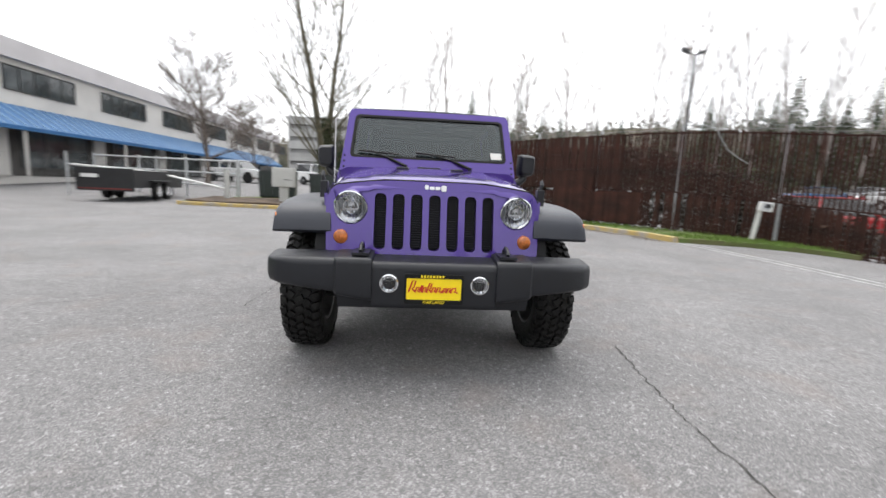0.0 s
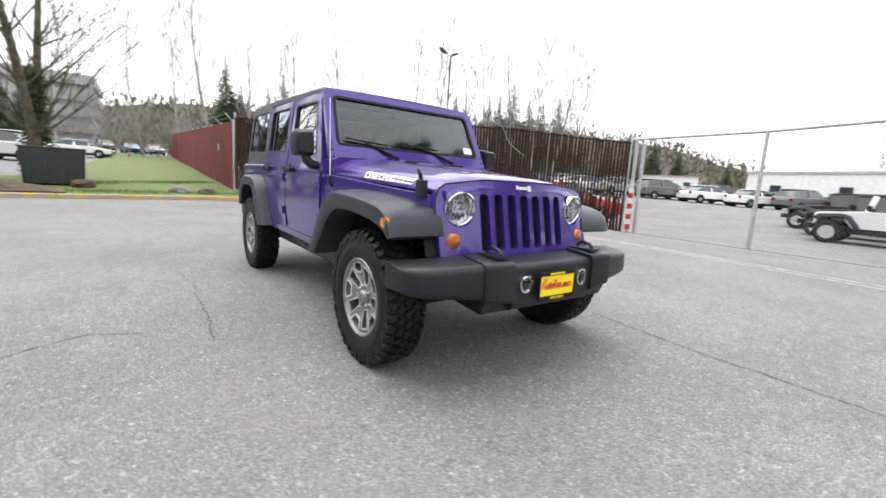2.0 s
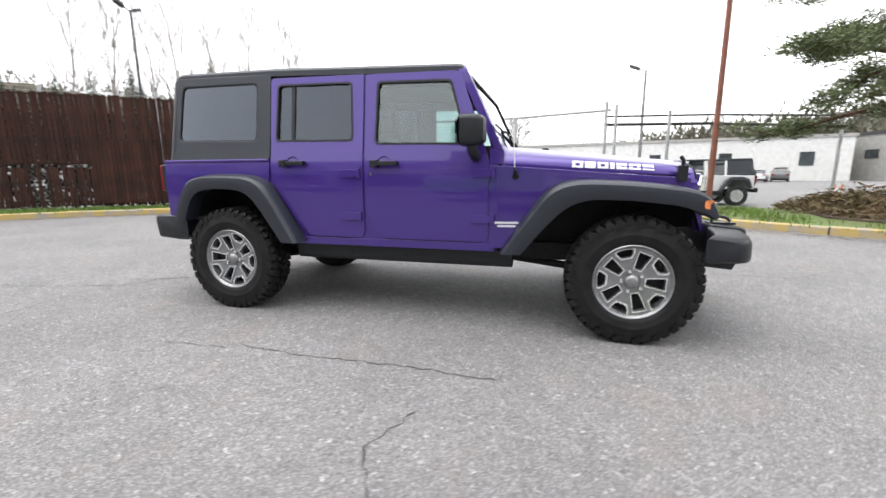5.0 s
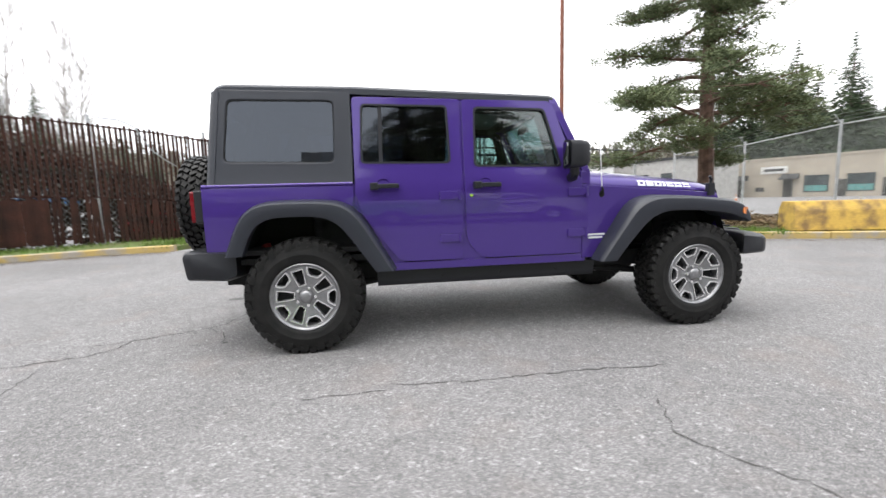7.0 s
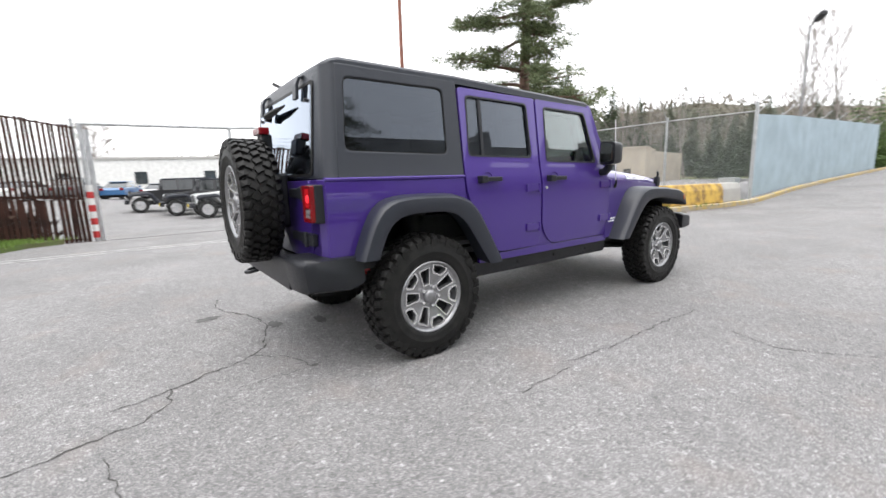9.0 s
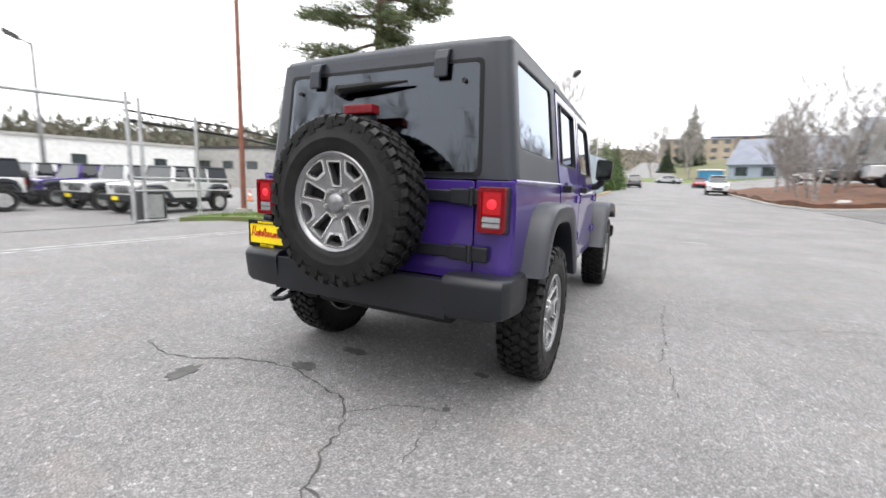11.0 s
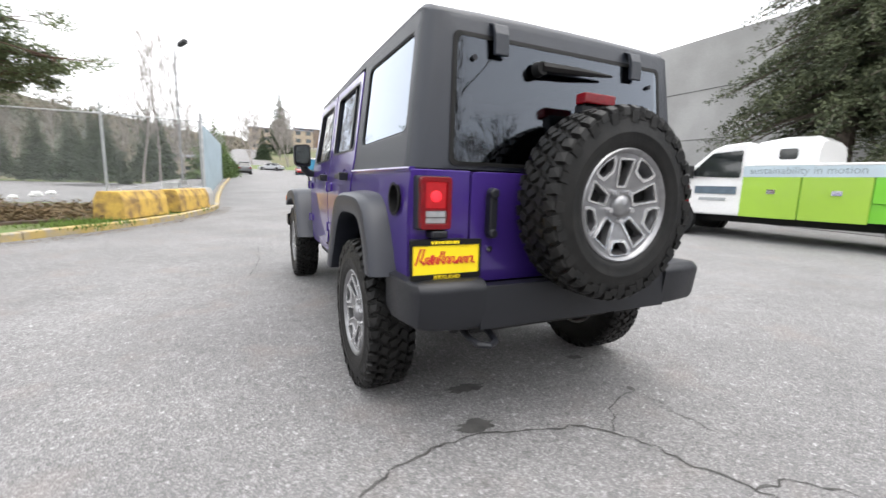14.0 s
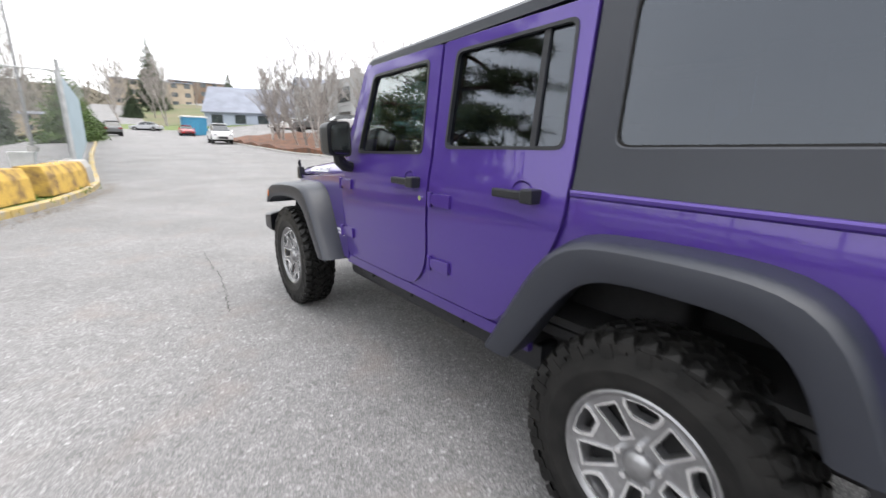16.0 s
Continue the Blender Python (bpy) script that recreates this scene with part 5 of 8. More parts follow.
crack([(-1.50, 0.94), (-1.55, 0.50), (-1.54, 0.02), (-1.54, -0.36), (-1.57, -0.75)], 0.009, 7)
crack([(-1.59, 1.4), (-1.56, 0.94)], 0.007, 8)
crack([(-1.94, -0.43), (-2.24, -0.30), (-2.45, -0.42), (-2.62, -0.55), (-3.2, -0.8)], 0.009, 9)
crack([(-0.85, 3.2), (-1.4, 3.1), (-2.0, 3.3)], 0.007, 10)
for k, (x, y, rx, ry) in enumerate(((0.475, 2.14, 0.085, 0.05), (0.341, 1.80, 0.10, 0.05), (1.0, 2.56, 0.06, 0.10), (-0.52, 2.155, 0.022, 0.02), (-0.53, 1.70, 0.05, 0.03))):
    rnd = random.Random(k)
    pts = [(x + rx * math.cos(a) * (1 + rnd.uniform(-0.3, 0.3)), y + ry * math.sin(a) * (1 + rnd.uniform(-0.3, 0.3)), 0.0035) for a in np.linspace(0, 2 * math.pi, 22)[:-1]]
    tagged(raw("oil_spot", pts, [tuple(range(21))], OIL), "dark oil spot on the asphalt", "stain", "oil spots", "structure")


def blades(name, spots, count, high, material, label, seed=1):
    """Tufts of thin blades over (x0, y0, x1, y1) spots."""
    rnd = random.Random(seed)
    v, f = [], []
    for _ in range(count):
        x0, y0, x1, y1 = rnd.choice(spots)
        t = rnd.random()
        x, y = x0 + (x1 - x0) * t + rnd.gauss(0, 0.35), y0 + (y1 - y0) * t + rnd.gauss(0, 0.35)
        z = gz(x, y) + 0.11
        a, h = rnd.uniform(0, math.pi), high * rnd.uniform(0.4, 1.3)
        dx, dy = 0.012 * math.cos(a), 0.012 * math.sin(a)
        i = len(v)
        v += [(x - dx, y - dy, z), (x + dx, y + dy, z), (x + rnd.uniform(-0.05, 0.05), y + rnd.uniform(-0.05, 0.05), z + h)]
        f.append((i, i + 1, i + 2))
    return tagged(raw(name, v, f, material), label, "grass", kind="stuff")


blades("grass_tufts", [(2.2, 14.6, 10.3, 5.0), (1.6, 14.0, 7.0, 8.6), (-5, 14, 1, 14.4), (-4, 17, 1, 20), (6.9, 6.2, 9.4, 5.0)], 9000, 0.10, BLADE, "green grass blades along the fence")
blades("island_tufts", [(6.6, -4.1, 10.6, -4.2), (5.4, -5.2, 9.0, -5.4), (4.2, -7.3, 4.6, -6.4), (4.4, -8.2, 3.0, -11.5)], 4000, 0.10, BLADE, "green grass blades on the island", 2)

# ---- fences and gate ----


def slat_mesh(name, w, h, t=0.012):
    bm = bmesh.new()
    box(bm, -w / 2, w / 2, -t / 2, t / 2, 0, h)
    for v in bm.verts:
        if v.co.z > h / 2 and v.co.x > 0:
            v.co.z -= 0.012
    me = bpy.data.meshes.new(name)
    bm.to_mesh(me)
    bm.free()
    me.materials.append(RUST)
    return me


def wires(name, p0, p1, z0, z1, pitch, parent, r=0.004):
    """Woven diamond wire between two points, from height z0 to z1 over the ground."""
    a, b = Vector(p0), Vector(p1)
    d = (b - a).normalized()
    length, h = (b - a).length, z1 - z0
    v, f = [], []

    def strand(s0, t0, s1, t1):
        i = len(v)
        for s, t in ((s0, t0), (s1, t1)):
            x, y = a.x + d.x * s, a.y + d.y * s
            z = gz(x, y) + z0 + t
            v.extend([(x - d.x * r, y - d.y * r, z), (x + d.x * r, y + d.y * r, z), (x - d.y * r, y + d.x * r, z)])
        f.extend([(i, i + 1, i + 4, i + 3), (i + 1, i + 2, i + 5, i + 4), (i + 2, i, i + 3, i + 5)])

    s = -h
    while s < length:
        for up in (1, -1):
            s0, t0, s1, t1 = s, (0 if up > 0 else h), s + h, (h if up > 0 else 0)
            if s0 < 0:
                t0 += up * -s0
                s0 = 0
            if s1 > length:
                t1 -= up * (s1 - length)
                s1 = length
            if s1 > s0:
                strand(s0, t0, s1, t1)
        s += pitch
    return tagged(raw(name, v, f, WIRE, parent), kind="stuff")


def brown_fence():
    top = thing("slatted_fence", "rust-brown slatted metal fence with barbed wire along grass", "fence")
    a, b = Vector((1.5, 16.0)), Vector((11.0, 3.95))
    d = (b - a).normalized()
    ang = math.degrees(math.atan2(d.y, d.x))
    length = (b - a).length
    rnd = random.Random(9)
    upper, lower = slat_mesh("slat", 0.088, 1.82), slat_mesh("slat_low", 0.080, 1.12)
    narrow, stub = slat_mesh("slat", 0.060, 1.82), slat_mesh("slat_stub", 0.078, 1.03)
    n = 148
    base = lambda x, y: gz(x, y) + 0.20 - 0.25 * ease((x - 7) / 4)  # noqa: E731
    for i in range(n):
        s = (i + 0.5) * length / n
        x, y = a.x + d.x * s, a.y + d.y * s
        z = base(x, y)
        part_of("slat", narrow if s > 8.5 else upper, None, top, "", 0, False, pose(x + rnd.uniform(-.006, .006), y, z + 1.13 + rnd.uniform(-0.03, 0.03), rnd.uniform(-1, 1), rnd.uniform(-0.7, 0.7), ang + rnd.uniform(-4, 4)))
        if rnd.random() > (0.12 if s > 11.5 else 0.05):
            part_of("slat", stub if 2.4 < s < 6.0 and rnd.random() < 0.75 else lower, None, top, "", 0, False, pose(x, y, z + rnd.uniform(-0.02, 0.02), 0, rnd.uniform(-2.0, 2.0), ang + rnd.uniform(-6, 6)))
    nrm = Vector((d.y, -d.x))
    for k, s in enumerate(np.linspace(0, length, 7)):
        x, y = a.x + d.x * s - nrm.x * 0.06, a.y + d.y * s - nrm.y * 0.06
        z = base(x, y)
        part("post", rod(bmesh.new(), (x, y, z - 0.2), (x, y, z + 3.15), 0.04, None, 10), GALV, top, "galvanised fence post" if k == 0 else "")
    for zz in (0.12, 1.14, 2.9):
        p = [(a.x + d.x * s - nrm.x * 0.03, a.y + d.y * s - nrm.y * 0.03, base(a.x + d.x * s, a.y + d.y * s) + zz) for s in np.linspace(0, length, 9)]
        part("rail", tube(bmesh.new(), p, 0.02, 6), RUST, top)
    for zz in (3.0, 3.10, 3.2):
        p = [(a.x + d.x * s, a.y + d.y * s, base(a.x + d.x * s, a.y + d.y * s) + zz + 0.02 * math.sin(s * 3 + zz * 7)) for s in np.linspace(0, length, 40)]
        part("barbed_wire", tube(bmesh.new(), p, 0.006, 4), WIRE, top)
    for s0, s1, z0, z1 in ((6.0, 7.5, 0.05, 1.75), (7.5, 9.2, 0.02, 1.05)):
        m = pose(a.x + d.x * s0 + nrm.x * 0.05, a.y + d.y * s0 + nrm.y * 0.05, base(a.x + d.x * s0, a.y + d.y * s0), 0, 0, ang)
        k = 0.0
        while k < s1 - s0:
            part("patch_slat", a_box(k, k + 0.09, -0.01, 0.012, z0, z1), RUST, top, place=m)
            k += 0.097
    wires("mesh_wire", (a.x - nrm.x * 0.04, a.y - nrm.y * 0.04), (b.x - nrm.x * 0.04, b.y - nrm.y * 0.04), 0.1, 3.0, 0.14, top)
    return top


def red_fence():
    top = thing("slatted_fence", "long dull red slatted fence with barbed wire arms", "fence")
    a, b = Vector((1.46, 16.1)), Vector((2.2, 68.0))
    d = (b - a).normalized()
    v, f = [], []
    s, rnd = 0.0, random.Random(3)
    while s < (b - a).length:
        x, y = a.x + d.x * s, a.y + d.y * s
        z = gz(x, y) + 0.10
        j, h = rnd.uniform(-0.004, 0.004), 2.85 + rnd.uniform(-0.02, 0.02)
        i = len(v)
        for dz in (0, h):
            v += [(x + j, y, z + dz), (x + j - 0.012, y + 0.05, z + dz), (x + j, y + 0.10, z + dz), (x + j + 0.02, y + 0.05, z + dz)]
        f += [(i + k, i + (k + 1) % 4, i + 4 + (k + 1) % 4, i + 4 + k) for k in range(4)] + [(i + 4, i + 5, i + 6, i + 7)]
        s += 0.104
    tagged(raw("slats", v, f, RUST_RED, top), kind="stuff")
    for k, s in enumerate(np.linspace(0, (b - a).length, 16)):
        x, y = a.x + d.x * s, a.y + d.y * s
        z = gz(x, y)
        p = rod(bmesh.new(), (x + 0.05, y, z), (x + 0.05, y, z + 3.05), 0.045 if k else 0.06, None, 8)
        tube(p, [(x + 0.05, y, z + 2.95), (x - 0.28, y, z + 3.3)], 0.015, 5)
        part("post", p, GALV, top)
    for off in (0.0, -0.12, -0.25):
        p = [(a.x + d.x * s + 0.05 + off, a.y + d.y * s, gz(a.x + d.x * s, a.y + d.y * s) + 3.0 - off * 1.05) for s in np.linspace(0, (b - a).length, 30)]
        part("barbed_wire", tube(bmesh.new(), p, 0.006, 4), WIRE, top)
    sign = a_box(-0.02, 0, 0, 0.16, 0, 0.28)
    part("notice", sign, WHITE, top, "small white notice plate", place=pose(1.44, 19.6, gz(1.4, 19.6) + 1.75))
    return top


brown_fence()
red_fence()


def striped_post(x, y, h, name, label, stripes):
    p = thing(name, label, "post", place=pose(x, y, gz(x, y)))
    part("post", rod(bmesh.new(), (0, 0, -0.1), (0, 0, h), 0.055, None, 14), GALV, p)
    if stripes:
        for k in range(8):
            part("stripe", rod(bmesh.new(), (0, 0, 0.1 + k * 0.17), (0, 0, 0.27 + k * 0.17), 0.075, None, 14), RED_LENS_PAINT if k % 2 == 0 else WHITE, p, "red band" if k == 0 else "")
    return p


RED_LENS_PAINT = node_mat("red_paint", (0.5, 0.03, 0.03), 0.55, 0, 0.15, 6)


def entry_gate():
    striped_post(11.15, 3.85, 3.0, "gate_post", "galvanised gate post with red and white striped sleeve", True)
    striped_post(11.42, 3.75, 2.9, "gate_post", "plain galvanised gate post beside the striped one", False)
    gate = thing("sliding_gate", "chain-link sliding gate under a high track rail", "gate")
    z = gz(11.2, 0)
    part("track_rail", tube(bmesh.new(), [(11.15, 3.9, z + 3.0), (11.2, 0.4, z + 3.05), (11.25, -2.6, z + 3.2)], 0.045, 8), GALV, gate, "grey overhead track rail")
    part("track_rail", tube(bmesh.new(), [(11.28, -2.4, z + 3.0), (11.3, -5.5, z + 2.95), (12.3, -9.5, z + 2.9)], 0.03, 8), BLACK, gate, "black overhead rail")
    part("track_rail", tube(bmesh.new(), [(11.28, -2.4, z + 2.75), (11.4, -5.5, z + 2.70), (12.4, -9.5, z + 2.6)], 0.045, 8), BLACK, gate)
    for y, h in ((0.4, 3.05), (-2.45, 3.45), (-2.75, 3.35), (-4.3, 3.1)):
        part("post", rod(bmesh.new(), (11.2, y, z - 0.1), (11.2, y, z + h), 0.05, None, 12), GALV, gate)
    for y0, y1 in ((3.8, 0.45), (0.35, -2.4)):
        wires("mesh_wire", (11.2, y0), (11.2, y1), 0.05, 1.05, 0.10, gate, 0.002)
    for z0 in (0.08, 0.9, 1.25):
        part("gate_bar", tube(bmesh.new(), [(11.15, -2.5, z + z0), (11.15, -5.4, z + z0 + 0.02)], 0.025, 8), GALV, gate)
    wires("mesh_wire", (11.25, -2.5), (11.3, -5.4), 0.05, 1.3, 0.10, gate, 0.002)
    wires("mesh_wire", (11.3, -5.5), (12.6, -9.5), 0.05, 2.2, 0.12, gate, 0.002)
    part("post", rod(bmesh.new(), (12.6, -9.5, z - 0.1), (12.6, -9.5, z + 3.0), 0.05, None, 12), GALV, gate)
    ballast = thing("gate_motor", "dark grey gate motor cabinet with sloped top", "cabinet", place=pose(11.9, -3.2, z))
    part("body", loft([[(sx * k, sy * k, zz) for sx, sy in ((-0.3, -0.35), (0.3, -0.35), (0.3, 0.35), (-0.3, 0.35))] for zz, k in ((0, 1), (0.85, 0.95), (0.95, 0.75))]), BLACK, ballast, "", 0.015)
    part("door", a_box(-0.31, -0.29, -0.25, 0.25, 0.1, 0.78), GALV, ballast)
    tagged(ballast)
    return gate


entry_gate()


def keypad_post():
    p = thing("keypad_post", "white leaning steel post with a gate keypad box", "post", place=pose(8.85, 6.05, gz(8.85, 6.05) - 0.05, 0, 6, -38))
    part("post", a_box(-0.055, 0.055, -0.05, 0.05, 0, 1.06), WHITE, p, "", 0.012)
    part("keypad_box", plate([rounded([(-0.07, 0.97), (0.25, 0.97), (0.25, 1.21), (-0.07, 1.21)], 0.02)], lambda u, v, d: (u, -0.16 + d, v), 0.14), WHITE, p, "white sheet metal box", 0.01)
    part("keypad", a_box(0.02, 0.20, -0.172, -0.155, 1.0, 1.18), GALV, p)
    part("screen", a_box(0.08, 0.20, -0.180, -0.168, 1.06, 1.16), BLACK, p)


keypad_post()


def chain_fence():
    top = thing("chain_link_fence", "tall galvanised chain-link fence with barbed wire", "fence")
    pts = [(2.85, -15.6), (5.9, -15.3), (9.1, -15.0), (12.6, -14.6), (16.5, -14.2)]
    for k, (x, y) in enumerate(pts):
        z = gz(x, y)
        p = rod(bmesh.new(), (x, y, z - 0.1), (x, y, z + (3.35 if k else 3.5)), 0.045 if k else 0.06, None, 10)
        tube(p, [(x, y, z + 3.2), (x + 0.02, y + 0.28, z + 3.55)], 0.014, 5)
        part("post", p, GALV, top)
    for (x0, y0), (x1, y1) in zip(pts, pts[1:]):
        part("rail", tube(bmesh.new(), [(x0, y0, gz(x0, y0) + 3.2), (x1, y1, gz(x1, y1) + 3.2)], 0.026, 6), GALV, top)
        wires("mesh_wire", (x0, y0), (x1, y1), 0.1, 3.2, 0.085, top, 0.0052)
        for j in (0.1, 0.2, 0.3):
            part("barbed_wire", tube(bmesh.new(), [(x0, y0 + j * 0.9, gz(x0, y0) + 3.22 + j), (x1, y1 + j * 0.9, gz(x1, y1) + 3.22 + j)], 0.005, 4), WIRE, top)
    # slatted run along the road
    slat_blue = node_mat("pale_blue_slats", (0.36, 0.45, 0.50), 0.6, 0, 0.1, 1.0)
    a, b = Vector((2.85, -15.7)), Vector((3.2, -40.0))
    d = (b - a).normalized()
    v, f = [], []
    s = 0.0
    while s < (b - a).length:
        x, y = a.x + d.x * s, a.y + d.y * s
        z = gz(x, y) + 0.1
        i = len(v)
        for dz in (0, 3.0):
            v += [(x, y, z + dz), (x - 0.01, y - 0.05, z + dz), (x, y - 0.1, z + dz), (x + 0.012, y - 0.05, z + dz)]
        f += [(i + k, i + (k + 1) % 4, i + 4 + (k + 1) % 4, i + 4 + k) for k in range(4)] + [(i + 4, i + 5, i + 6, i + 7)]
        s += 0.104
    run = thing("slatted_fence", "pale blue slatted fence with barbed wire arms beside the road", "fence")
    tagged(raw("slats", v, f, slat_blue, run), kind="stuff")
    for s in np.linspace(0, (b - a).length, 9):
        x, y = a.x + d.x * s, a.y + d.y * s
        z = gz(x, y)
        p = rod(bmesh.new(), (x + 0.06, y, z), (x + 0.06, y, z + 3.2), 0.04, None, 8)
        tube(p, [(x + 0.05, y, z + 3.1), (x - 0.30, y, z + 3.45)], 0.02, 5)
        part("post", p, GALV, run)


chain_fence()


def yellow_block(x, y, turn, length, material=None, label="", h=0.62):
    b = thing("concrete_block", label or "chipped yellow painted concrete barrier block on the kerb", "barrier", "concrete blocks", pose(x, y, gz(x, y) + 0.13, 0, 0, turn))
    w = 0.34
    secs = [[(xx, yy, zz) for yy, zz in rounded([(-w, 0), (-w + 0.03, h * 0.7), (-w + 0.12, h), (w - 0.12, h), (w - 0.03, h * 0.7), (w, 0)], 0.03, 2)] for xx in (-length / 2, -length / 2 + 0.04, length / 2 - 0.04, length / 2)]
    part("block", loft(secs), material or BLOCK_YELLOW, b, "", 0.025)
    for k in (-0.28, 0.28):
        part("lifting_loop", tube(bmesh.new(), [(k * length, -0.05, h - 0.02), (k * length, -0.04, h + 0.05), (k * length, 0.04, h + 0.05), (k * length, 0.05, h - 0.02)], 0.012, 6), GALV, b)
    return b


yellow_block(3.80, -8.45, 70, 1.72)
yellow_block(3.14, -10.55, 73, 1.30)
yellow_block(2.92, -11.75, 76, 1.1)
yellow_block(2.80, -12.95, 80, 1.0, CONCRETE, "pale weathered concrete barrier block on the kerb")


def lamp_post(x, y, h, material, label, heads, r=0.11):
    p = thing("street_lamp", label, "lamp post", place=pose(x, y, gz(x, y)))
    part("base", rod(bmesh.new(), (0, 0, -0.1), (0, 0, 0.3), 0.25, None, 16), CONCRETE, p)
    part("pole", rod(bmesh.new(), (0, 0, 0.2), (0, 0, h), r, r * 0.6, 14), material, p)
    for a in heads:
        m = pose(0, 0, h, 0, 0, a)
        hb = tube(bmesh.new(), [(0, 0, -0.1), (0.25, 0, 0.05), (0.45, 0, 0.1)], 0.035, 8)
        part("arm", hb, material, p, place=m)
        head = loft([[(0.40 + xx, yy * k, 0.02 + zz + xx * 0.45) for yy, zz in ((-0.22, 0), (0.22, 0), (0.18, 0.2), (-0.18, 0.2))] for xx, k in ((0, 0.7), (0.15, 1.0), (0.55, 1.0))])
        part("lamp_head", head, BLACK, p, "dark floodlight head", 0.01, place=m)
    return p


GREY_POLE = node_mat("weathered_grey_pole", (0.24, 0.24, 0.245), 0.6, 0.2, 0.12, 4)
lamp_post(10.62, -5.42, 13.0, POLE_RED, "tall rust-red steel lamp pole on grass", (), 0.085)
lamp_post(20.4, 27.0, 11.2, BLACK, "dark lamp pole with two floodlight heads", (170, 20))
lamp_post(25.7, -6.0, 7.4, GREY_POLE, "grey lamp pole with one floodlight head", (60,))
lamp_post(5.2, -30.0, 8.8, GREY_POLE, "grey lamp pole with floodlight head behind the fence", (140,), 0.075)

# ---- trees ----
BARK = node_mat("grey_brown_bark", (0.15, 0.12, 0.10), 0.9, 0, 0.25, 6, 0.8, 30)
BARK_PALE = node_mat("pale_birch_bark", (0.30, 0.27, 0.245), 0.85, 0, 0.2, 3, 0.4, 30)
BARK_SHRUB = node_mat("grey_shrub_bark", (0.33, 0.30, 0.28), 0.9, 0, 0.25, 6, 0.5, 30)
BARK_RED = node_mat("pine_bark", (0.16, 0.095, 0.07), 0.9, 0, 0.3, 5, 0.9, 25)
NEEDLE_PINE = leaf_mat("pine_needles", (0.165, 0.195, 0.095), (0.055, 0.075, 0.038), 1.2)
NEEDLE_DARK = leaf_mat("fir_needles", (0.068, 0.095, 0.05), (0.022, 0.037, 0.022), 0.8)
NEEDLE_CEDAR = leaf_mat("cedar_fronds", (0.10, 0.115, 0.06), (0.032, 0.042, 0.026), 1.0)
HEDGE = leaf_mat("hedge_leaves", (0.11, 0.17, 0.05), (0.045, 0.075, 0.03), 1.0)
HEDGE_DULL = leaf_mat("dull_shrub_leaves", (0.085, 0.08, 0.05), (0.035, 0.035, 0.025), 1.0)
DRY = leaf_mat("dry_brush", (0.20, 0.14, 0.08), (0.10, 0.085, 0.04), 1.5)
WOODS = leaf_mat("distant_woods", (0.145, 0.125, 0.095), (0.06, 0.073, 0.052), 0.05)


def limbs(rnd, start, way, length, r, depth, out, bend=0.25, spread=0.6, forks=4, lift=0.15):
    """Tapered limbs that fork and bend; out gathers (points, radii)."""
    pts, rs = [Vector(start)], [r]
    d = Vector(way).normalized()
    n = 5
    for k in range(n):
        d = (d + Vector((rnd.gauss(0, bend), rnd.gauss(0, bend), rnd.gauss(lift, bend) * 0.6)) * 0.35).normalized()
        pts.append(pts[-1] + d * length / n)
        rs.append(r * (1 - 0.75 * (k + 1) / n))
    out.append((pts, rs, depth))
    if depth > 0:
        for k in range(forks):
            i = rnd.randint(2, n - 1) if k else n - 1
            a = rnd.uniform(0, 2 * math.pi)
            side = Vector((math.cos(a), math.sin(a), rnd.uniform(0.0, 0.6)))
            limbs(rnd, pts[i], d + side * spread, length * rnd.uniform(0.5, 0.75), rs[i] * 0.75, depth - 1, out, bend, spread, forks, lift)


def bare_tree_mesh(name, seed, h, r, depth=3, spread=0.65, trunks=1, first=0.25, boughs=9, material=None, limb=0.28, thin=0.45, least=0.012, forks=4, bend=0.3):
    rnd = random.Random(seed)
    out = []
    for t in range(trunks):
        lean = Vector((rnd.gauss(0, 0.06), rnd.gauss(0, 0.06), 1)) if trunks == 1 else Vector((rnd.gauss(0, 0.2), rnd.gauss(0, 0.2), 1))
        pts, rs, d, p = [Vector((0, 0, -0.15))], [r * 1.25], lean.normalized(), Vector((0, 0, -0.15))
        for k in range(8):
            d = (d + Vector((rnd.gauss(0, 0.05), rnd.gauss(0, 0.05), 0.08))).normalized()
            p = p + d * h / 8
            pts.append(p.copy())
            rs.append(r * (1 - 0.9 * (k + 1) / 8))
        out.append((pts, rs, 9))
        for k in range(boughs):
            i = min(7, max(1, int(8 * (first + (1 - first) * (k + rnd.random()) / boughs))))
            a = k * 2.4 + rnd.uniform(-0.4, 0.4)
            limbs(rnd, pts[i], (math.cos(a) * spread, math.sin(a) * spread, rnd.uniform(0.35, 0.9)), h * limb * rnd.uniform(0.75, 1.25) * (1.25 - 0.6 * i / 8), rs[i] * thin, depth - 1, out, bend, spread, forks)
    made = []
    for key, main in ((name, True), ("crown", False)):
        bm = bmesh.new()
        for pts, rs, dep in out:
            if (dep == 9) == main:
                tube(bm, pts, [max(q, least) for q in rs], 8 if dep == 9 else 5 if dep >= 2 else 3)
        me = bpy.data.meshes.new(key)
        bm.to_mesh(me)
        bm.free()
        me.materials.append(material or BARK)
        made.append(me)
    return made


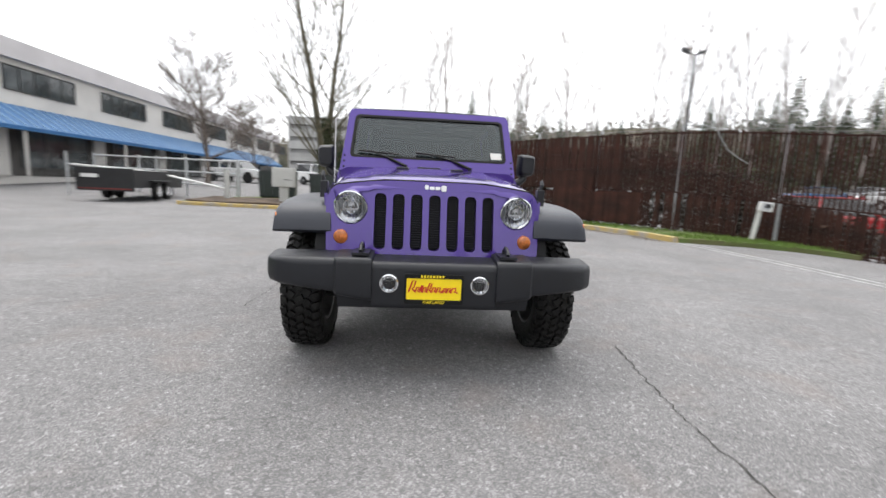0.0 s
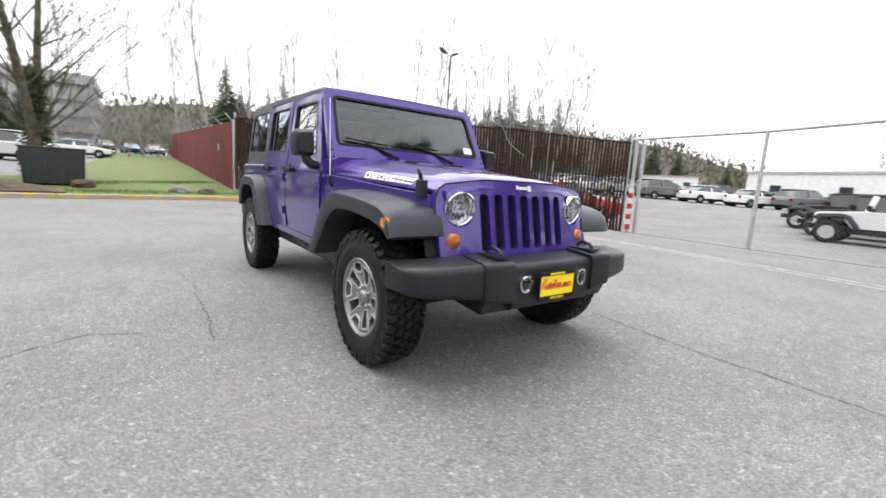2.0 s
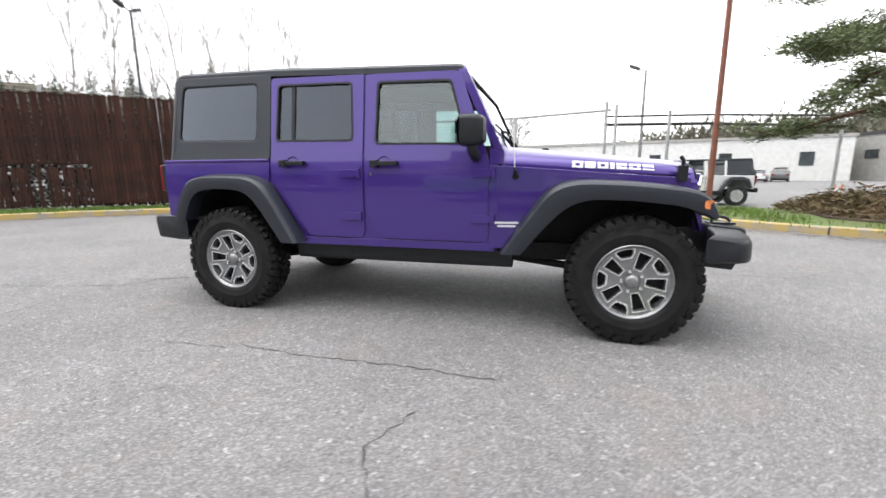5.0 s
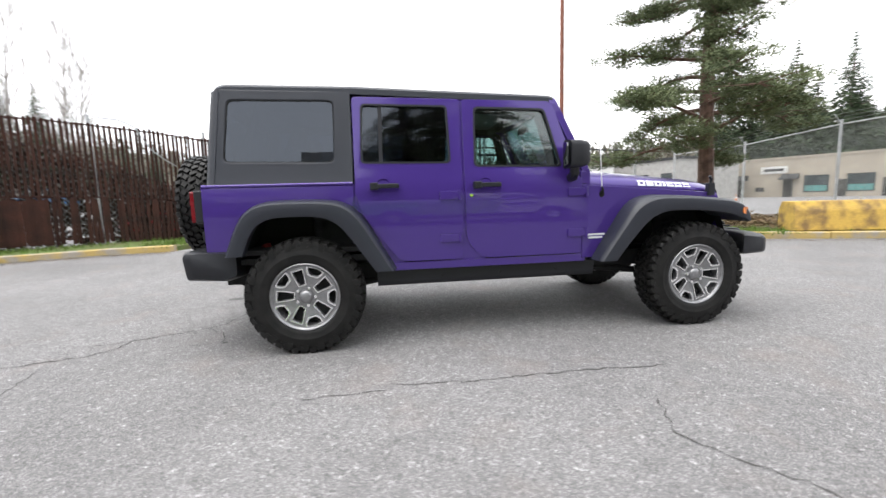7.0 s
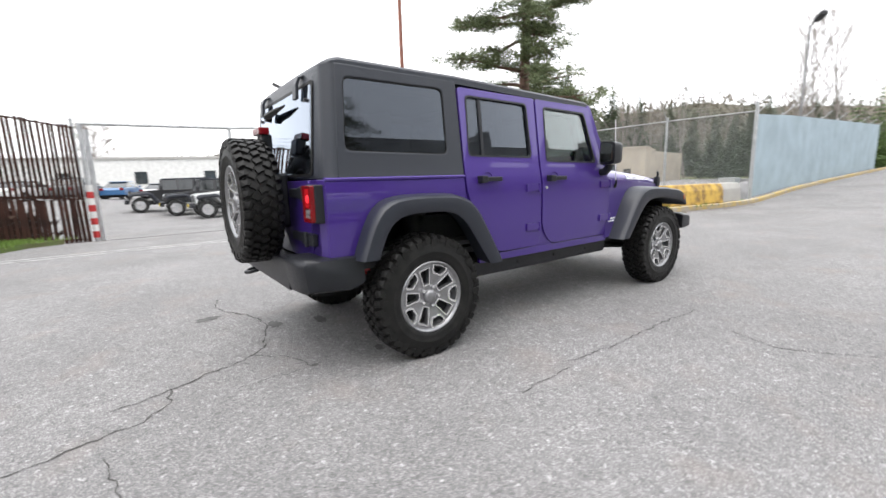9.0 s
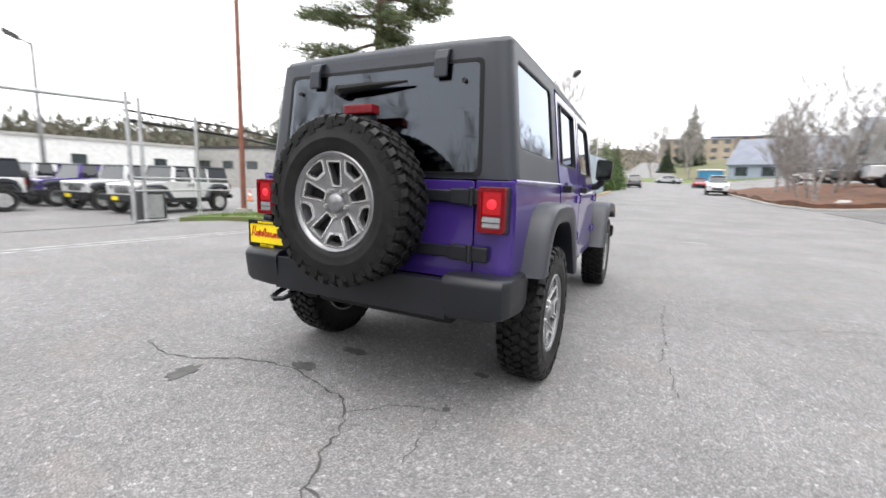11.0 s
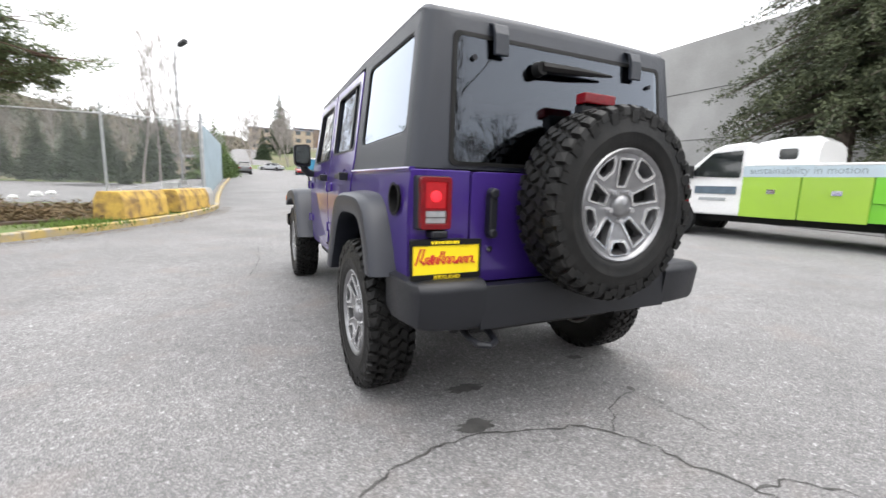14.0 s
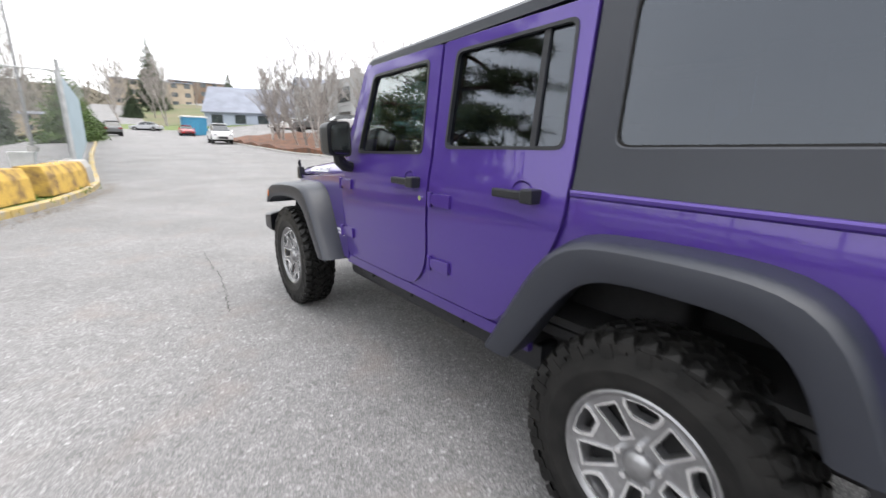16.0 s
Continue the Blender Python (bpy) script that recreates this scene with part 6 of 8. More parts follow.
def tufts(rnd, v, f, at, size, count, flat=0.5, long=2.5, droop=0.0, leaf=1.0):
    """A clump of narrow leaf triangles round a point."""
    for _ in range(count):
        c = Vector((rnd.gauss(0, size), rnd.gauss(0, size), rnd.gauss(0, size * flat))) + at
        a, e = rnd.uniform(0, 2 * math.pi), rnd.uniform(-0.5, 0.7) - droop
        d = Vector((math.cos(a) * math.cos(e), math.sin(a) * math.cos(e), math.sin(e)))
        s = d.cross(Vector((rnd.gauss(0, 1), rnd.gauss(0, 1), rnd.gauss(0, 1)))).normalized()
        k = size * rnd.uniform(0.25, 0.5) * leaf
        i = len(v)
        v += [tuple(c - s * k * 0.5), tuple(c + s * k * 0.5), tuple(c + d * k * long)]
        f.append((i, i + 1, i + 2))


def conifer_meshes(seed, h, wide, levels=24, per=8, dense=7, size=0.2, droop=0.25, bottom=0.12, leaf=1.0, hang=0.3):
    rnd = random.Random(seed)
    v, f = [], []
    bm = bmesh.new()
    tube(bm, [(0, 0, -0.2), (0.02, 0, h * 0.5), (0, 0.02, h)], [h * 0.018, h * 0.011, 0.01], 7)
    for lv in range(levels):
        t = lv / (levels - 1)
        z = h * (bottom + (0.99 - bottom) * t)
        reach = wide * (1 - t) ** 0.95 * rnd.uniform(0.72, 1.12) + 0.02
        for b in range(max(3, int(per * (1 - 0.5 * t)))):
            a = rnd.uniform(0, 2 * math.pi)
            r = reach * rnd.uniform(0.65, 1.15)
            tip = Vector((math.cos(a) * r, math.sin(a) * r, z - r * droop))
            root = Vector((0, 0, z))
            if r > 0.5:
                tube(bm, [root, (root + tip) / 2 + Vector((0, 0, 0.06 * r)), tip], [0.02 * r + 0.01, 0.012 * r, 0.004], 3)
            steps = max(2, int(r / (size * 1.3)))
            for k in range(1, steps + 1):
                q = k / steps
                p = root.lerp(tip, q) + Vector((0, 0, 0.12 * r * math.sin(q * 3.1)))
                tufts(rnd, v, f, p, size * (0.6 + 0.6 * (1 - abs(q - 0.6))) * (1 - 0.82 * t), max(4, int(dense * (1 - 0.3 * t))), 0.35, 2.2, hang, leaf)
    wood = bpy.data.meshes.new("trunk")
    bm.to_mesh(wood)
    bm.free()
    crown = bpy.data.meshes.new("crown")
    crown.from_pydata(v, [], f)
    return wood, crown


def plant(name, label, category, meshes, mats, x, y, scale=1.0, turn=0.0, group="", z=None):
    t = thing(name, label, category, group, pose(x, y, gz(x, y) if z is None else z, 0, 0, turn) @ Matrix.Diagonal((scale, scale, scale, 1)))
    for key, me, m in zip(("trunk", "crown"), meshes, mats):
        if not me.materials:
            me.materials.append(m)
        part_of(key, me, None, t)
    return t


def polar(az, d, cx=0.0, cy=-2.0):
    return cx + d * math.sin(radians(az)), cy + d * math.cos(radians(az))


FIRS = [conifer_meshes(s, 12.0, w, 44, 16, 9, 0.30, 0.34, b, 1.9) for s, w, b in ((1, 3.3, 0.06), (2, 2.8, 0.10), (3, 3.7, 0.04))]
spots = [(7.6, 60, 1.15), (9.3, 64, 0.9), (12.4, 66, 0.95), (14.2, 62, 1.05), (17, 74, 1.0), (19.5, 78, 1.05), (24, 78, 0.95), (27, 72, 0.95), (31, 74, 0.9), (33.5, 68, 0.98), (36.6, 60, 0.98), (38, 70, 0.9), (41.2, 62, 1.0),
         (42.6, 64, 1.05), (44.4, 58, 1.12), (46.6, 60, 1.0), (48.4, 62, 0.98), (50.5, 60, 1.05), (53, 76, 0.95), (57, 110, 1.05), (59.5, 120, 1.2), (62.3, 140, 1.25), (65, 150, 1.1), (70, 160, 0.8)]
for k, (az, d, s) in enumerate(spots):
    x, y = polar(az, d)
    plant("fir_tree", "dark green fir tree behind the slatted fence", "tree", FIRS[k % 3], (BARK, NEEDLE_DARK), x, y, s, k * 57, "firs behind the fence", gz(x, y) - 0.3)
south = [(134, 104, 2.0), (137.8, 100, 2.3), (139.6, 108, 2.0), (142.2, 98, 2.2), (145, 104, 1.4), (147.8, 104, 1.8), (149.6, 110, 1.5), (151, 108, 1.6), (154.5, 120, 1.5), (157, 118, 1.3), (159.4, 84, 0.85), (161.6, 66, 0.75), (163.2, 60, 0.72), (164.6, 74, 0.95), (168.6, 70, 0.85), (170, 78, 0.95), (130.9, 100, 1.8), (132.2, 108, 1.9)]
for k, (az, d, s) in enumerate(south):
    x, y = polar(az, d)
    plant("fir_tree", "dark green fir tree beyond the tan building", "tree", FIRS[(k + 1) % 3], (BARK, NEEDLE_DARK), x, y, s, k * 83, "firs beyond the lot", 0.5)
HEDGES = [conifer_meshes(s, 6.0, 1.9, 20, 12, 8, 0.22, 0.1, 0.0, 1.7) for s in (11, 12)]
for k, (x, y, s) in enumerate(((4.6, -41.5, 0.95), (3.9, -44, 1.0), (3.8, -48, 0.95), (3.6, -52, 0.9), (4.6, -56, 1.1), (3.7, -61, 0.95))):
    plant("arborvitae", "bright green conical evergreen behind the fence", "tree", HEDGES[k % 2], (BARK, HEDGE), x, y, s, k * 70, "evergreens along the road")
x, y = polar(-175.5, 150, 1.9, 2.0)
plant("fir_tree", "tall pale fir standing before the far houses", "tree", FIRS[1], (BARK, NEEDLE_DARK), x, y, 1.7, 10, "", gz(x, y))
for k, (az, d, s) in enumerate(((-177.5, 120, 0.7), (177, 110, 0.8), (-168, 140, 0.9), (-164, 130, 0.8))):
    x, y = polar(az, d, 1.9, 2.0)
    plant("fir_tree", "distant fir tree on the hillside", "tree", FIRS[k % 3], (BARK, NEEDLE_DARK), x, y, s, k * 40, "", gz(x, y) - 0.3)

CEDARS = [conifer_meshes(s, 17.0, 4.7, 40, 14, 30, 0.19, 0.42, b, 0.85, 0.7) for s, b in ((21, 0.22), (22, 0.13))]
for k, (x, y, s) in enumerate(((-18.2, -4.2, 1.0), (-18.2, -0.2, 0.95), (-21.5, -2.4, 1.1))):
    plant("cedar_tree", "large dark cedar with drooping branches behind the truck", "tree", CEDARS[k % 2], (BARK, NEEDLE_CEDAR), x, y, s, k * 100, "cedars beside the drive")


def pine():
    """The leaning pine on the island."""
    rnd = random.Random(31)
    bm = bmesh.new()
    trunk = [(0, 0, -0.2), (0.05, -0.02, 1.5), (0.22, -0.1, 3.0), (0.38, -0.15, 4.6), (0.42, -0.1, 6.5), (0.40, 0.0, 8.5), (0.5, 0.1, 10.5), (0.5, 0.1, 12.2)]
    tube(bm, trunk, [0.26, 0.21, 0.19, 0.17, 0.15, 0.12, 0.08, 0.03], 10)
    v, f = [], []
    for k in range(50):
        z = 2.3 + 9.6 * ((k + rnd.random()) / 50) ** 1.15
        if 4.8 < z < 6.2 and rnd.random() < 0.5:
            continue
        a = k * 2.4 + rnd.uniform(-0.5, 0.5)
        base = Vector([np.interp(z, [p[2] for p in trunk], [p[i] for p in trunk]) for i in (0, 1)] + [z])
        reach = float(np.interp(z, [2, 3.2, 4.5, 5.2, 6.0, 6.8, 8.5, 10, 12.2], [2.8, 3.25, 2.6, 1.5, 1.7, 2.8, 3.0, 2.5, 1.1])) * rnd.uniform(0.65, 1.1)
        pts = [base]
        d = Vector((math.cos(a), math.sin(a), rnd.uniform(-0.05, 0.3)))
        for j in range(5):
            d = (d + Vector((rnd.gauss(0, 0.14), rnd.gauss(0, 0.14), rnd.gauss(-0.09, 0.1)))).normalized()
            pts.append(pts[-1] + d * reach / 5)
        tube(bm, pts, [0.07 * (1 - j / 6.5) for j in range(6)], 5)
        for j in range(3, 6):
            for _ in range(7 if j < 5 else 9):
                off = Vector((rnd.gauss(0, 0.34), rnd.gauss(0, 0.34), rnd.gauss(0.05, 0.10)))
                p = pts[j] + off
                tube(bm, [pts[j] - d * 0.1, p], [0.018, 0.006], 3)
                tufts(rnd, v, f, p, 0.150, 105, 0.42, 4.6, -0.25, 0.48)
    wood = bpy.data.meshes.new("trunk")
    bm.to_mesh(wood)
    bm.free()
    crown = bpy.data.meshes.new("crown")
    crown.from_pydata(v, [], f)
    plant("pine_tree", "broad pine with grey-green clumps and leaning trunk on the island", "tree", (wood, crown), (BARK_RED, NEEDLE_PINE), 7.75, -8.75, 1.0, 150)


pine()


def brush(name, x, y, rx, ry, h, count, material, label, seed):
    rnd = random.Random(seed)
    v, f = [], []
    for _ in range(count):
        a, r = rnd.uniform(0, 2 * math.pi), math.sqrt(rnd.random())
        px, py = x + rx * r * math.cos(a), y + ry * r * math.sin(a)
        tufts(rnd, v, f, Vector((px, py, gz(px, py) + 0.15 + h * (1 - r * r) * rnd.random())), 0.11, 3, 0.6, 3.2)
    return tagged(raw(name, v, f, material), label, "bush", kind="stuff")


brush("brush_pile", 7.6, -7.9, 2.6, 1.6, 0.55, 2600, DRY, "low dry brown brush at the foot of the pine", 3)
for bx, by in ((-22.9, -19.8), (-22.9, -18.4), (-23.3, -14.4), (-23.3, -13.2)):
    brush("low_shrub", bx, by, 0.7, 0.8, 0.8, 420, HEDGE_DULL, "low dark shrub against the concrete wall", int(-by * 10))
brush("brush_pile", 5.0, -9.6, 1.4, 2.2, 0.2, 900, DRY, "low dry ground cover behind the blocks", 4)

BARE = [bare_tree_mesh("trunk", 41, 8.0, 0.18, 4, 0.85, 1, 0.28, 24, None, 0.34, 0.40, 0.011, 4, 0.15), bare_tree_mesh("trunk", 44, 8.0, 0.17, 4, 0.9, 1, 0.2, 16, None, 0.40, 0.42, 0.018)]
POPLAR = [bare_tree_mesh("trunk", 50 + k, 15.0, 0.14, 3, 0.30, 1, 0.30, 34, BARK_PALE, 0.19, 0.36, 0.013, 3, 0.12) for k in range(3)]
SMALL = [bare_tree_mesh("trunk", 60 + k, 6.4, 0.065, 3, 0.42, 2, 0.18, 14, BARK_SHRUB, 0.25, 0.40, 0.009, 4, 0.14) for k in range(2)]


def bare(mesh, x, y, scale, turn, label, group=""):
    t = thing("bare_tree", label, "tree", group, pose(x, y, gz(x, y), 0, 0, turn) @ Matrix.Diagonal((scale, scale, scale, 1)))
    part_of("trunk", mesh[0], None, t)
    part_of("crown", mesh[1], None, t)
    return t


BIG = bare_tree_mesh("trunk", 71, 14.5, 0.20, 3, 0.55, 2, 0.10, 30, node_mat("mossy_bark", (0.13, 0.115, 0.075), 0.9, 0, 0.3, 4, 0.8, 30), 0.22, 0.32, 0.011, 4, 0.13)
big_tree = bare(BIG, -4.95, 19.6, 1.0, 20, "tall leafless twin-trunked tree with ivy round its foot beside the fence")


def ivy():
    """Dark ivy round the foot of the tall tree."""
    rnd = random.Random(15)
    v, f = [], []
    for _ in range(900):
        z = 4.3 * rnd.random() ** 1.3
        a, r = rnd.uniform(0, 2 * math.pi), (0.50 - 0.07 * z) * rnd.uniform(0.5, 1.1)
        tufts(rnd, v, f, Vector((r * math.cos(a), r * math.sin(a), z)), 0.10, 6, 1.0, 1.6, 0.5, 1.6)
    raw("ivy", v, f, IVY, big_tree, "dull green ivy climbing the trunk")


IVY = leaf_mat("ivy_leaves", (0.075, 0.085, 0.040), (0.030, 0.034, 0.020), 1.5)
ivy()
bare(BARE[0], -14.3, 26.0, 0.98, 0, "round-headed leafless tree before the white building")
bare(BARE[0], 91.5, 7.5, 1.3, 30, "round leafless tree behind the white warehouse")
bare(BARE[1], -16.5, 41.0, 0.8, 70, "leafless tree before the white building")
for k, (az, d, s) in enumerate(((5.5, 46, 1.2), (2.5, 50, 1.05), (9.5, 52, 1.0), (13, 55, 0.95), (15.3, 50, 1.0), (21.3, 46, 1.08), (24, 56, 0.9), (30, 45, 1.05), (33.5, 48, 1.15), (37.8, 50, 0.95), (41.8, 50, 1.05), (44.8, 46, 1.0), (47.5, 50, 1.15), (50, 48, 1.0), (53, 55, 1.0), (-1, 60, 1.0), (18, 60, 0.8))):
    x, y = polar(az, d)
    bare(POPLAR[k % 3], x, y, s, k * 47, "slender leafless pale-barked tree above the fence", "birches behind the fence")
for k in range(11):
    rnd = random.Random(k)
    x, y = -8.9 - rnd.uniform(0, 5.5), -25.5 - k * 1.75
    bare(SMALL[k % 2], x, y, rnd.uniform(0.85, 1.2), k * 61, "small leafless pale tree on the mulch bank", "saplings on the bank")
for k, (x, y) in enumerate(((-12.3, -24.6),)):
    bare(SMALL[(k + 1) % 2], x, y, 0.9, k * 91, "small leafless pale tree on the mulch bank", "saplings on the bank")
for k, (az, d, s) in enumerate(((167, 48, 0.9), (169, 52, 1.0), (171.5, 50, 0.95), (-179, 130, 0.8), (-172, 150, 0.8))):
    x, y = polar(az, d)
    bare(POPLAR[k % 3], x, y, s, k * 33, "slender leafless pale-barked tree beyond the lot", "birches beyond the lot")


for k in range(16):
    rnd = random.Random(200 + k)
    x, y = polar(171 + 26 * rnd.random(), rnd.uniform(95, 165), 1.9, 2.0)
    bare(SMALL[k % 2], x, y, rnd.uniform(1.3, 2.2), k * 50, "leafless brown tree on the far hillside", "bare trees on the hillside")


for k, (az, d, sc) in enumerate(((148.6, 92, 1.15), (150.4, 96, 1.0), (152.6, 94, 1.1), (154.2, 99, 1.05), (156.4, 95, 1.2), (158.2, 101, 1.0), (160.6, 97, 1.0), (166, 90, 1.0), (172.5, 92, 1.1))):
    x, y = polar(az, d)
    bare(POPLAR[k % 3], x, y, sc, k * 71, "slender leafless pale-barked tree beyond the lot", "birches beyond the lot")
for k, (x, y, sc) in enumerate(((-10.4, 55.0, 0.62), (-12.6, 58.0, 0.70))):
    plant("fir_tree", "bushy dark evergreen at the end of the north lot", "tree", FIRS[2 - k], (BARK, NEEDLE_DARK), x, y, sc, k * 65, "", gz(x, y) - 0.2)


for k in range(18):
    rnd = random.Random(300 + k)
    x, y = polar(-9 + 17 * (k + rnd.random()) / 18, rnd.uniform(55, 66), -1.9, -3.7)
    bare(SMALL[k % 2], x, y, rnd.uniform(0.7, 0.98), k * 50, "leafless brown tree at the end of the north lot", "bare trees beyond the north lot")


def thicket():
    """Brown scrub that fills the view through the slats."""
    rnd = random.Random(91)
    a, b = Vector((1.5, 16.0)), Vector((11.0, 3.95))
    d = (b - a).normalized()
    v, f = [], []
    for _ in range(5200):
        s = rnd.uniform(0.1, 14.6)
        h = float(np.interp(s, [0, 8.5, 11, 13.0, 14.6], [2.9, 2.7, 1.9, 1.1, 0.5]))
        off = rnd.uniform(0.35, 1.2)
        x, y = a.x + d.x * s - d.y * off, a.y + d.y * s + d.x * off
        tufts(rnd, v, f, Vector((x, y, gz(x, y) + 0.1 + h * rnd.random())), 0.13, 4, 0.8, 2.6, -0.4, 1.6)
    tagged(raw("thicket", v, f, SCRUB), "dense brown leafless scrub behind the slatted fence", "bush", kind="stuff")


SCRUB = leaf_mat("brown_scrub", (0.075, 0.045, 0.032), (0.032, 0.02, 0.015), 1.2)
thicket()


def ridge_top(a):
    """The height of the skyline round the compass, from its rise in degrees."""
    a = (a + 180) % 360 - 180
    rise = np.interp(a, [-180, -160, -120, -60, -20, 0, 12, 25, 45, 58, 66, 76, 95, 106, 120, 132, 146, 156, 166, 180], [5, 5, 3, 3, 5, 6.8, 8.0, 8.8, 8.4, 7.0, 5.4, 1.5, 2.5, 4.8, 5.6, 6.2, 7.4, 8.6, 6.8, 5])
    return (ridge_dist(a) + 45) * math.tan(radians(float(rise))) + 1 + 2.2 * noise.noise((a * 0.12, 0, 0)) + 1.2 * noise.noise((a * 0.6, 4, 0))


def ridge_dist(a):
    south = abs((a + 180) % 360 - 180) > 164
    return 225 if south else 115 if 100 < a < 150 else 165


def woods():
    """The far wooded ridge all round: its slope, and the crowns that stand on it."""
    v, f = [], []
    for i in range(361):
        for q in (0.0, 0.35, 0.7, 1.0):
            x, y = polar(i, ridge_dist(i) + 45 * q)
            v.append((x, y, -1 + (ridge_top(i) - 1.0) * q))
    for i in range(360):
        for k in range(3):
            f.append((i * 4 + k, i * 4 + k + 1, i * 4 + k + 5, i * 4 + k + 4))
    tagged(raw("backdrop_ridge", v, f, WOODS, smooth=True), "hazy wooded slope far beyond the lots", "hill", kind="structure")
    rnd = random.Random(77)
    v, f = [], []
    for k in range(14000):
        a, q = rnd.uniform(0, 360), rnd.uniform(0.1, 1.0)
        x, y = polar(a, ridge_dist(a) + 45 * q)
        tufts(rnd, v, f, Vector((x, y, (ridge_top(a) - 1.0) * q + rnd.uniform(-0.5, 1.6))), 1.7, 4, 0.9, 2.8, -1.1, 1.2)
    tagged(raw("far_woods", v, f, WOODS), "hazy brown and green woods on the far ridge", "woods", kind="stuff")


woods()

# ---- buildings ----
STUCCO = node_mat("white_stucco", (0.62, 0.60, 0.57), 0.85, 0, 0.06, 0.6, 0.2, 30)
STUCCO_BAND = node_mat("pinkish_stucco", (0.56, 0.54, 0.55), 0.85, 0, 0.06, 0.6, 0.2, 30)
TAN = node_mat("tan_block", (0.42, 0.37, 0.30), 0.9, 0, 0.07, 0.5, 0.3, 10)
GREYC = node_mat("cast_concrete", (0.36, 0.36, 0.355), 0.85, 0, 0.12, 0.35, 0.3, 12, color2=(0.27, 0.27, 0.265))
AWNING = node_mat("blue_metal_awning", (0.035, 0.14, 0.33), 0.4, 0.2, 0.08, 1.0)
AWNING_RIB = node_mat("pale_blue_rib", (0.30, 0.44, 0.60), 0.4, 0.2, 0.05)
PANE = node_mat("dark_window_glass", (0.025, 0.032, 0.036), 0.06, 0.0, 0.3, 0.7, coat=0.6, color2=(0.06, 0.075, 0.08))
FRAME = node_mat("dark_window_frame", (0.03, 0.03, 0.03), 0.5)
# near-black brown: painted shade of the office recesses, and the shop row's doors
SHADE_AND_DOORS = node_mat("recess_shade_and_doors", (0.06, 0.055, 0.05), 0.9, 0, 0.2, 0.8)


def window(parent, m, w, h, bays, material=None):
    """A window set into a wall: panes behind a frame of bars. m stands at its lower left corner, looking along -y."""
    f = part("window", plate([[(-0.06, -0.06), (w + 0.06, -0.06), (w + 0.06, h + 0.06), (-0.06, h + 0.06)], [(0, 0), (w, 0), (w, h), (0, h)]], lambda u, v, d: (u, -0.05 + d, v), 0.12), FRAME, parent, "", place=m)
    for k in range(bays):
        part("pane", a_box(k * w / bays, (k + 1) * w / bays, 0.0, 0.03, 0, h), material or PANE, f)
        if k:
            part("bar", a_box(k * w / bays - 0.03, k * w / bays + 0.03, -0.04, 0.02, 0, h), FRAME, f)
    return f


def facade_place(a, b, s, z):
    """A place s metres along the wall from a to b, whose outer side looks to the right of that way."""
    d = (Vector(b) - Vector(a)).normalized()
    return pose(a[0] + d.x * s, a[1] + d.y * s, z, 0, 0, math.degrees(math.atan2(d.y, d.x)))


def block(parent, a, b, deep, z0, z1, material, name="wall", label=""):
    """A wall block from a to b, deep to the left of that way."""
    length = (Vector(b) - Vector(a)).length
    return part(name, a_box(0, length, 0, deep, 0, z1 - z0), material, parent, label, 0.02, place=facade_place(a, b, 0, z0))


def white_building():
    b = thing("office_building", "two-storey white building with blue metal awning and dark windows", "building")
    z = 0.75
    # walls run from south to north with the inside to the left
    a, e = (-21.9, 4.0), (-20.9, 64.0)
    length = (Vector(e) - Vector(a)).length
    mm = lambda s, zz, out=0.0: pose(a[0] + (e[0] - a[0]) * s / length + out, a[1] + (e[1] - a[1]) * s / length, zz, 0, 0, math.degrees(math.atan2(e[1] - a[1], e[0] - a[0])))  # noqa: E731
    part("wall", a_box(0, length, 0.3, 14, -1.0, 7.0), STUCCO, b, "white stucco wall", place=mm(0, z))
    part("parapet", a_box(0, length, 0.0, 14, 0, 1.0), STUCCO_BAND, b, "pinkish grey parapet band", place=mm(0, z + 6.2))
    # no real recess: a flat dark sheet paints the shade under the awning
    part("ground_floor_shade", a_box(0, length, 0.25, 0.32, 0, 2.7), SHADE_AND_DOORS, b, place=mm(0, z))
    for k in range(9):
        s = 3.0 + k * 7.0
        window(b, mm(s - 0.6, z + 4.62, 0) @ pose(0, 0.27, 0), 4.6, 1.2, 5)
        part("pier", a_box(s - 1.8, s - 0.9, 0.05, 0.6, 0, 2.9), STUCCO, b, place=mm(0, z))
        window(b, mm(s, z + 0.5, 0) @ pose(0, 0.2, 0), 4.6, 2.0, 3)
    aw = part("awning", loft([[(s, y, zz) for y, zz in ((0.3, 3.80), (-1.5, 2.55), (-1.5, 2.35), (0.3, 2.5))] for s in (6.0, length - 4)]), AWNING, b, "blue standing-seam metal awning", place=mm(0, z))
    s = 6.2
    while s < length - 4:
        part("awning_rib", loft([[(s + o, y, zz) for y, zz in ((0.28, 3.84), (-1.5, 2.60), (-1.5, 2.56), (0.28, 3.80))] for o in (0, 0.09)]), AWNING_RIB, aw)
        s += 0.62
    for k in range(7):
        part("awning_post", rod(bmesh.new(), (8 + k * 7.5, -1.35, 0), (8 + k * 7.5, -1.35, 2.4), 0.07, None, 8), STUCCO, b, place=mm(0, z))
    return b


white_building()


STAIR_Y = -15.8


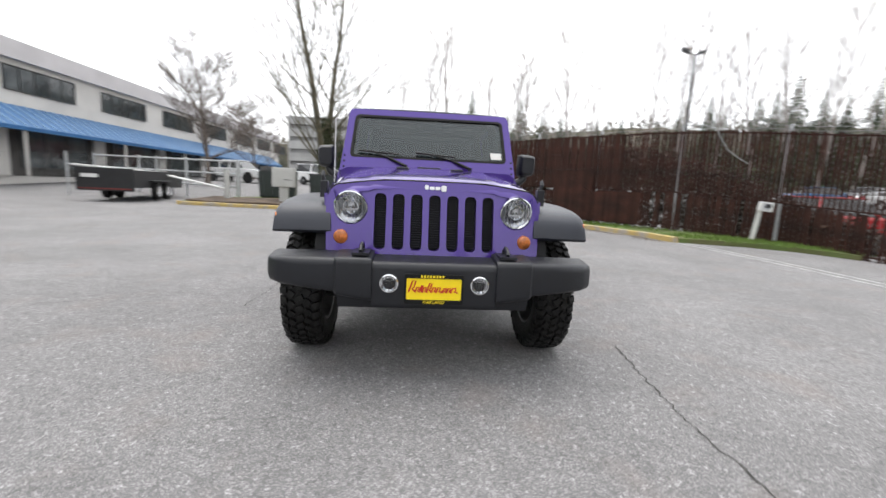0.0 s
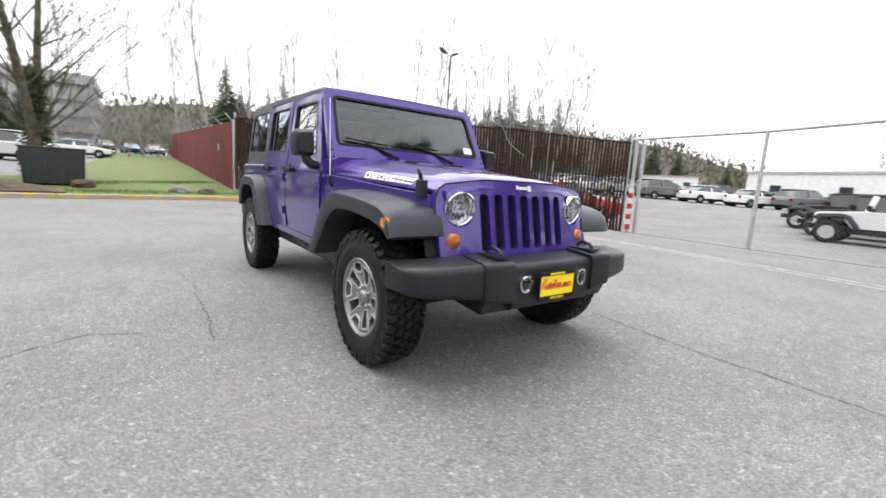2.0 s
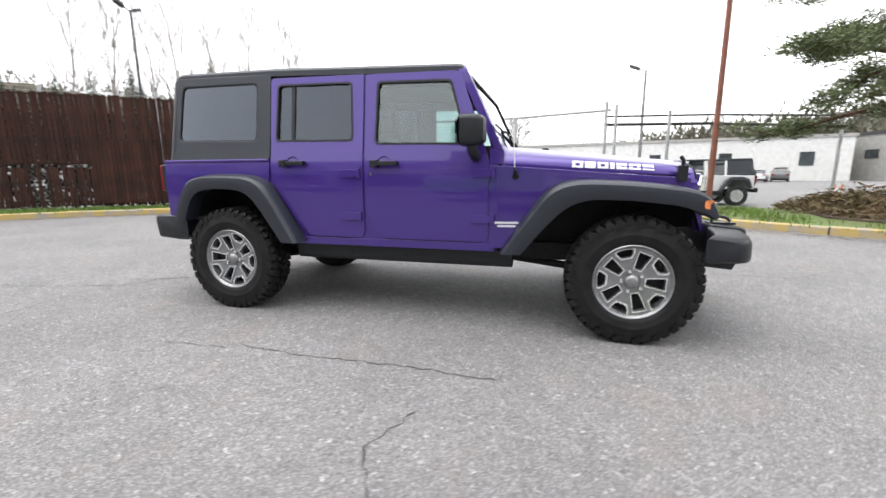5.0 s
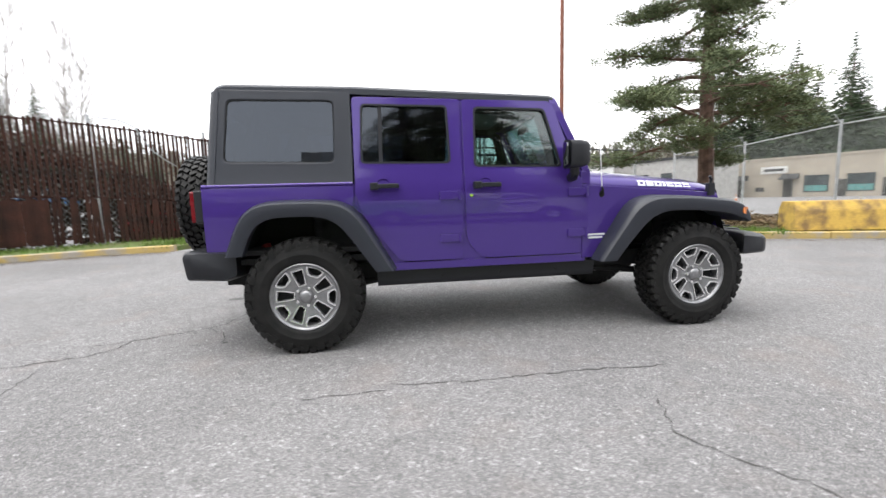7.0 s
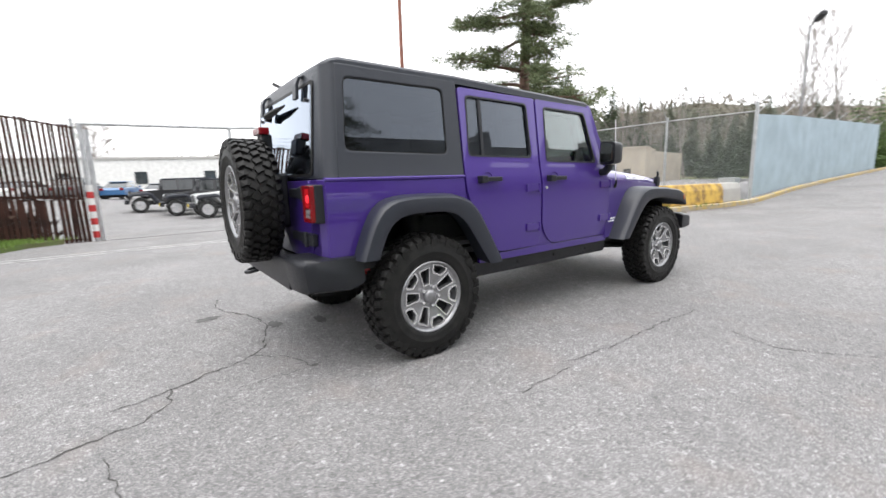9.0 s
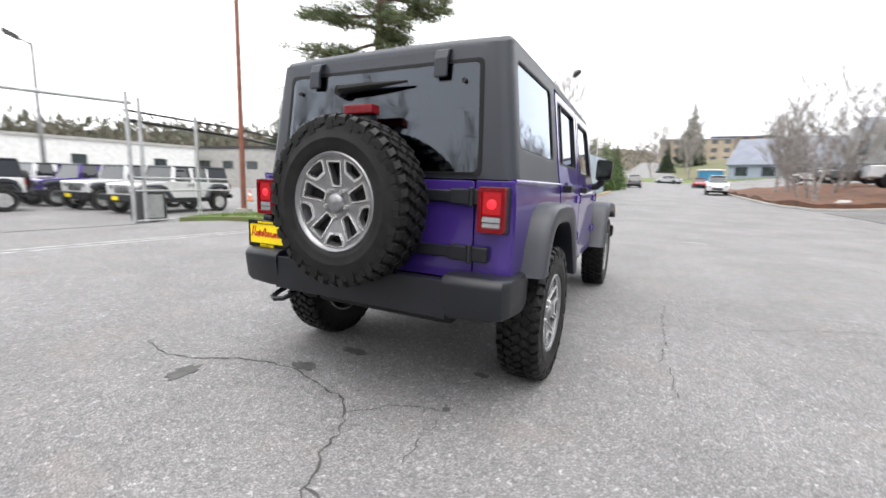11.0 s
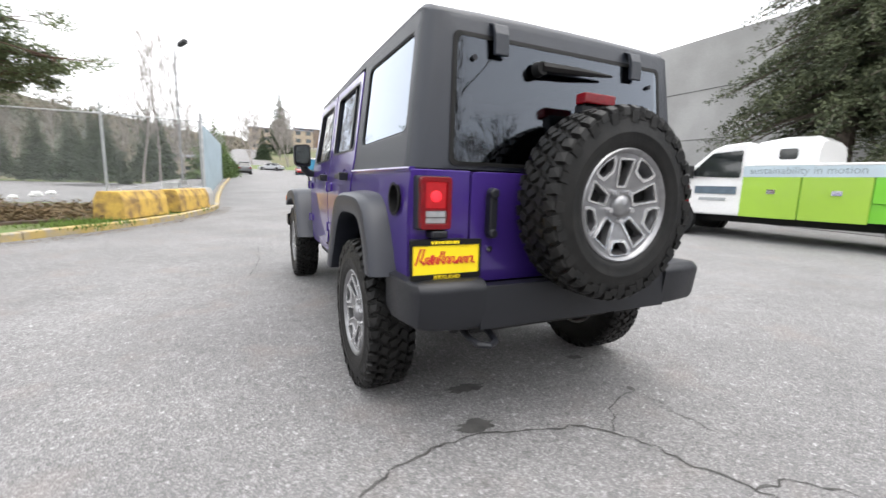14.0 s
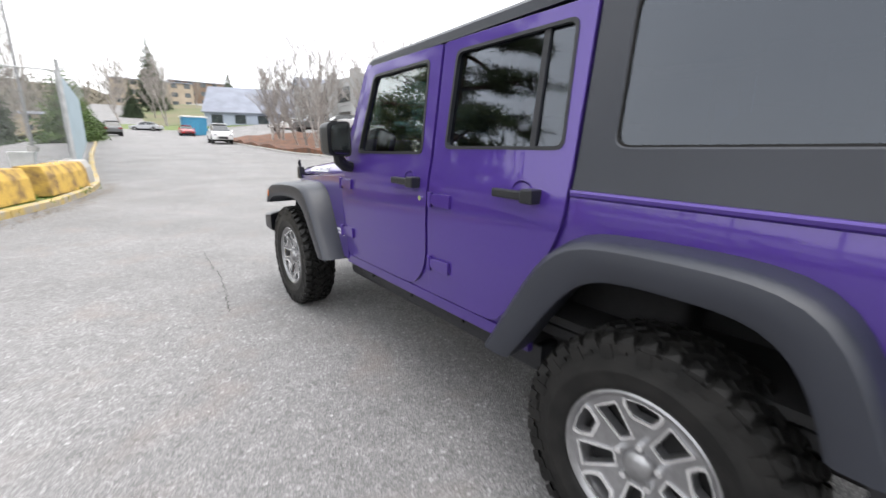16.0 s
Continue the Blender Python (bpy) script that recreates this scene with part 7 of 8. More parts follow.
def grey_building():
    b = thing("office_building", "two-storey grey cast concrete office with pilasters and dark windows", "building")
    z = 2.1
    # the long side looks towards +x, its bays run south
    a = (-25.6, -76.0)
    length = 54.0
    mm = lambda s, zz: pose(a[0] + 0.6 * s / length, a[1] + s, zz, 0, 0, 90 - 0.64)  # noqa: E731
    part("wall", a_box(0, length, 0.5, 14, -1.0, 8.2), GREYC, b, "grey concrete wall", place=mm(0, z))
    bays = 7
    wbay = length / bays
    for k in range(bays + 1):
        s = k * wbay
        part("pilaster", loft([[(xx, yy, zz) for xx, yy in ((s - 1.0, 0.55), (s - 0.75, -0.35), (s + 0.75, -0.35), (s + 1.0, 0.55))] for zz in (-1.0, 8.9)]), GREYC, b, "wide concrete pilaster" if k == 0 else "", 0.03, place=mm(0, z))
    for k in range(bays):
        s = k * wbay + 1.35
        window(b, mm(s, z + 5.0) @ pose(0, 0.46, 0), wbay - 2.7, 1.9, 5)
        # flat dark panel on the wall, shade of the bay put into its colour
        part("entry_shade", a_box(s + 0.2, s + wbay - 2.9, 0.42, 0.52, 0.6, 3.6), SHADE_AND_DOORS, b, "dark panel painted as the shade in a ground floor bay" if k == 0 else "", place=mm(0, z))
        part("sill_band", a_box(s - 0.3, s + wbay - 2.4, 0.3, 0.52, 4.45, 4.7), GREYC, b, place=mm(0, z))
        part("planter", a_box(s - 0.3, s + wbay - 2.4, 0.1, 0.5, -0.6, 0.55), GREYC, b, place=mm(0, z))
    # the blank block towards the drive
    part("end_block", a_box(-24.6 - 16, -24.6, -21.4, 6.0, 0, 9.2), GREYC, b, "blank concrete end block", 0.03, place=pose(0, 0, 1.2))
    for zz in (3.1, 6.1):
        part("panel_joint", a_box(-24.61, -24.585, -21.3, 5.9, zz - 0.02, zz + 0.02), FRAME, b, place=pose(0, 0, 1.2))
    part("end_cap", a_box(-24.9, -24.3, -22.4, -21.3, 0, 10.0), GREYC, b, "", 0.03, place=pose(0, 0, 1.2))
    st = thing("outdoor_stair", "white steel stair with railing against the concrete wall", "stair", place=pose(-23.3, -24.6, gz(-23.3, -24.6), 0, 0, 90))
    for k in range(9):
        part("tread", a_box(k * 0.28, k * 0.28 + 0.3, -0.55, 0.55, 0.17 * (k + 1) - 0.04, 0.17 * (k + 1)), WHITE, st)
    for sx in (-0.55, 0.55):
        part("handrail", tube(bmesh.new(), [(0, sx, 0.95), (2.4, sx, 2.4), (3.6, sx, 2.4)], 0.03, 6), WHITE, st)
        part("stringer", tube(bmesh.new(), [(0, sx, 0.1), (2.5, sx, 1.5)], 0.07, 6), WHITE, st)
    dark_steel = node_mat("dark_stair_steel", (0.10, 0.10, 0.10), 0.6, 0.2, 0.1, 3)
    y0 = STAIR_Y
    st = thing("outdoor_stair", "dark steel stair with landing against the blank wall", "stair", place=pose(-23.7, y0, gz(-23.7, y0), 0, 0, -90))
    for k in range(10):
        part("tread", a_box(k * 0.27, k * 0.27 + 0.29, -0.5, 0.5, 0.18 * (k + 1) - 0.05, 0.18 * (k + 1)), dark_steel, st)
    part("landing", a_box(2.7, 4.3, -0.5, 0.5, 1.74, 1.82), dark_steel, st)
    for k, xx in enumerate((2.8, 4.2)):
        part("leg", rod(bmesh.new(), (xx, 0.4, 0), (xx, 0.4, 1.75), 0.04, None, 8), dark_steel, st)
    for sx in (-0.5, 0.5):
        part("stringer", tube(bmesh.new(), [(0, sx, 0.1), (2.7, sx, 1.78)], 0.06, 6), dark_steel, st)
        part("handrail", tube(bmesh.new(), [(0.1, sx, 1.0), (2.7, sx, 2.75), (4.25, sx, 2.75)], 0.025, 6), dark_steel, st)
    rl = thing("walkway_railing", "white railing along the raised walkway", "railing", place=pose(-22.6, -36.0, gz(-22.6, -36.0), 0, 0, 90))
    for zz in (0.5, 0.8, 1.1):
        part("rail", tube(bmesh.new(), [(0, 0, zz), (10, 0, zz)], 0.035, 6), WHITE, rl)
    for k in range(8):
        part("baluster", rod(bmesh.new(), (k * 1.42, 0, 0), (k * 1.42, 0, 1.1), 0.035, None, 6), WHITE, rl)


grey_building()


def plain_building(name, label, a, e, deep, z0, h, wall, bays, win, roof=None, sign=False):
    """A long low building: the wall from a to e with the inside to its left."""
    b = thing(name, label, "building")
    d = Vector(e) - Vector(a)
    length = d.length
    m = pose(a[0], a[1], z0, 0, 0, math.degrees(math.atan2(d.y, d.x)))
    part("wall", a_box(0, length, 0, deep, -1, h), wall, b, place=m)
    part("roof_edge", a_box(-0.2, length + 0.2, -0.2, deep, h, h + 0.35), roof or CONCRETE, b, place=m)
    for k in range(bays):
        s = (k + 0.5) * length / bays
        window(b, m @ pose(s - win[0] / 2, -0.02, win[2]), win[0], win[1], win[3])
    if sign:
        part("sign_board", a_box(length * 0.5 - 3, length * 0.5 + 3, -0.15, -0.02, h - 1.4, h - 0.5), WHITE, b, "white sign board", place=m)
        part("sign_bar", a_box(length * 0.5 - 2.4, length * 0.5 + 2.4, -0.18, -0.14, h - 1.1, h - 0.85), FRAME, b, place=m)
        for k in (0.28, 0.42, 0.62):
            part("door_canopy", loft([[(length * k + o, y, zz) for y, zz in ((0, 3.0), (-1.2, 2.4), (-1.2, 2.3), (0, 2.4))] for o in (-1.1, 1.1)]), BLACK, b, place=m)
    return b


plain_building("warehouse", "long low white warehouse beyond the car lot", (77.1, 22.6), (60.0, -36.0), 20, -0.8, 5.9, WHITE, 7, (1.4, 1.6, 2.5, 2), CONCRETE)
plain_building("low_building", "long low pale building far behind the parked cars", (111.2, 60.3), (117.7, 47.1), 14, 1.2, 4.6, WHITE, 3, (1.6, 0.9, 2.4, 2), CONCRETE)


def tan_building():
    """The tan shop row beyond the lot: its front from a to e, a slanted end behind e."""
    b = thing("low_building", "long tan single-storey shop row with dark windows and sign", "building")
    a, e = (62.0, -49.5), (31.5, -61.5)
    m = facade_place(a, e, 0, -0.3)
    length, h = (Vector(e) - Vector(a)).length, 5.3
    part("wall", a_box(0, length, 0, 12, -1, h), TAN, b, "tan block wall", place=m)
    part("end_wing", loft([[(31.55, -61.52, z), (35.5, -82.0, z), (52.0, -80.0, z), (52.0, -60.0, z)] for z in (-1.3, 4.6)]), TAN, b)
    part("roof_edge", a_box(-0.2, length + 0.1, -0.12, 12, h, h + 0.25), TAN, b, place=m)
    for s, w, z0, hh in ((3.0, 2.4, 0.7, 1.9), (17.0, 2.5, 0.7, 2.1), (21.4, 2.5, 0.7, 2.1), (26.0, 2.5, 0.7, 2.1)):
        window(b, m @ pose(s, -0.02, z0), w, hh, 3)
        part("painted_panel", a_box(s + 0.1, s + w - 0.1, -0.06, -0.025, z0 + 0.05, z0 + 0.8), TEAL, b, place=m)
    for s, hh in ((8.4, 2.4), (11.2, 1.4), (14.6, 2.4), (20.2, 2.2), (24.6, 2.2), (29.6, 2.2)):
        part("door", a_box(s, s + 1.1, -0.05, 0.02, 0.0 if hh > 2 else 0.8, hh), SHADE_AND_DOORS, b, "", place=m)
    for s in (8.2, 14.4):
        part("door_canopy", loft([[(s + o, y, zz) for y, zz in ((0, 3.2), (-1.2, 2.5), (-1.2, 2.4), (0, 2.5))] for o in (0, 2.0)]), BLACK, b, "dark sloping door canopy" if s < 9 else "", place=m)
    part("sign_board", a_box(11.8, 15.0, -0.14, -0.02, 3.3, 4.3), WHITE, b, "white sign board", place=m)
    part("sign_bar", a_box(12.2, 14.6, -0.17, -0.135, 3.62, 3.98), FRAME, b, place=m)


TEAL = node_mat("teal_panel", (0.10, 0.30, 0.28), 0.5, 0, 0.1, 1.0)
tan_building()
plain_building("low_building", "grey-roofed shed at the edge of the lot", (74.0, -38.0), (50.0, -40.0), 10, 0, 5.4, CONCRETE, 5, (2.0, 1.0, 2.5, 2), BLACK)


def parking_structure():
    """A concrete deck building far beyond the north lot."""
    b = thing("parking_structure", "grey concrete deck building with dark open floors", "building")
    m = pose(-23.3, 76.5, 1.6, 0, 0, -1)
    # the core is solid; its darker grey paints the shade between the decks
    part("core", a_box(0.4, 17.0, 0.6, 14, -0.5, 10.8), node_mat("floor_shade_grey", (0.30, 0.30, 0.30), 0.9, 0, 0.1, 0.4), b, "solid core coloured as shaded open floors", place=m)
    for k in range(5):
        part("deck_band", a_box(0, 17.4, 0, 14.4, 1.2 + k * 2.2, 2.6 + k * 2.2), GREYC, b, "grey concrete parapet band" if k == 0 else "", place=m)
    for k in range(5):
        part("column", a_box(k * 4.2, k * 4.2 + 0.4, 0.1, 0.7, -0.5, 10.8), GREYC, b, place=m)


parking_structure()


def gabled(x, y, turn, length, deep, h, ridge, wall, label, floors=1, z=None):
    b = thing("house", label, "building", place=pose(x, y, gz(x, y) - 0.3 if z is None else z, 0, 0, turn))
    part("wall", loft([[(s, yy, zz) for yy, zz in ((0, 0), (deep, 0), (deep, h), (deep / 2, h + ridge), (0, h))] for s in (0, length)]), wall, b)
    part("roof", loft([[(s, yy, zz) for yy, zz in ((-0.4, h - 0.25), (deep / 2, h + ridge), (deep + 0.4, h - 0.25), (deep + 0.4, h - 0.05), (deep / 2, h + ridge + 0.25), (-0.4, h - 0.05))] for s in (-0.4, length + 0.4)]), node_mat("grey_roof", (0.20, 0.215, 0.26), 0.8, 0, 0.1, 0.5), b, "grey pitched roof")
    for fl in range(floors):
        for k in range(max(2, int(length / 4))):
            window(b, pose(1.2 + k * 4.0, -0.02, 1.2 + fl * 3.0), 1.8, 1.4, 2)
    return b


PALE_BLUE = node_mat("pale_blue_siding", (0.32, 0.36, 0.44), 0.8, 0, 0.06, 0.5)
BEIGE = node_mat("beige_siding", (0.40, 0.33, 0.25), 0.85, 0, 0.1, 0.4)
BROWN = node_mat("brown_siding", (0.20, 0.14, 0.10), 0.85, 0, 0.1, 0.4)
gabled(-13.0, -90.0, 160, 26, 16, 3.2, 5.0, PALE_BLUE, "pale blue-grey gabled building beside the road", 1)
gabled(-30.0, -84.0, 172, 30, 14, 6.5, 3.0, PALE_BLUE, "pale grey gabled building behind bare trees", 2)
for k, (az, d, ln, m) in enumerate(((178.5, 175, 22, BROWN), (-175.8, 180, 24, BEIGE), (-171.0, 185, 20, BROWN), (173.5, 178, 20, BEIGE))):
    x, y = polar(az, d)
    gabled(x + ln / 2, y, 180, ln, 12, 9.0, 0.6, m, "three-storey brown apartment house on the far hill", 3)

# ---- parked vehicles ----


def car_paint(name, c):
    return node_mat(name, c, 0.3, 0.1, 0.04, 40, coat=0.8)


CAR_WHITE, CAR_SILVER, CAR_GREY = car_paint("white_car_paint", (0.80, 0.80, 0.80)), car_paint("silver_car_paint", (0.42, 0.43, 0.45)), car_paint("grey_car_paint", (0.12, 0.125, 0.13))
CAR_BLACK, CAR_RED, CAR_BLUE = car_paint("black_car_paint", (0.018, 0.018, 0.02)), car_paint("red_car_paint", (0.45, 0.02, 0.025)), car_paint("blue_car_paint", (0.03, 0.12, 0.28))
CAR_GLASS = node_mat("dark_car_glass", (0.02, 0.024, 0.026), 0.05, 0, 0.1, 2, coat=0.8)
LIME = node_mat("lime_green_wrap", (0.17, 0.52, 0.03), 0.35, 0, 0.05, 0.8, coat=0.5)
LIME_PALE = node_mat("pale_lime_wrap", (0.32, 0.52, 0.05), 0.35, 0, 0.05, 0.8, coat=0.5)
SKY_WRAP = node_mat("pale_sky_wrap", (0.50, 0.60, 0.66), 0.35, 0, 0.06, 1.2, coat=0.5)

SIMPLE_TYRE = lathe([(-0.10, 0.20), (-0.11, 0.30), (-0.09, 0.33), (0.09, 0.33), (0.11, 0.30), (0.10, 0.20)], 28)
SIMPLE_RIM = lathe([(-0.09, 0.205), (-0.10, 0.195), (-0.06, 0.18), (-0.07, 0.06), (-0.09, 0.05), (-0.09, 0.001)], 28)
for k in range(5):
    box(SIMPLE_RIM, -0.095, -0.06, -0.03, 0.03, 0.04, 0.19, Matrix.Rotation(2 * math.pi * k / 5, 4, "X"))


def as_mesh(bm, material, name):
    bmesh.ops.recalc_face_normals(bm, faces=bm.faces)
    me = bpy.data.meshes.new(name)
    bm.to_mesh(me)
    bm.free()
    me.materials.append(material)
    me.polygons.foreach_set("use_smooth", [True] * len(me.polygons))
    me.set_sharp_from_angle(angle=radians(40))
    return me


TYRE_ME, RIM_ME = as_mesh(SIMPLE_TYRE, RUBBER, "tyre"), as_mesh(SIMPLE_RIM, BRIGHT, "rim")


def road_wheel(parent, x, y, r):
    k = r / 0.33
    w = part_of("wheel", RIM_ME, None, parent, "", 0, False, pose(x, y, r, 0, 0, 0 if x < 0 else 180) @ Matrix.Diagonal((1.05, k, k, 1)))
    part_of("tyre", TYRE_ME, None, w)


def profile_body(parent, name, outline, w, material, top_in=0.0, z_from=0.0, bevel=0.03, label="", place=None):
    """A body from its side outline (y, z), w wide, drawn in above z_from."""
    def wid(z):
        return w - top_in * max(0.0, z - z_from)
    sides = [[(s * wid(z), y, z) for y, z in outline] for s in (-1, 1)]
    return part(name, loft([sides[0], sides[1]]), material, parent, label, bevel, place=place)


def parked_off_roader(paint, label, place, group, short=0.0):
    """A boxy off-road vehicle; short takes that length out of its middle."""
    c0 = lambda y: y - short if y > 0.5 else y  # noqa: E731
    c = thing("off_road_vehicle", label, "car", group, place)
    for s in (-1, 1):
        for y in (-1.473, 1.473):
            road_wheel(c, s * 0.79, c0(y), 0.40)
    profile_body(c, "body", [(c0(y), z) for y, z in [(-1.90, 0.62), (-1.92, 1.05), (-1.80, 1.10), (-0.62, 1.20), (2.10, 1.17), (2.12, 0.66), (1.93, 0.66), (1.80, 0.96), (1.2, 0.96), (0.95, 0.58), (-0.85, 0.58), (-1.1, 0.92), (-1.75, 0.9)]], 0.78, paint, 0, 0, 0.02, "painted body")
    profile_body(c, "cabin_glass", [(c0(y), z) for y, z in [(-0.60, 1.18), (-0.40, 1.72), (2.0, 1.76), (2.08, 1.18)]], 0.745, CAR_GLASS, 0.16, 1.18, 0.01)
    profile_body(c, "hardtop", [(c0(y), z) for y, z in [(1.08, 1.17), (1.08, 1.74), (2.04, 1.77), (2.11, 1.17)]], 0.752, TOP, 0.16, 1.18, 0.02, "black hardtop")
    profile_body(c, "roof", [(c0(y), z) for y, z in [(-0.43, 1.72), (-0.38, 1.79), (2.0, 1.83), (2.03, 1.75)]], 0.68, TOP, 0, 0, 0.02)
    for s in (-1, 1):
        for y0, y1 in ((-0.60, -0.44), (0.26, 0.40), (1.02, 1.10)) if not short else ((-0.60, -0.44), (0.40, 0.52)):
            part("pillar", loft([[(s * x, yy, z) for yy in (y0 + o, y1 + o)] + [(s * (x - 0.03), yy, z) for yy in (y1 + o, y0 + o)] for x, z, o in ((0.76, 1.17, 0), (0.672, 1.76, 0.14 if y0 < -0.5 else 0))]), paint, c)
        for pts in ([(1.95, 0.70), (1.82, 1.0), (1.65, 1.05), (1.22, 1.04), (1.08, 0.95), (0.86, 0.56)], [(-0.67, 0.56), (-0.95, 0.96), (-1.12, 1.01), (-1.75, 0.97), (-1.86, 0.88)]):
            part("fender_flare", tube(bmesh.new(), [(s * 0.85, c0(y), z) for y, z in pts], 0.085, 6), FLARE, c)
        part("headlight", rod(bmesh.new(), (s * 0.5, -1.90, 0.96), (s * 0.5, -1.945, 0.96), 0.09, 0.085, 18), WHITE_LENS, c)
        part("tail_light", a_box(s * 0.72 - 0.07, s * 0.72 + 0.07, c0(2.10), c0(2.17), 0.93, 1.13), RED_LENS, c)
        part("door_mirror", a_box(s * 0.95 - 0.09, s * 0.95 + 0.09, -0.52, -0.40, 1.22, 1.42), TRIM, c, "", 0.03)
        part("door_seam", a_box(s * 0.782 - 0.003, s * 0.782 + 0.003, 0.33, 0.345, 0.62, 1.17), FRAME, c)
        part("door_handle", a_box(s * 0.80 - 0.015, s * 0.80 + 0.015, 0.08, 0.26, 1.06, 1.09), TRIM, c)
        part("rock_rail", a_box(s * 0.76 - 0.05, s * 0.76 + 0.05, -0.8, c0(0.95), 0.43, 0.57), TRIM, c)
    for k in range(7):
        part("grille_slot", a_box(-0.345 + k * 0.1063, -0.29 + k * 0.1063, -1.93, -1.90, 0.74, 1.03), FRAME, c)
    part("front_bumper", profile_bar(0.85, -2.15, -1.95, 0.48, 0.70), TRIM, c, "", 0.03)
    part("rear_bumper", profile_bar(0.80, c0(2.12), c0(2.27), 0.52, 0.70), TRIM, c, "", 0.03)
    part("plate", a_box(-0.15, 0.15, -2.165, -2.15, 0.50, 0.64), YELLOW, c)
    sp = rod(bmesh.new(), (0, c0(2.18), 1.04), (0, c0(2.42), 1.04), 0.40, None, 28)
    part("spare_wheel", sp, RUBBER, c, "", 0.03)
    part("underside", a_box(-0.6, 0.6, -1.8, c0(2.0), 0.40, 0.62), DARK, c)
    return c


def profile_bar(w, y0, y1, z0, z1):
    return a_box(-w, w, y0, y1, z0, z1)


LOT = "vehicles parked in the lot"
base_w = parked_off_roader(CAR_WHITE, "white four-door off-road vehicle parked in the lot", pose(15.8, -6.2, gz(15.8, -6.2), 0, 0, 188), LOT)
short_w = parked_off_roader(CAR_WHITE, "white two-door off-road vehicle with black top", pose(19.2, -1.15, gz(19, 0), 0, 0, 180), LOT, 0.52)
dark = parked_off_roader(CAR_BLACK, "black off-road vehicle parked in the lot", pose(22.2, -0.2, gz(22, 0), 0, 0, 178), LOT)
purp = parked_off_roader(PAINT, "purple off-road vehicle parked in the lot", pose(21.5, -5.7, gz(21, -5), 0, 0, 188), LOT)
for x, y, a in ((25.2, 1.2, 178), (27.2, -4.9, 188)):
    copy_thing(dark, pose(x, y, gz(x, y), 0, 0, a))
for x, y, a in ((18.6, -6.0, 188), (24.3, -5.2, 188)):
    copy_thing(base_w, pose(x, y, gz(x, y), 0, 0, a))


def saloon(paint, label, place, group, kind="saloon"):
    c = thing("car", label, "car", group, place)
    r = 0.33
    for s in (-1, 1):
        for y in (-1.38, 1.38):
            road_wheel(c, s * 0.78, y, r)
    if kind == "saloon":
        low = [(-2.25, 0.35), (-2.30, 0.62), (-2.2, 0.76), (-1.0, 0.94), (1.35, 0.98), (2.15, 0.96), (2.28, 0.80), (2.28, 0.38)]
        cab = [(-1.05, 0.93), (-0.35, 1.38), (0.2, 1.45), (0.95, 1.40), (1.75, 0.97)]
    elif kind == "suv":
        low = [(-2.2, 0.38), (-2.28, 0.75), (-2.15, 0.92), (-1.05, 1.08), (2.15, 1.10), (2.25, 0.85), (2.25, 0.42)]
        cab = [(-1.1, 1.06), (-0.45, 1.58), (0.2, 1.66), (1.75, 1.62), (2.12, 1.08)]
    else:
        low = [(-2.35, 0.35), (-2.42, 0.75), (-2.25, 0.95), (-1.55, 1.12), (2.40, 1.15), (2.45, 0.9), (2.45, 0.40)]
        cab = [(-1.65, 1.10), (-0.75, 1.70), (0.0, 1.80), (2.25, 1.80), (2.42, 1.12)]
    profile_body(c, "body", low, 0.86, paint, 0.02, 0.5, 0.07, "painted body")
    profile_body(c, "cabin_glass", cab, 0.80, CAR_GLASS, 0.30, 0.95, 0.05)
    peak = max(z for _, z in cab)
    ys = [y for y, z in cab if z > peak - 0.12]
    part("roof", a_box(-0.62, 0.62, min(ys) - 0.05, max(ys) + 0.1, peak - 0.035, peak + 0.02), paint, c, "", 0.03)
    for s in (-1, 1):
        mid_y = sum(ys) / len(ys)
        part("pillar", loft([[(s * x, yy, z) for yy in (mid_y, mid_y + 0.12)] + [(s * (x - 0.04), yy, z) for yy in (mid_y + 0.12, mid_y)] for x, z in ((0.835, low[-4][1] - 0.02), (0.625, peak))]), paint, c)
        part("headlight", a_box(s * 0.62 - 0.16, s * 0.62 + 0.16, low[1][0] - 0.02, low[1][0] + 0.1, low[1][1] - 0.02, low[1][1] + 0.12), WHITE_LENS, c, "", 0.02)
        part("tail_light", a_box(s * 0.68 - 0.14, s * 0.68 + 0.14, low[-2][0] - 0.06, low[-2][0] + 0.02, 0.75, 0.95), RED_LENS, c, "", 0.02)
        part("door_mirror", a_box(s * 0.92 - 0.08, s * 0.92 + 0.08, cab[0][0] + 0.25, cab[0][0] + 0.37, cab[0][1] + 0.02, cab[0][1] + 0.16), paint, c, "", 0.02)
        for y in (-1.38, 1.38):
            part("wheel_arch", rod(bmesh.new(), (s * 0.80, y, r), (s * 0.868, y, r), 0.385, None, 24), DARK, c)
    part("front_grille", a_box(-0.4, 0.4, low[1][0] - 0.03, low[1][0] + 0.05, 0.42, 0.62), FRAME, c)
    part("underside", a_box(-0.7, 0.7, -2.0, 2.0, 0.2, 0.4), DARK, c)
    return c


s1 = saloon(CAR_WHITE, "white saloon car parked in the far row", pose(31.0, 20.5, gz(31, 20), 0, 0, 70), "far row of parked cars")
s2 = saloon(CAR_SILVER, "silver saloon car parked in the far row", pose(33.0, 17.6, gz(33, 17), 0, 0, 68), "far row of parked cars")
s3 = saloon(CAR_GREY, "dark grey crossover parked in the far row", pose(35.0, 14.8, gz(35, 14), 0, 0, 66), "far row of parked cars", "suv")
s4 = saloon(CAR_BLUE, "blue saloon car parked in the far row", pose(29.0, 23.6, gz(29, 23.6), 0, 0, 70), "far row of parked cars")
kinds = (s1, s2, s1, s3, s1, s2, s4, s3)
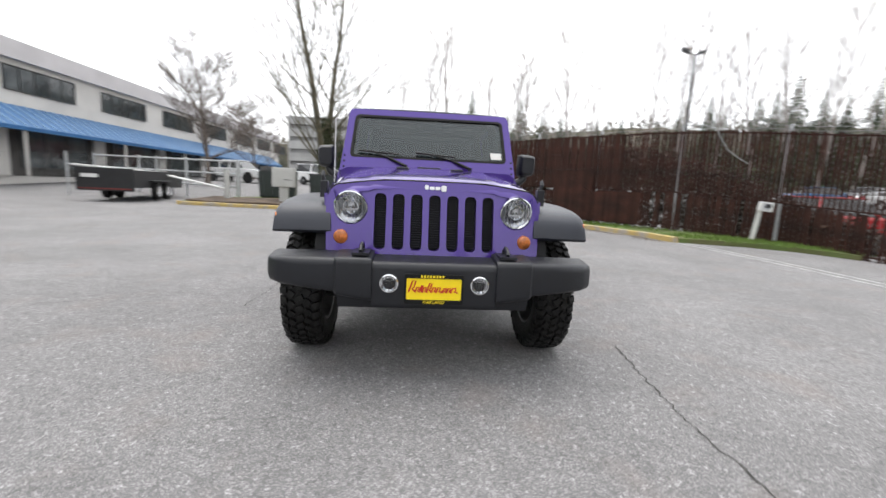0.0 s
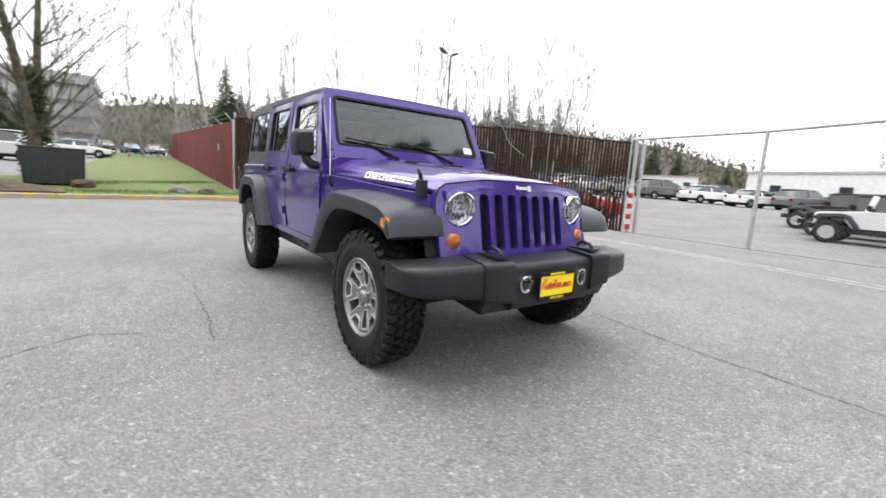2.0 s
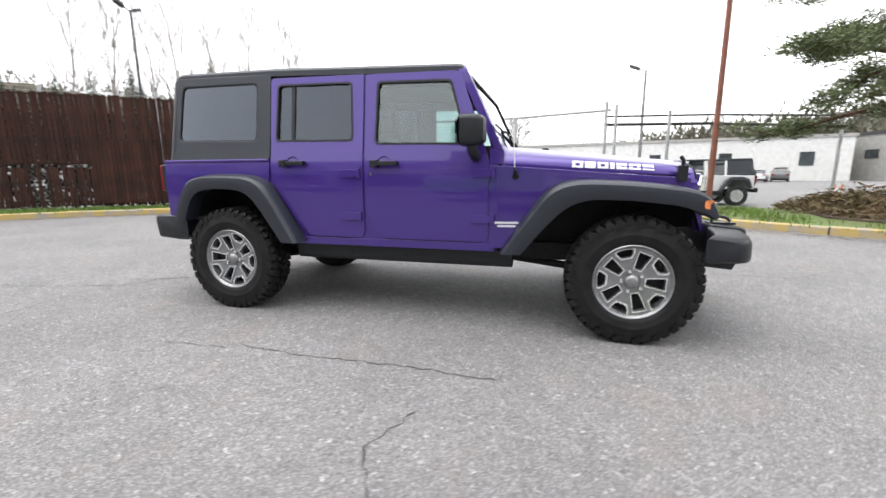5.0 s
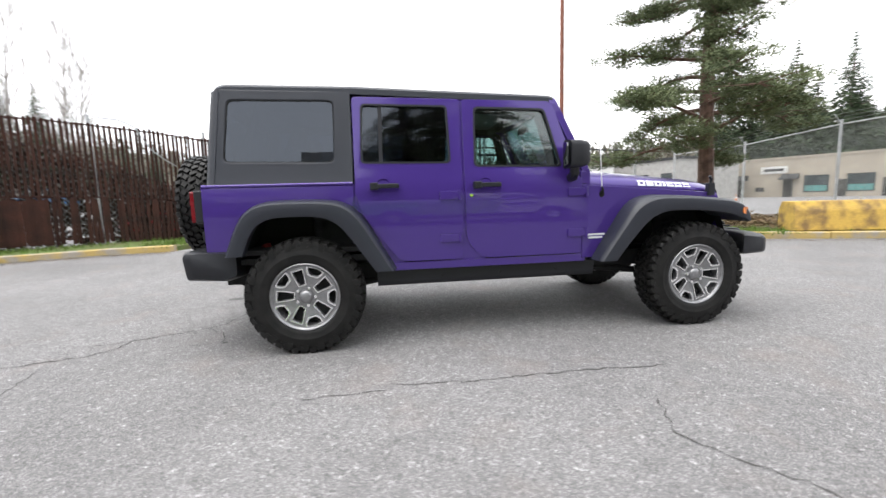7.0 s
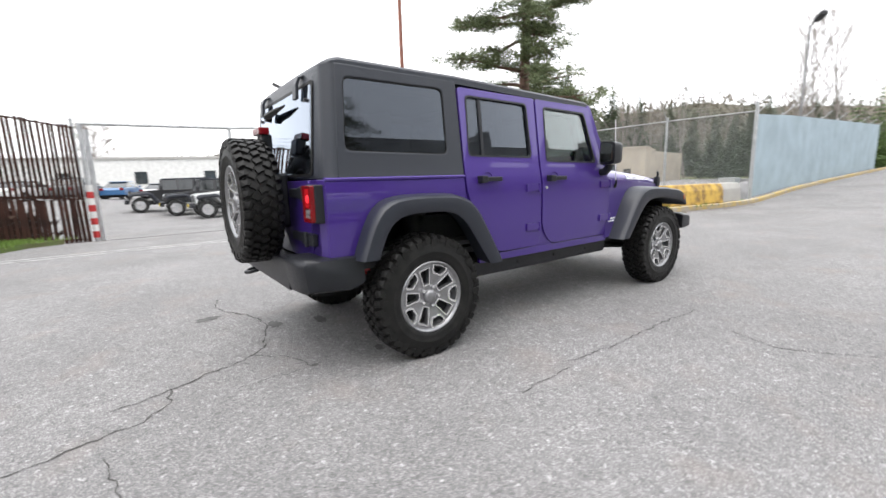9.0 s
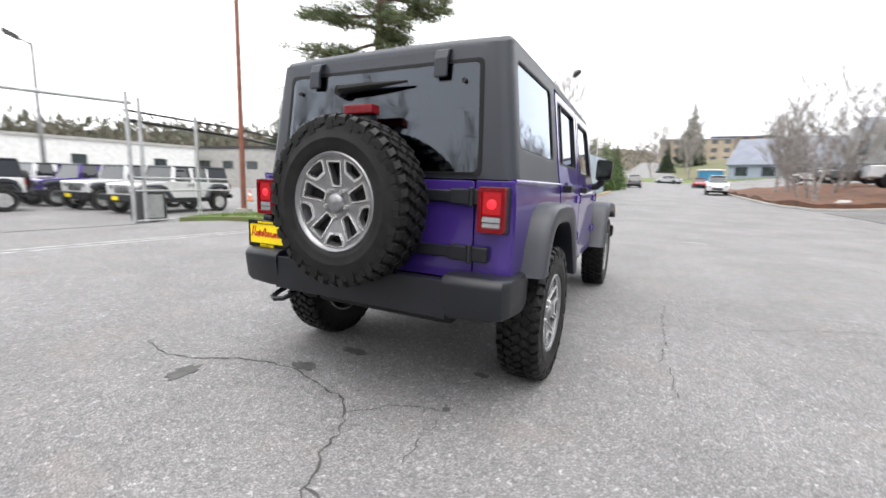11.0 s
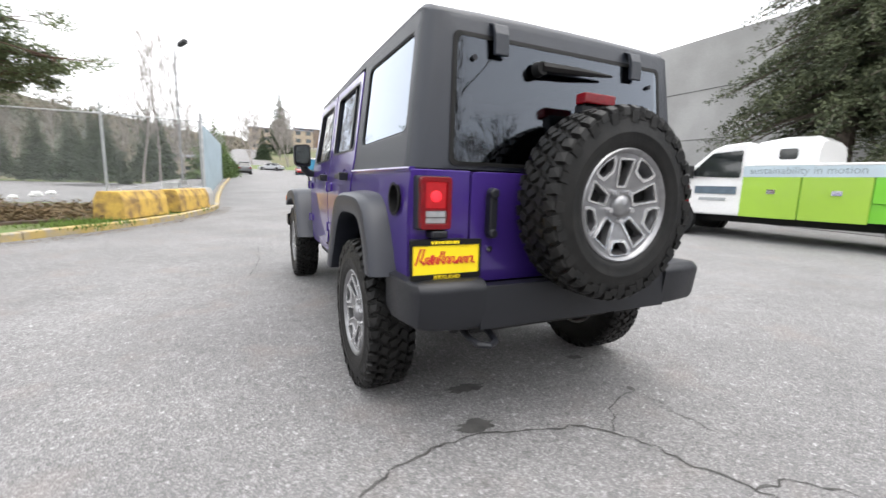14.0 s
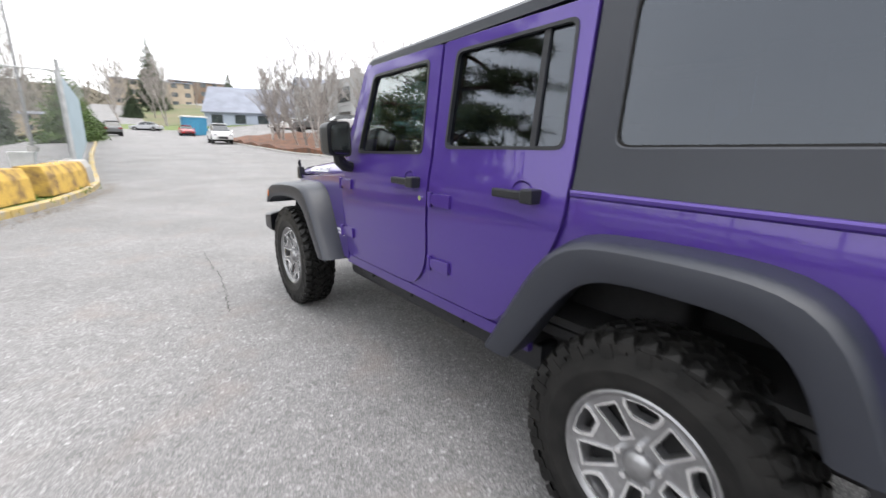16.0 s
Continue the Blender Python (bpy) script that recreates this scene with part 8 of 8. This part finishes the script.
copy_thing(s1, pose(37.0, 12.0, gz(37, 12), 0, 0, 66))
for k in range(14):
    x, y = 38.8 + 1.3 * k, 9.0 - 2.75 * k
    copy_thing(kinds[(k * 3) % 8], pose(x, y, gz(x, y), 0, 0, 64 + (k % 3) * 3))
for k in range(9):
    x, y = 37.0 + 3.0 * k, 27.0 - 1.6 * k
    copy_thing(kinds[(k * 5 + 1) % 8], pose(x, y, gz(x, y), 0, 0, 20 + (k % 2) * 6))
saloon(CAR_RED, "red hatchback parked behind the slatted fence", pose(14.3, 8.65, gz(14, 9), 0, 0, 39), "", "suv")

# along the road and the bank
saloon(CAR_WHITE, "white minivan parked at the kerb of the road", pose(-6.6, -44.0, gz(-6.6, -44), 0, 0, 176), "", "van")
saloon(CAR_RED, "red saloon parked at the kerb far up the road", pose(-7.2, -70.0, gz(-7.2, -70), 0, 0, 178), "")
saloon(CAR_GREY, "dark grey car parked at the kerb by the evergreens", pose(1.4, -62.0, gz(1.4, -62), 0, 0, 4), "", "suv")
saloon(CAR_SILVER, "silver car far up the road", pose(-3.4, -84.0, gz(-3.4, -84), 0, 0, 60), "")
saloon(CAR_BLACK, "black car far up the road", pose(-9.4, -80.0, gz(-9.4, -80), 0, 0, 150), "", "suv")
for k, (x, y, p, kd) in enumerate(((-17.5, -40.5, CAR_BLACK, "suv"), (-16.4, -45.5, CAR_GREY, "suv"), (-15.4, -50.5, CAR_WHITE, "saloon"), (-18.0, -36.5, CAR_GREY, "suv"))):
    saloon(p, ("black crossover", "dark grey crossover", "white saloon", "dark grey crossover")[k] + " parked above the mulch bank", pose(x, y, gz(x, y) + 0.5, 0, 0, 80), "", kd)
saloon(CAR_WHITE, "white van parked beyond the mailbox", pose(-8.2, 34.0, gz(-8, 34), 0, 0, 60), "", "van")
saloon(CAR_WHITE, "white car parked in the north lot", pose(-5.6, 46.0, gz(-5, 46), 0, 0, 80), "")
saloon(CAR_SILVER, "silver car parked before the white building", pose(-21.0, 14.0, gz(-21, 14), 0, 0, 20), "", "suv")
for k in range(6):
    x, y = -13.0 + 2.7 * k, 66.0 + 0.5 * k
    copy_thing(kinds[(k * 3 + 2) % 8], pose(x, y, gz(x, y), 0, 0, 10))


def pickup(paint, label, place):
    c = thing("pickup_truck", label, "pickup", place=place)
    for s in (-1, 1):
        for y in (-1.75, 1.85):
            road_wheel(c, s * 0.84, y, 0.40)
            part("wheel_arch", rod(bmesh.new(), (s * 0.84, y, 0.42), (s * 0.945, y, 0.42), 0.47, None, 24), DARK, c)
    profile_body(c, "body", [(-2.75, 0.45), (-2.82, 0.95), (-2.6, 1.08), (-1.3, 1.18), (2.85, 1.18), (2.9, 0.5)], 0.93, paint, 0.02, 0.6, 0.06, "painted body")
    profile_body(c, "cabin_glass", [(-1.35, 1.16), (-0.6, 1.80), (1.05, 1.82), (1.25, 1.16)], 0.86, CAR_GLASS, 0.24, 1.15, 0.05)
    part("roof", a_box(-0.68, 0.68, -0.65, 1.1, 1.78, 1.86), paint, c, "", 0.04)
    for s in (-1, 1):
        for y in (0.1, 1.1):
            part("pillar", loft([[(s * x, yy, z) for yy in (y, y + 0.12)] + [(s * (x - 0.04), yy, z) for yy in (y + 0.12, y)] for x, z in ((0.88, 1.15), (0.70, 1.82))]), paint, c)
        part("headlight", a_box(s * 0.7 - 0.14, s * 0.7 + 0.14, -2.85, -2.7, 0.8, 0.98), WHITE_LENS, c)
    part("bed", a_box(-0.75, 0.75, 1.35, 2.8, 1.0, 1.19), DARK, c)
    part("bumper", a_box(-0.9, 0.9, -2.95, -2.75, 0.45, 0.68), CHROME, c, "", 0.03)
    return c


pickup(car_paint("pale_silver_paint", (0.60, 0.61, 0.63)), "silver crew-cab pickup parked above the mulch bank", pose(-15.0, -28.6, gz(-15.0, -28.6) + 0.6, 0, 0, -100))
pickup(CAR_WHITE, "white pickup parked before the white building", pose(-15.2, 33.5, gz(-15, 33), 0, 0, 70))


def utility_truck():
    """The fibre-glass bodied service truck on the drive; its nose points along -y."""
    c = thing("utility_truck", "white cab service truck with lime green wrapped body", "truck", place=pose(-10.1, -1.7, gz(-10.1, -1.7), 0, 0, 8))
    for s in (-1, 1):
        road_wheel(c, s * 0.90, -2.15, 0.39)
        road_wheel(c, s * 0.92, 2.25, 0.39)
        for y in (-2.15, 2.25):
            part("wheel_arch", rod(bmesh.new(), (s * 0.86, y, 0.40), (s * 1.002, y, 0.40), 0.48, None, 26), DARK, c)
        part("hub", rod(bmesh.new(), (s * 0.98, -2.15, 0.39), (s * 1.03, -2.15, 0.39), 0.10, 0.07, 16), CHROME, c)
        part("hub", rod(bmesh.new(), (s * 0.98, 2.25, 0.39), (s * 1.03, 2.25, 0.39), 0.10, 0.07, 16), CHROME, c)
    profile_body(c, "cab", [(-3.10, 0.50), (-3.14, 1.05), (-3.06, 1.24), (-2.62, 1.36), (-2.08, 1.46), (-1.42, 2.08), (-1.20, 2.17), (-0.64, 2.22), (-0.64, 0.52)], 0.99, CAR_WHITE, 0.06, 1.1, 0.05, "white van cab")
    cap = [(-0.97, 1.66), (-0.93, 2.06), (-0.78, 2.27), (-0.40, 2.34), (0.40, 2.34), (0.78, 2.27), (0.93, 2.06), (0.97, 1.66)]
    part("roof_cap", loft([[(x * k, y, 1.66 + (z - 1.66) * h) for x, z in cap] for y, k, h in ((-0.66, 0.97, 0.66), (-0.50, 1.0, 0.88), (-0.10, 1.0, 0.98), (0.42, 1.0, 0.96), (0.60, 0.96, 0.80))]), CAR_WHITE, c, "raised white roof cap", 0.02)
    for s in (-1, 1):
        part("side_window", loft([[(s * (0.965 - 0.06 * (z - 1.3) + e), y, z) for y, z in rounded([(-1.92, 1.44), (-1.40, 1.98), (-0.76, 2.03), (-0.76, 1.40)], 0.05, 3)] for e in (-0.02, 0.035)]), CAR_GLASS, c, "dark side window")
        part("cap_window", loft([[(s * (0.955 + e), y, z) for y, z in rounded([(-0.06, 1.80), (-0.06, 2.02), (0.26, 2.02), (0.26, 1.80)], 0.05, 3)] for e in (-0.04, 0.015)]), CAR_GLASS, c)
        part("door_mirror", a_box(s * 1.12 - 0.10, s * 1.12 + 0.10, -1.90, -1.76, 1.38, 1.70), BLACK, c, "", 0.03)
        part("door_seam", a_box(s * 0.992 - 0.004, s * 0.992 + 0.004, -0.66, -0.645, 0.6, 1.34), FRAME, c)
        part("door_seam", a_box(s * 0.992 - 0.004, s * 0.992 + 0.004, -1.90, -1.885, 0.75, 1.30), FRAME, c)
        part("door_sign", a_box(s * 0.994 - 0.006, s * 0.994 + 0.006, -1.72, -0.80, 1.02, 1.20), node_mat("slate_sign", (0.10, 0.14, 0.18), 0.5), c, "slate grey sign bar")
        part("door_sign", a_box(s * 0.994 - 0.006, s * 0.994 + 0.006, -1.60, -1.00, 0.86, 0.93), node_mat("grey_sign", (0.35, 0.37, 0.38), 0.5), c)
        part("headlight", a_box(s * 0.72 - 0.17, s * 0.72 + 0.17, -3.24, -3.13, 0.82, 1.02), WHITE_LENS, c, "", 0.02)
        # service body panels
        z1 = 1.42
        for k, (y0, y1, m) in enumerate(((-0.68, 0.40, LIME_PALE), (0.42, 1.50, LIME_PALE), (1.52, 2.95, LIME), (2.97, 4.30, LIME))):
            low = 0.52 if k != 2 else 0.92
            pn = part("locker_door", a_box(s * 1.0 - 0.02, s * 1.0 + 0.02, y0, y1, low, z1), m, c, "lime green locker door", 0.01)
            part("latch", a_box(s * 1.022 - 0.012, s * 1.022 + 0.012, y0 + 0.5, y0 + 0.66, 1.05, 1.15), CHROME, pn)
        part("sky_band", a_box(s * 1.0 - 0.022, s * 1.0 + 0.022, -0.68, 4.32, 1.42, 1.66), SKY_WRAP, c, "pale blue printed band")
        words = bpy.data.curves.new("slogan", "FONT")
        words.body, words.size, words.extrude = "sustainability in motion", 0.21, 0.003
        carrier = bpy.data.objects.new("slogan_carrier", words)
        lettering = bpy.data.meshes.new_from_object(carrier)
        bpy.data.objects.remove(carrier)
        part_of("slogan_lettering", lettering, SKY_BAR, c, "grey lettering on the pale band", place=pose(s * 1.026, -0.55 if s > 0 else 2.0, 1.49, 90, 0, 90 * s))
        for y in (-2.15, 2.25):
            part("wheel_cover", lathe([(0.0, 0.225), (0.03, 0.215), (0.035, 0.15), (0.02, 0.12), (0.05, 0.09), (0.055, 0.001)], 28), CHROME, c, "polished wheel cover", smooth=True, place=pose(s * 1.0, y, 0.39, 0, 0, 0 if s > 0 else 180))
    part("service_body", a_box(-0.98, 0.98, -0.62, 4.32, 0.55, 1.62), LIME, c)
    part("body_lid", a_box(-1.03, 1.03, 0.58, 4.34, 1.645, 1.70), CAR_WHITE, c, "white body lid", 0.02)
    part("windshield", loft([[(x, y, z) for y, z in ((-2.06, 1.44), (-1.44, 2.03))] + [(x, y - 0.03, z + 0.02) for y, z in ((-1.44, 2.03), (-2.06, 1.44))] for x in (-0.84, 0.84)]), CAR_GLASS, c)
    part("bumper", a_box(-0.98, 0.98, -3.34, -3.16, 0.45, 0.68), CHROME, c, "chrome front bumper", 0.03)
    part("grille", a_box(-0.5, 0.5, -3.25, -3.18, 0.72, 1.04), FRAME, c)
    part("frame", a_box(-0.5, 0.5, -2.8, 4.2, 0.35, 0.56), DARK, c)
    return c


SKY_BAR = node_mat("band_print", (0.30, 0.36, 0.38), 0.5)
utility_truck()


def trailer():
    c = thing("flatbed_trailer", "black flatbed trailer loaded with scrap behind the kerb", "trailer", place=pose(-12.1, 15.0, gz(-12.1, 15.0) + 0.02, 0, 0, 4) @ Matrix.Diagonal((0.92, 0.82, 1, 1)))
    for s in (-1, 1):
        for y in (-0.48, 0.48):
            road_wheel(c, s * 1.05, y, 0.36)
        part("mudguard", a_box(s * 1.06 - 0.14, s * 1.06 + 0.14, -0.95, 0.95, 0.76, 0.82), BLACK, c, "", 0.03)
        part("side_rail", a_box(s * 0.9 - 0.05, s * 0.9 + 0.05, -2.6, 2.6, 0.50, 1.20), BLACK, c, "", 0.01)
    part("deck", a_box(-0.92, 0.92, -2.6, 2.6, 0.66, 0.80), BLACK, c)
    part("tail_board", a_box(-1.1, 1.1, -2.68, -2.58, 0.36, 1.24), BLACK, c, "", 0.01)
    part("red_strip", a_box(-1.0, 1.0, -2.70, -2.675, 0.42, 0.47), RUST_RED, c)
    part("plate_board", a_box(-0.9, -0.25, -2.71, -2.68, 0.86, 1.0), WHITE, c, "white plate bar")
    rnd = random.Random(8)
    for k in range(16):
        m = (RUST, GALV, RUST_RED, WHITE)[k % 4]
        x, y = rnd.uniform(-0.7, 0.7), rnd.uniform(-2.2, 2.2)
        part("scrap", a_box(-0.25, 0.25, -0.15, 0.15, 0, 0.22), m, c, "", 0.03, place=pose(x, y, 0.82 + rnd.uniform(0, 0.2), rnd.uniform(-25, 25), rnd.uniform(-25, 25), rnd.uniform(0, 180)))
    part("drawbar", tube(bmesh.new(), [(0.5, 2.6, 0.72), (0, 4.1, 0.62)], 0.06, 6), BLACK, c)
    part("drawbar", tube(bmesh.new(), [(-0.5, 2.6, 0.72), (0, 4.1, 0.62)], 0.06, 6), BLACK, c)
    part("jack", rod(bmesh.new(), (0, 3.9, 0.02), (0, 3.9, 0.9), 0.04, None, 8), GALV, c)
    return c


trailer()

# ---- smaller things of the lot ----


def mailbox():
    m = thing("cluster_mailbox", "grey metal cluster mailbox on a post by the kerb", "mailbox", place=pose(-5.75, 14.6, gz(-5.7, 14.6) + 0.1, 0, 0, 6))
    part("cabinet", a_box(-0.46, 0.46, -0.22, 0.22, 0.72, 1.55), GALVPALE, m, "", 0.015)
    part("post", a_box(-0.18, 0.18, -0.12, 0.12, 0, 0.72), GALVPALE, m)
    for r in range(4):
        for k in range(2):
            part("mail_door", a_box(-0.42 + k * 0.43, -0.01 + k * 0.43, -0.235, -0.215, 0.77 + r * 0.19, 0.94 + r * 0.19), GALVPALE, m, "", 0.006)
    part("slot", a_box(0.05, 0.38, -0.24, -0.232, 1.02, 1.05), FRAME, m)


GALVPALE = node_mat("pale_grey_metal", (0.48, 0.48, 0.46), 0.5, 0.2, 0.06, 3)
mailbox()


def bin_box(x, y, turn, w, d, h, label):
    b = thing("waste_container", label, "container", place=pose(x, y, gz(x, y) + 0.08, 0, 0, turn))
    part("body", loft([[(sx * w * k, sy * d * k, z) for sx, sy in ((-0.5, -0.5), (0.5, -0.5), (0.5, 0.5), (-0.5, 0.5))] for z, k in ((0.06, 0.94), (h - 0.1, 1.0), (h, 1.0))]), DARKGREEN, b, "", 0.015)
    part("lid", a_box(-w * 0.52, w * 0.52, -d * 0.52, d * 0.52, h, h + 0.06), BLACK, b, "", 0.015)
    for k in range(4):
        part("rib", a_box(-w * 0.42 + k * w * 0.26, -w * 0.36 + k * w * 0.26, -d * 0.53, -d * 0.49, 0.15, h - 0.12), DARKGREEN, b)


DARKGREEN = node_mat("dark_green_paint", (0.02, 0.028, 0.026), 0.5, 0, 0.1, 2)
bin_box(-6.9, 17.6, 8, 1.7, 1.2, 1.3, "dark green waste container behind the mailbox")
bin_box(-4.2, 16.6, 4, 1.7, 1.1, 1.25, "dark green utility container on the grass")


def boulder(x, y, r, seed, material, label):
    bm = bmesh.new()
    bmesh.ops.create_icosphere(bm, subdivisions=3, radius=r)
    for v in bm.verts:
        v.co *= 1 + 0.28 * noise.noise(v.co * (1.6 / r) + Vector((seed, 0, 0)))
        v.co.z *= 0.55
    ob = part("boulder", bm, material, None, "", 0, True, pose(x, y, gz(x, y) + 0.12 + r * 0.15, 0, 0, seed * 40))
    tagged(ob, label, "rock", "boulders on the grass")


ROCK = node_mat("grey_rock", (0.24, 0.22, 0.20), 0.9, 0, 0.2, 3, 0.8, 20)
LOG = node_mat("dark_stump", (0.10, 0.07, 0.05), 0.9, 0, 0.3, 4, 0.8, 20)
boulder(-0.6, 14.6, 0.34, 1, ROCK, "grey boulder lying on the grass")
boulder(0.25, 14.3, 0.30, 2, LOG, "dark brown stump lying on the grass")
boulder(-3.4, 15.8, 0.36, 3, LOG, "dark brown stump lying on the grass")
boulder(-5.2, 13.6, 0.30, 4, LOG, "dark brown stump lying on the grass")
boulder(-10.4, -25.2, 0.5, 5, node_mat("pale_rock", (0.5, 0.49, 0.47), 0.9, 0, 0.15, 3, 0.6, 20), "pale boulder on the mulch bank")


def pipe_gate():
    g = thing("pipe_gate", "white pipe swing gate with posts before the white building", "gate")
    a, b = Vector((-17.0, 19.5)), Vector((-8.6, 16.8))
    for k in range(4):
        p = a.lerp(b, k / 3)
        part("post", rod(bmesh.new(), (p.x, p.y, gz(p.x, p.y)), (p.x, p.y, gz(p.x, p.y) + 1.9), 0.06, None, 10), GALV, g)
    for z in (0.6, 1.2, 1.8):
        part("rail", tube(bmesh.new(), [(a.x, a.y, gz(a.x, a.y) + z), (b.x, b.y, gz(b.x, b.y) + z)], 0.04, 8), GALV, g)
    part("swing_arm", tube(bmesh.new(), [(-16.0, 16.6, 1.45), (-12.0, 16.0, 1.25), (-8.6, 15.4, 0.65)], 0.05, 8), WHITE, g, "pale sloping pipe arm")
    part("bollard", rod(bmesh.new(), (-8.5, 15.4, 0), (-8.5, 15.4, 1.5), 0.12, None, 12), GALVPALE, g, "pale concrete-filled bollard")
    w = thing("low_wire_fence", "low wire mesh fence before the white building", "fence")
    wires("mesh_wire", (-26.0, 14.0), (-8.6, 17.0), 0.1, 1.8, 0.16, w, 0.004)
    for k in range(6):
        p = Vector((-26.0, 14.0)).lerp(Vector((-8.6, 17.0)), k / 5)
        part("post", rod(bmesh.new(), (p.x, p.y, 0), (p.x, p.y, 2.0), 0.045, None, 8), GALV, w)


pipe_gate()


def cone(x, y):
    c = thing("traffic_cone", "orange traffic cone standing in the lot", "cone", "traffic cones", pose(x, y, gz(x, y)))
    part("cone", rod(bmesh.new(), (0, 0, 0.03), (0, 0, 0.72), 0.16, 0.03, 16), AMBER, c)
    part("base", a_box(-0.2, 0.2, -0.2, 0.2, 0, 0.04), BLACK, c)
    part("band", rod(bmesh.new(), (0, 0, 0.36), (0, 0, 0.50), 0.098, 0.078, 16), WHITE, c)


for x, y in ((19.0, -13.2), (21.0, -14.0), (28.0, -26.0), (36.0, -36.0)):
    cone(x, y)
blue = thing("portable_toilet", "blue plastic cabin at the kerb far up the road", "cabin", place=pose(-8.8, -74.0, gz(-8.8, -74)))
part("cabin", a_box(-1.6, 1.6, -1.2, 1.2, 0, 2.6), node_mat("blue_plastic", (0.03, 0.20, 0.34), 0.5, 0, 0.1, 1), blue, "", 0.05)
part("roof", a_box(-1.7, 1.7, -1.3, 1.3, 2.6, 2.8), WHITE, blue, "", 0.05)
part("door", a_box(-0.5, 0.5, 1.2, 1.24, 0.1, 2.2), node_mat("blue_door", (0.04, 0.24, 0.40), 0.5), blue)


def litter(name, lines, count, material, label, seed):
    """Small flat leaves and grit along lines on the asphalt."""
    rnd = random.Random(seed)
    v, f = [], []
    for _ in range(count):
        line = rnd.choice(lines)
        i = rnd.randrange(len(line) - 1)
        (x0, y0), (x1, y1) = line[i], line[i + 1]
        t = rnd.random()
        x, y = x0 + (x1 - x0) * t + rnd.gauss(0, 0.14), y0 + (y1 - y0) * t + rnd.gauss(0, 0.14)
        z, a, k = gz(x, y) + rnd.uniform(0.004, 0.012), rnd.uniform(0, 6.28), rnd.uniform(0.008, 0.03)
        n = len(v)
        v += [(x + k * math.cos(a), y + k * math.sin(a), z), (x - k * 0.6 * math.sin(a), y + k * 0.6 * math.cos(a), z + rnd.uniform(0, 0.008)), (x - k * math.cos(a), y - k * math.sin(a), z), (x + k * 0.6 * math.sin(a), y - k * 0.6 * math.cos(a), z + rnd.uniform(0, 0.008))]
        f.append((n, n + 1, n + 2, n + 3))
    tagged(raw(name, v, f, material), label, "litter", kind="stuff")


NORTH_EDGE = [(-9.5, 12.85), (-4.9, 12.15), (1.0, 12.6), (3.3, 11.2), (5.2, 8.8), (6.05, 7.1), (6.2, 5.7)]
SOUTH_EDGE = [(6.6, -3.4), (5.4, -3.95), (4.4, -5.4), (3.5, -6.9), (2.7, -9.1), (2.2, -11.5), (2.05, -14.0)]
litter("leaf_litter", [NORTH_EDGE], 2600, DRY, "brown leaf litter and grit along the kerb", 5)
litter("leaf_litter", [SOUTH_EDGE], 1400, DRY, "brown leaf litter and grit along the island kerb", 6)


def rubbish_bag(x, y, r, seed, material, label):
    """A crumpled sack lying on the ground."""
    bm = bmesh.new()
    bmesh.ops.create_icosphere(bm, subdivisions=3, radius=r)
    for v in bm.verts:
        v.co *= 1 + 0.35 * noise.noise(v.co * (2.6 / r) + Vector((seed, seed, 0)))
        v.co.z = max(v.co.z * 0.7, -0.35 * r)
    tagged(part("rubbish_bag", bm, material, None, "", 0, True, pose(x, y, gz(x, y) + 0.33 * r, 0, 0, seed * 70)), label, "bag", "rubbish behind the blocks")


PLASTIC = node_mat("white_plastic", (0.72, 0.72, 0.70), 0.45, 0, 0.08, 4, 0.2, 20)
for k, (x, y, r) in enumerate(((5.9, -18.6, 0.24), (5.7, -18.3, 0.17), (11.0, -24.5, 0.26), (11.8, -24.2, 0.2), (10.5, -24.8, 0.22))):
    rubbish_bag(x, y, r, k, PLASTIC, "white crumpled plastic sack lying on the asphalt")
tub = thing("plastic_tub", "white plastic tub standing behind the chain-link fence", "tub", place=pose(4.2, -17.4, gz(4.2, -17.4)))
part("tub_body", loft([[(sx * k, sy * k, z) for sx, sy in rounded([(-0.32, -0.26), (0.32, -0.26), (0.32, 0.26), (-0.32, 0.26)], 0.08, 3)] for z, k in ((0, 0.9), (0.68, 1.0))]), PLASTIC, tub, smooth=True)
part("tub_rim", loft([[(sx * k, sy * k, z) for sx, sy in rounded([(-0.32, -0.26), (0.32, -0.26), (0.32, 0.26), (-0.32, 0.26)], 0.08, 3)] for z, k in ((0.66, 1.06), (0.72, 1.06))]), PLASTIC, tub, smooth=True)


def fence_cable():
    """A loose pale cable that hangs from the fence top."""
    a, d = Vector((1.5, 16.0)), (Vector((11.0, 3.95)) - Vector((1.5, 16.0))).normalized()
    pts = []
    for s, z in ((10.4, 3.25), (10.8, 3.24), (11.15, 3.1), (11.3, 2.8), (11.45, 2.55), (11.75, 2.3), (12.0, 2.15)):
        x, y = a.x + d.x * s + d.y * 0.05, a.y + d.y * s - d.x * 0.05
        pts.append((x, y, gz(x, y) + z))
    tagged(part("loose_cable", tube(bmesh.new(), pts, 0.014, 6), WIRE, None), "pale loose cable hanging over the slatted fence", "cable")


fence_cable()
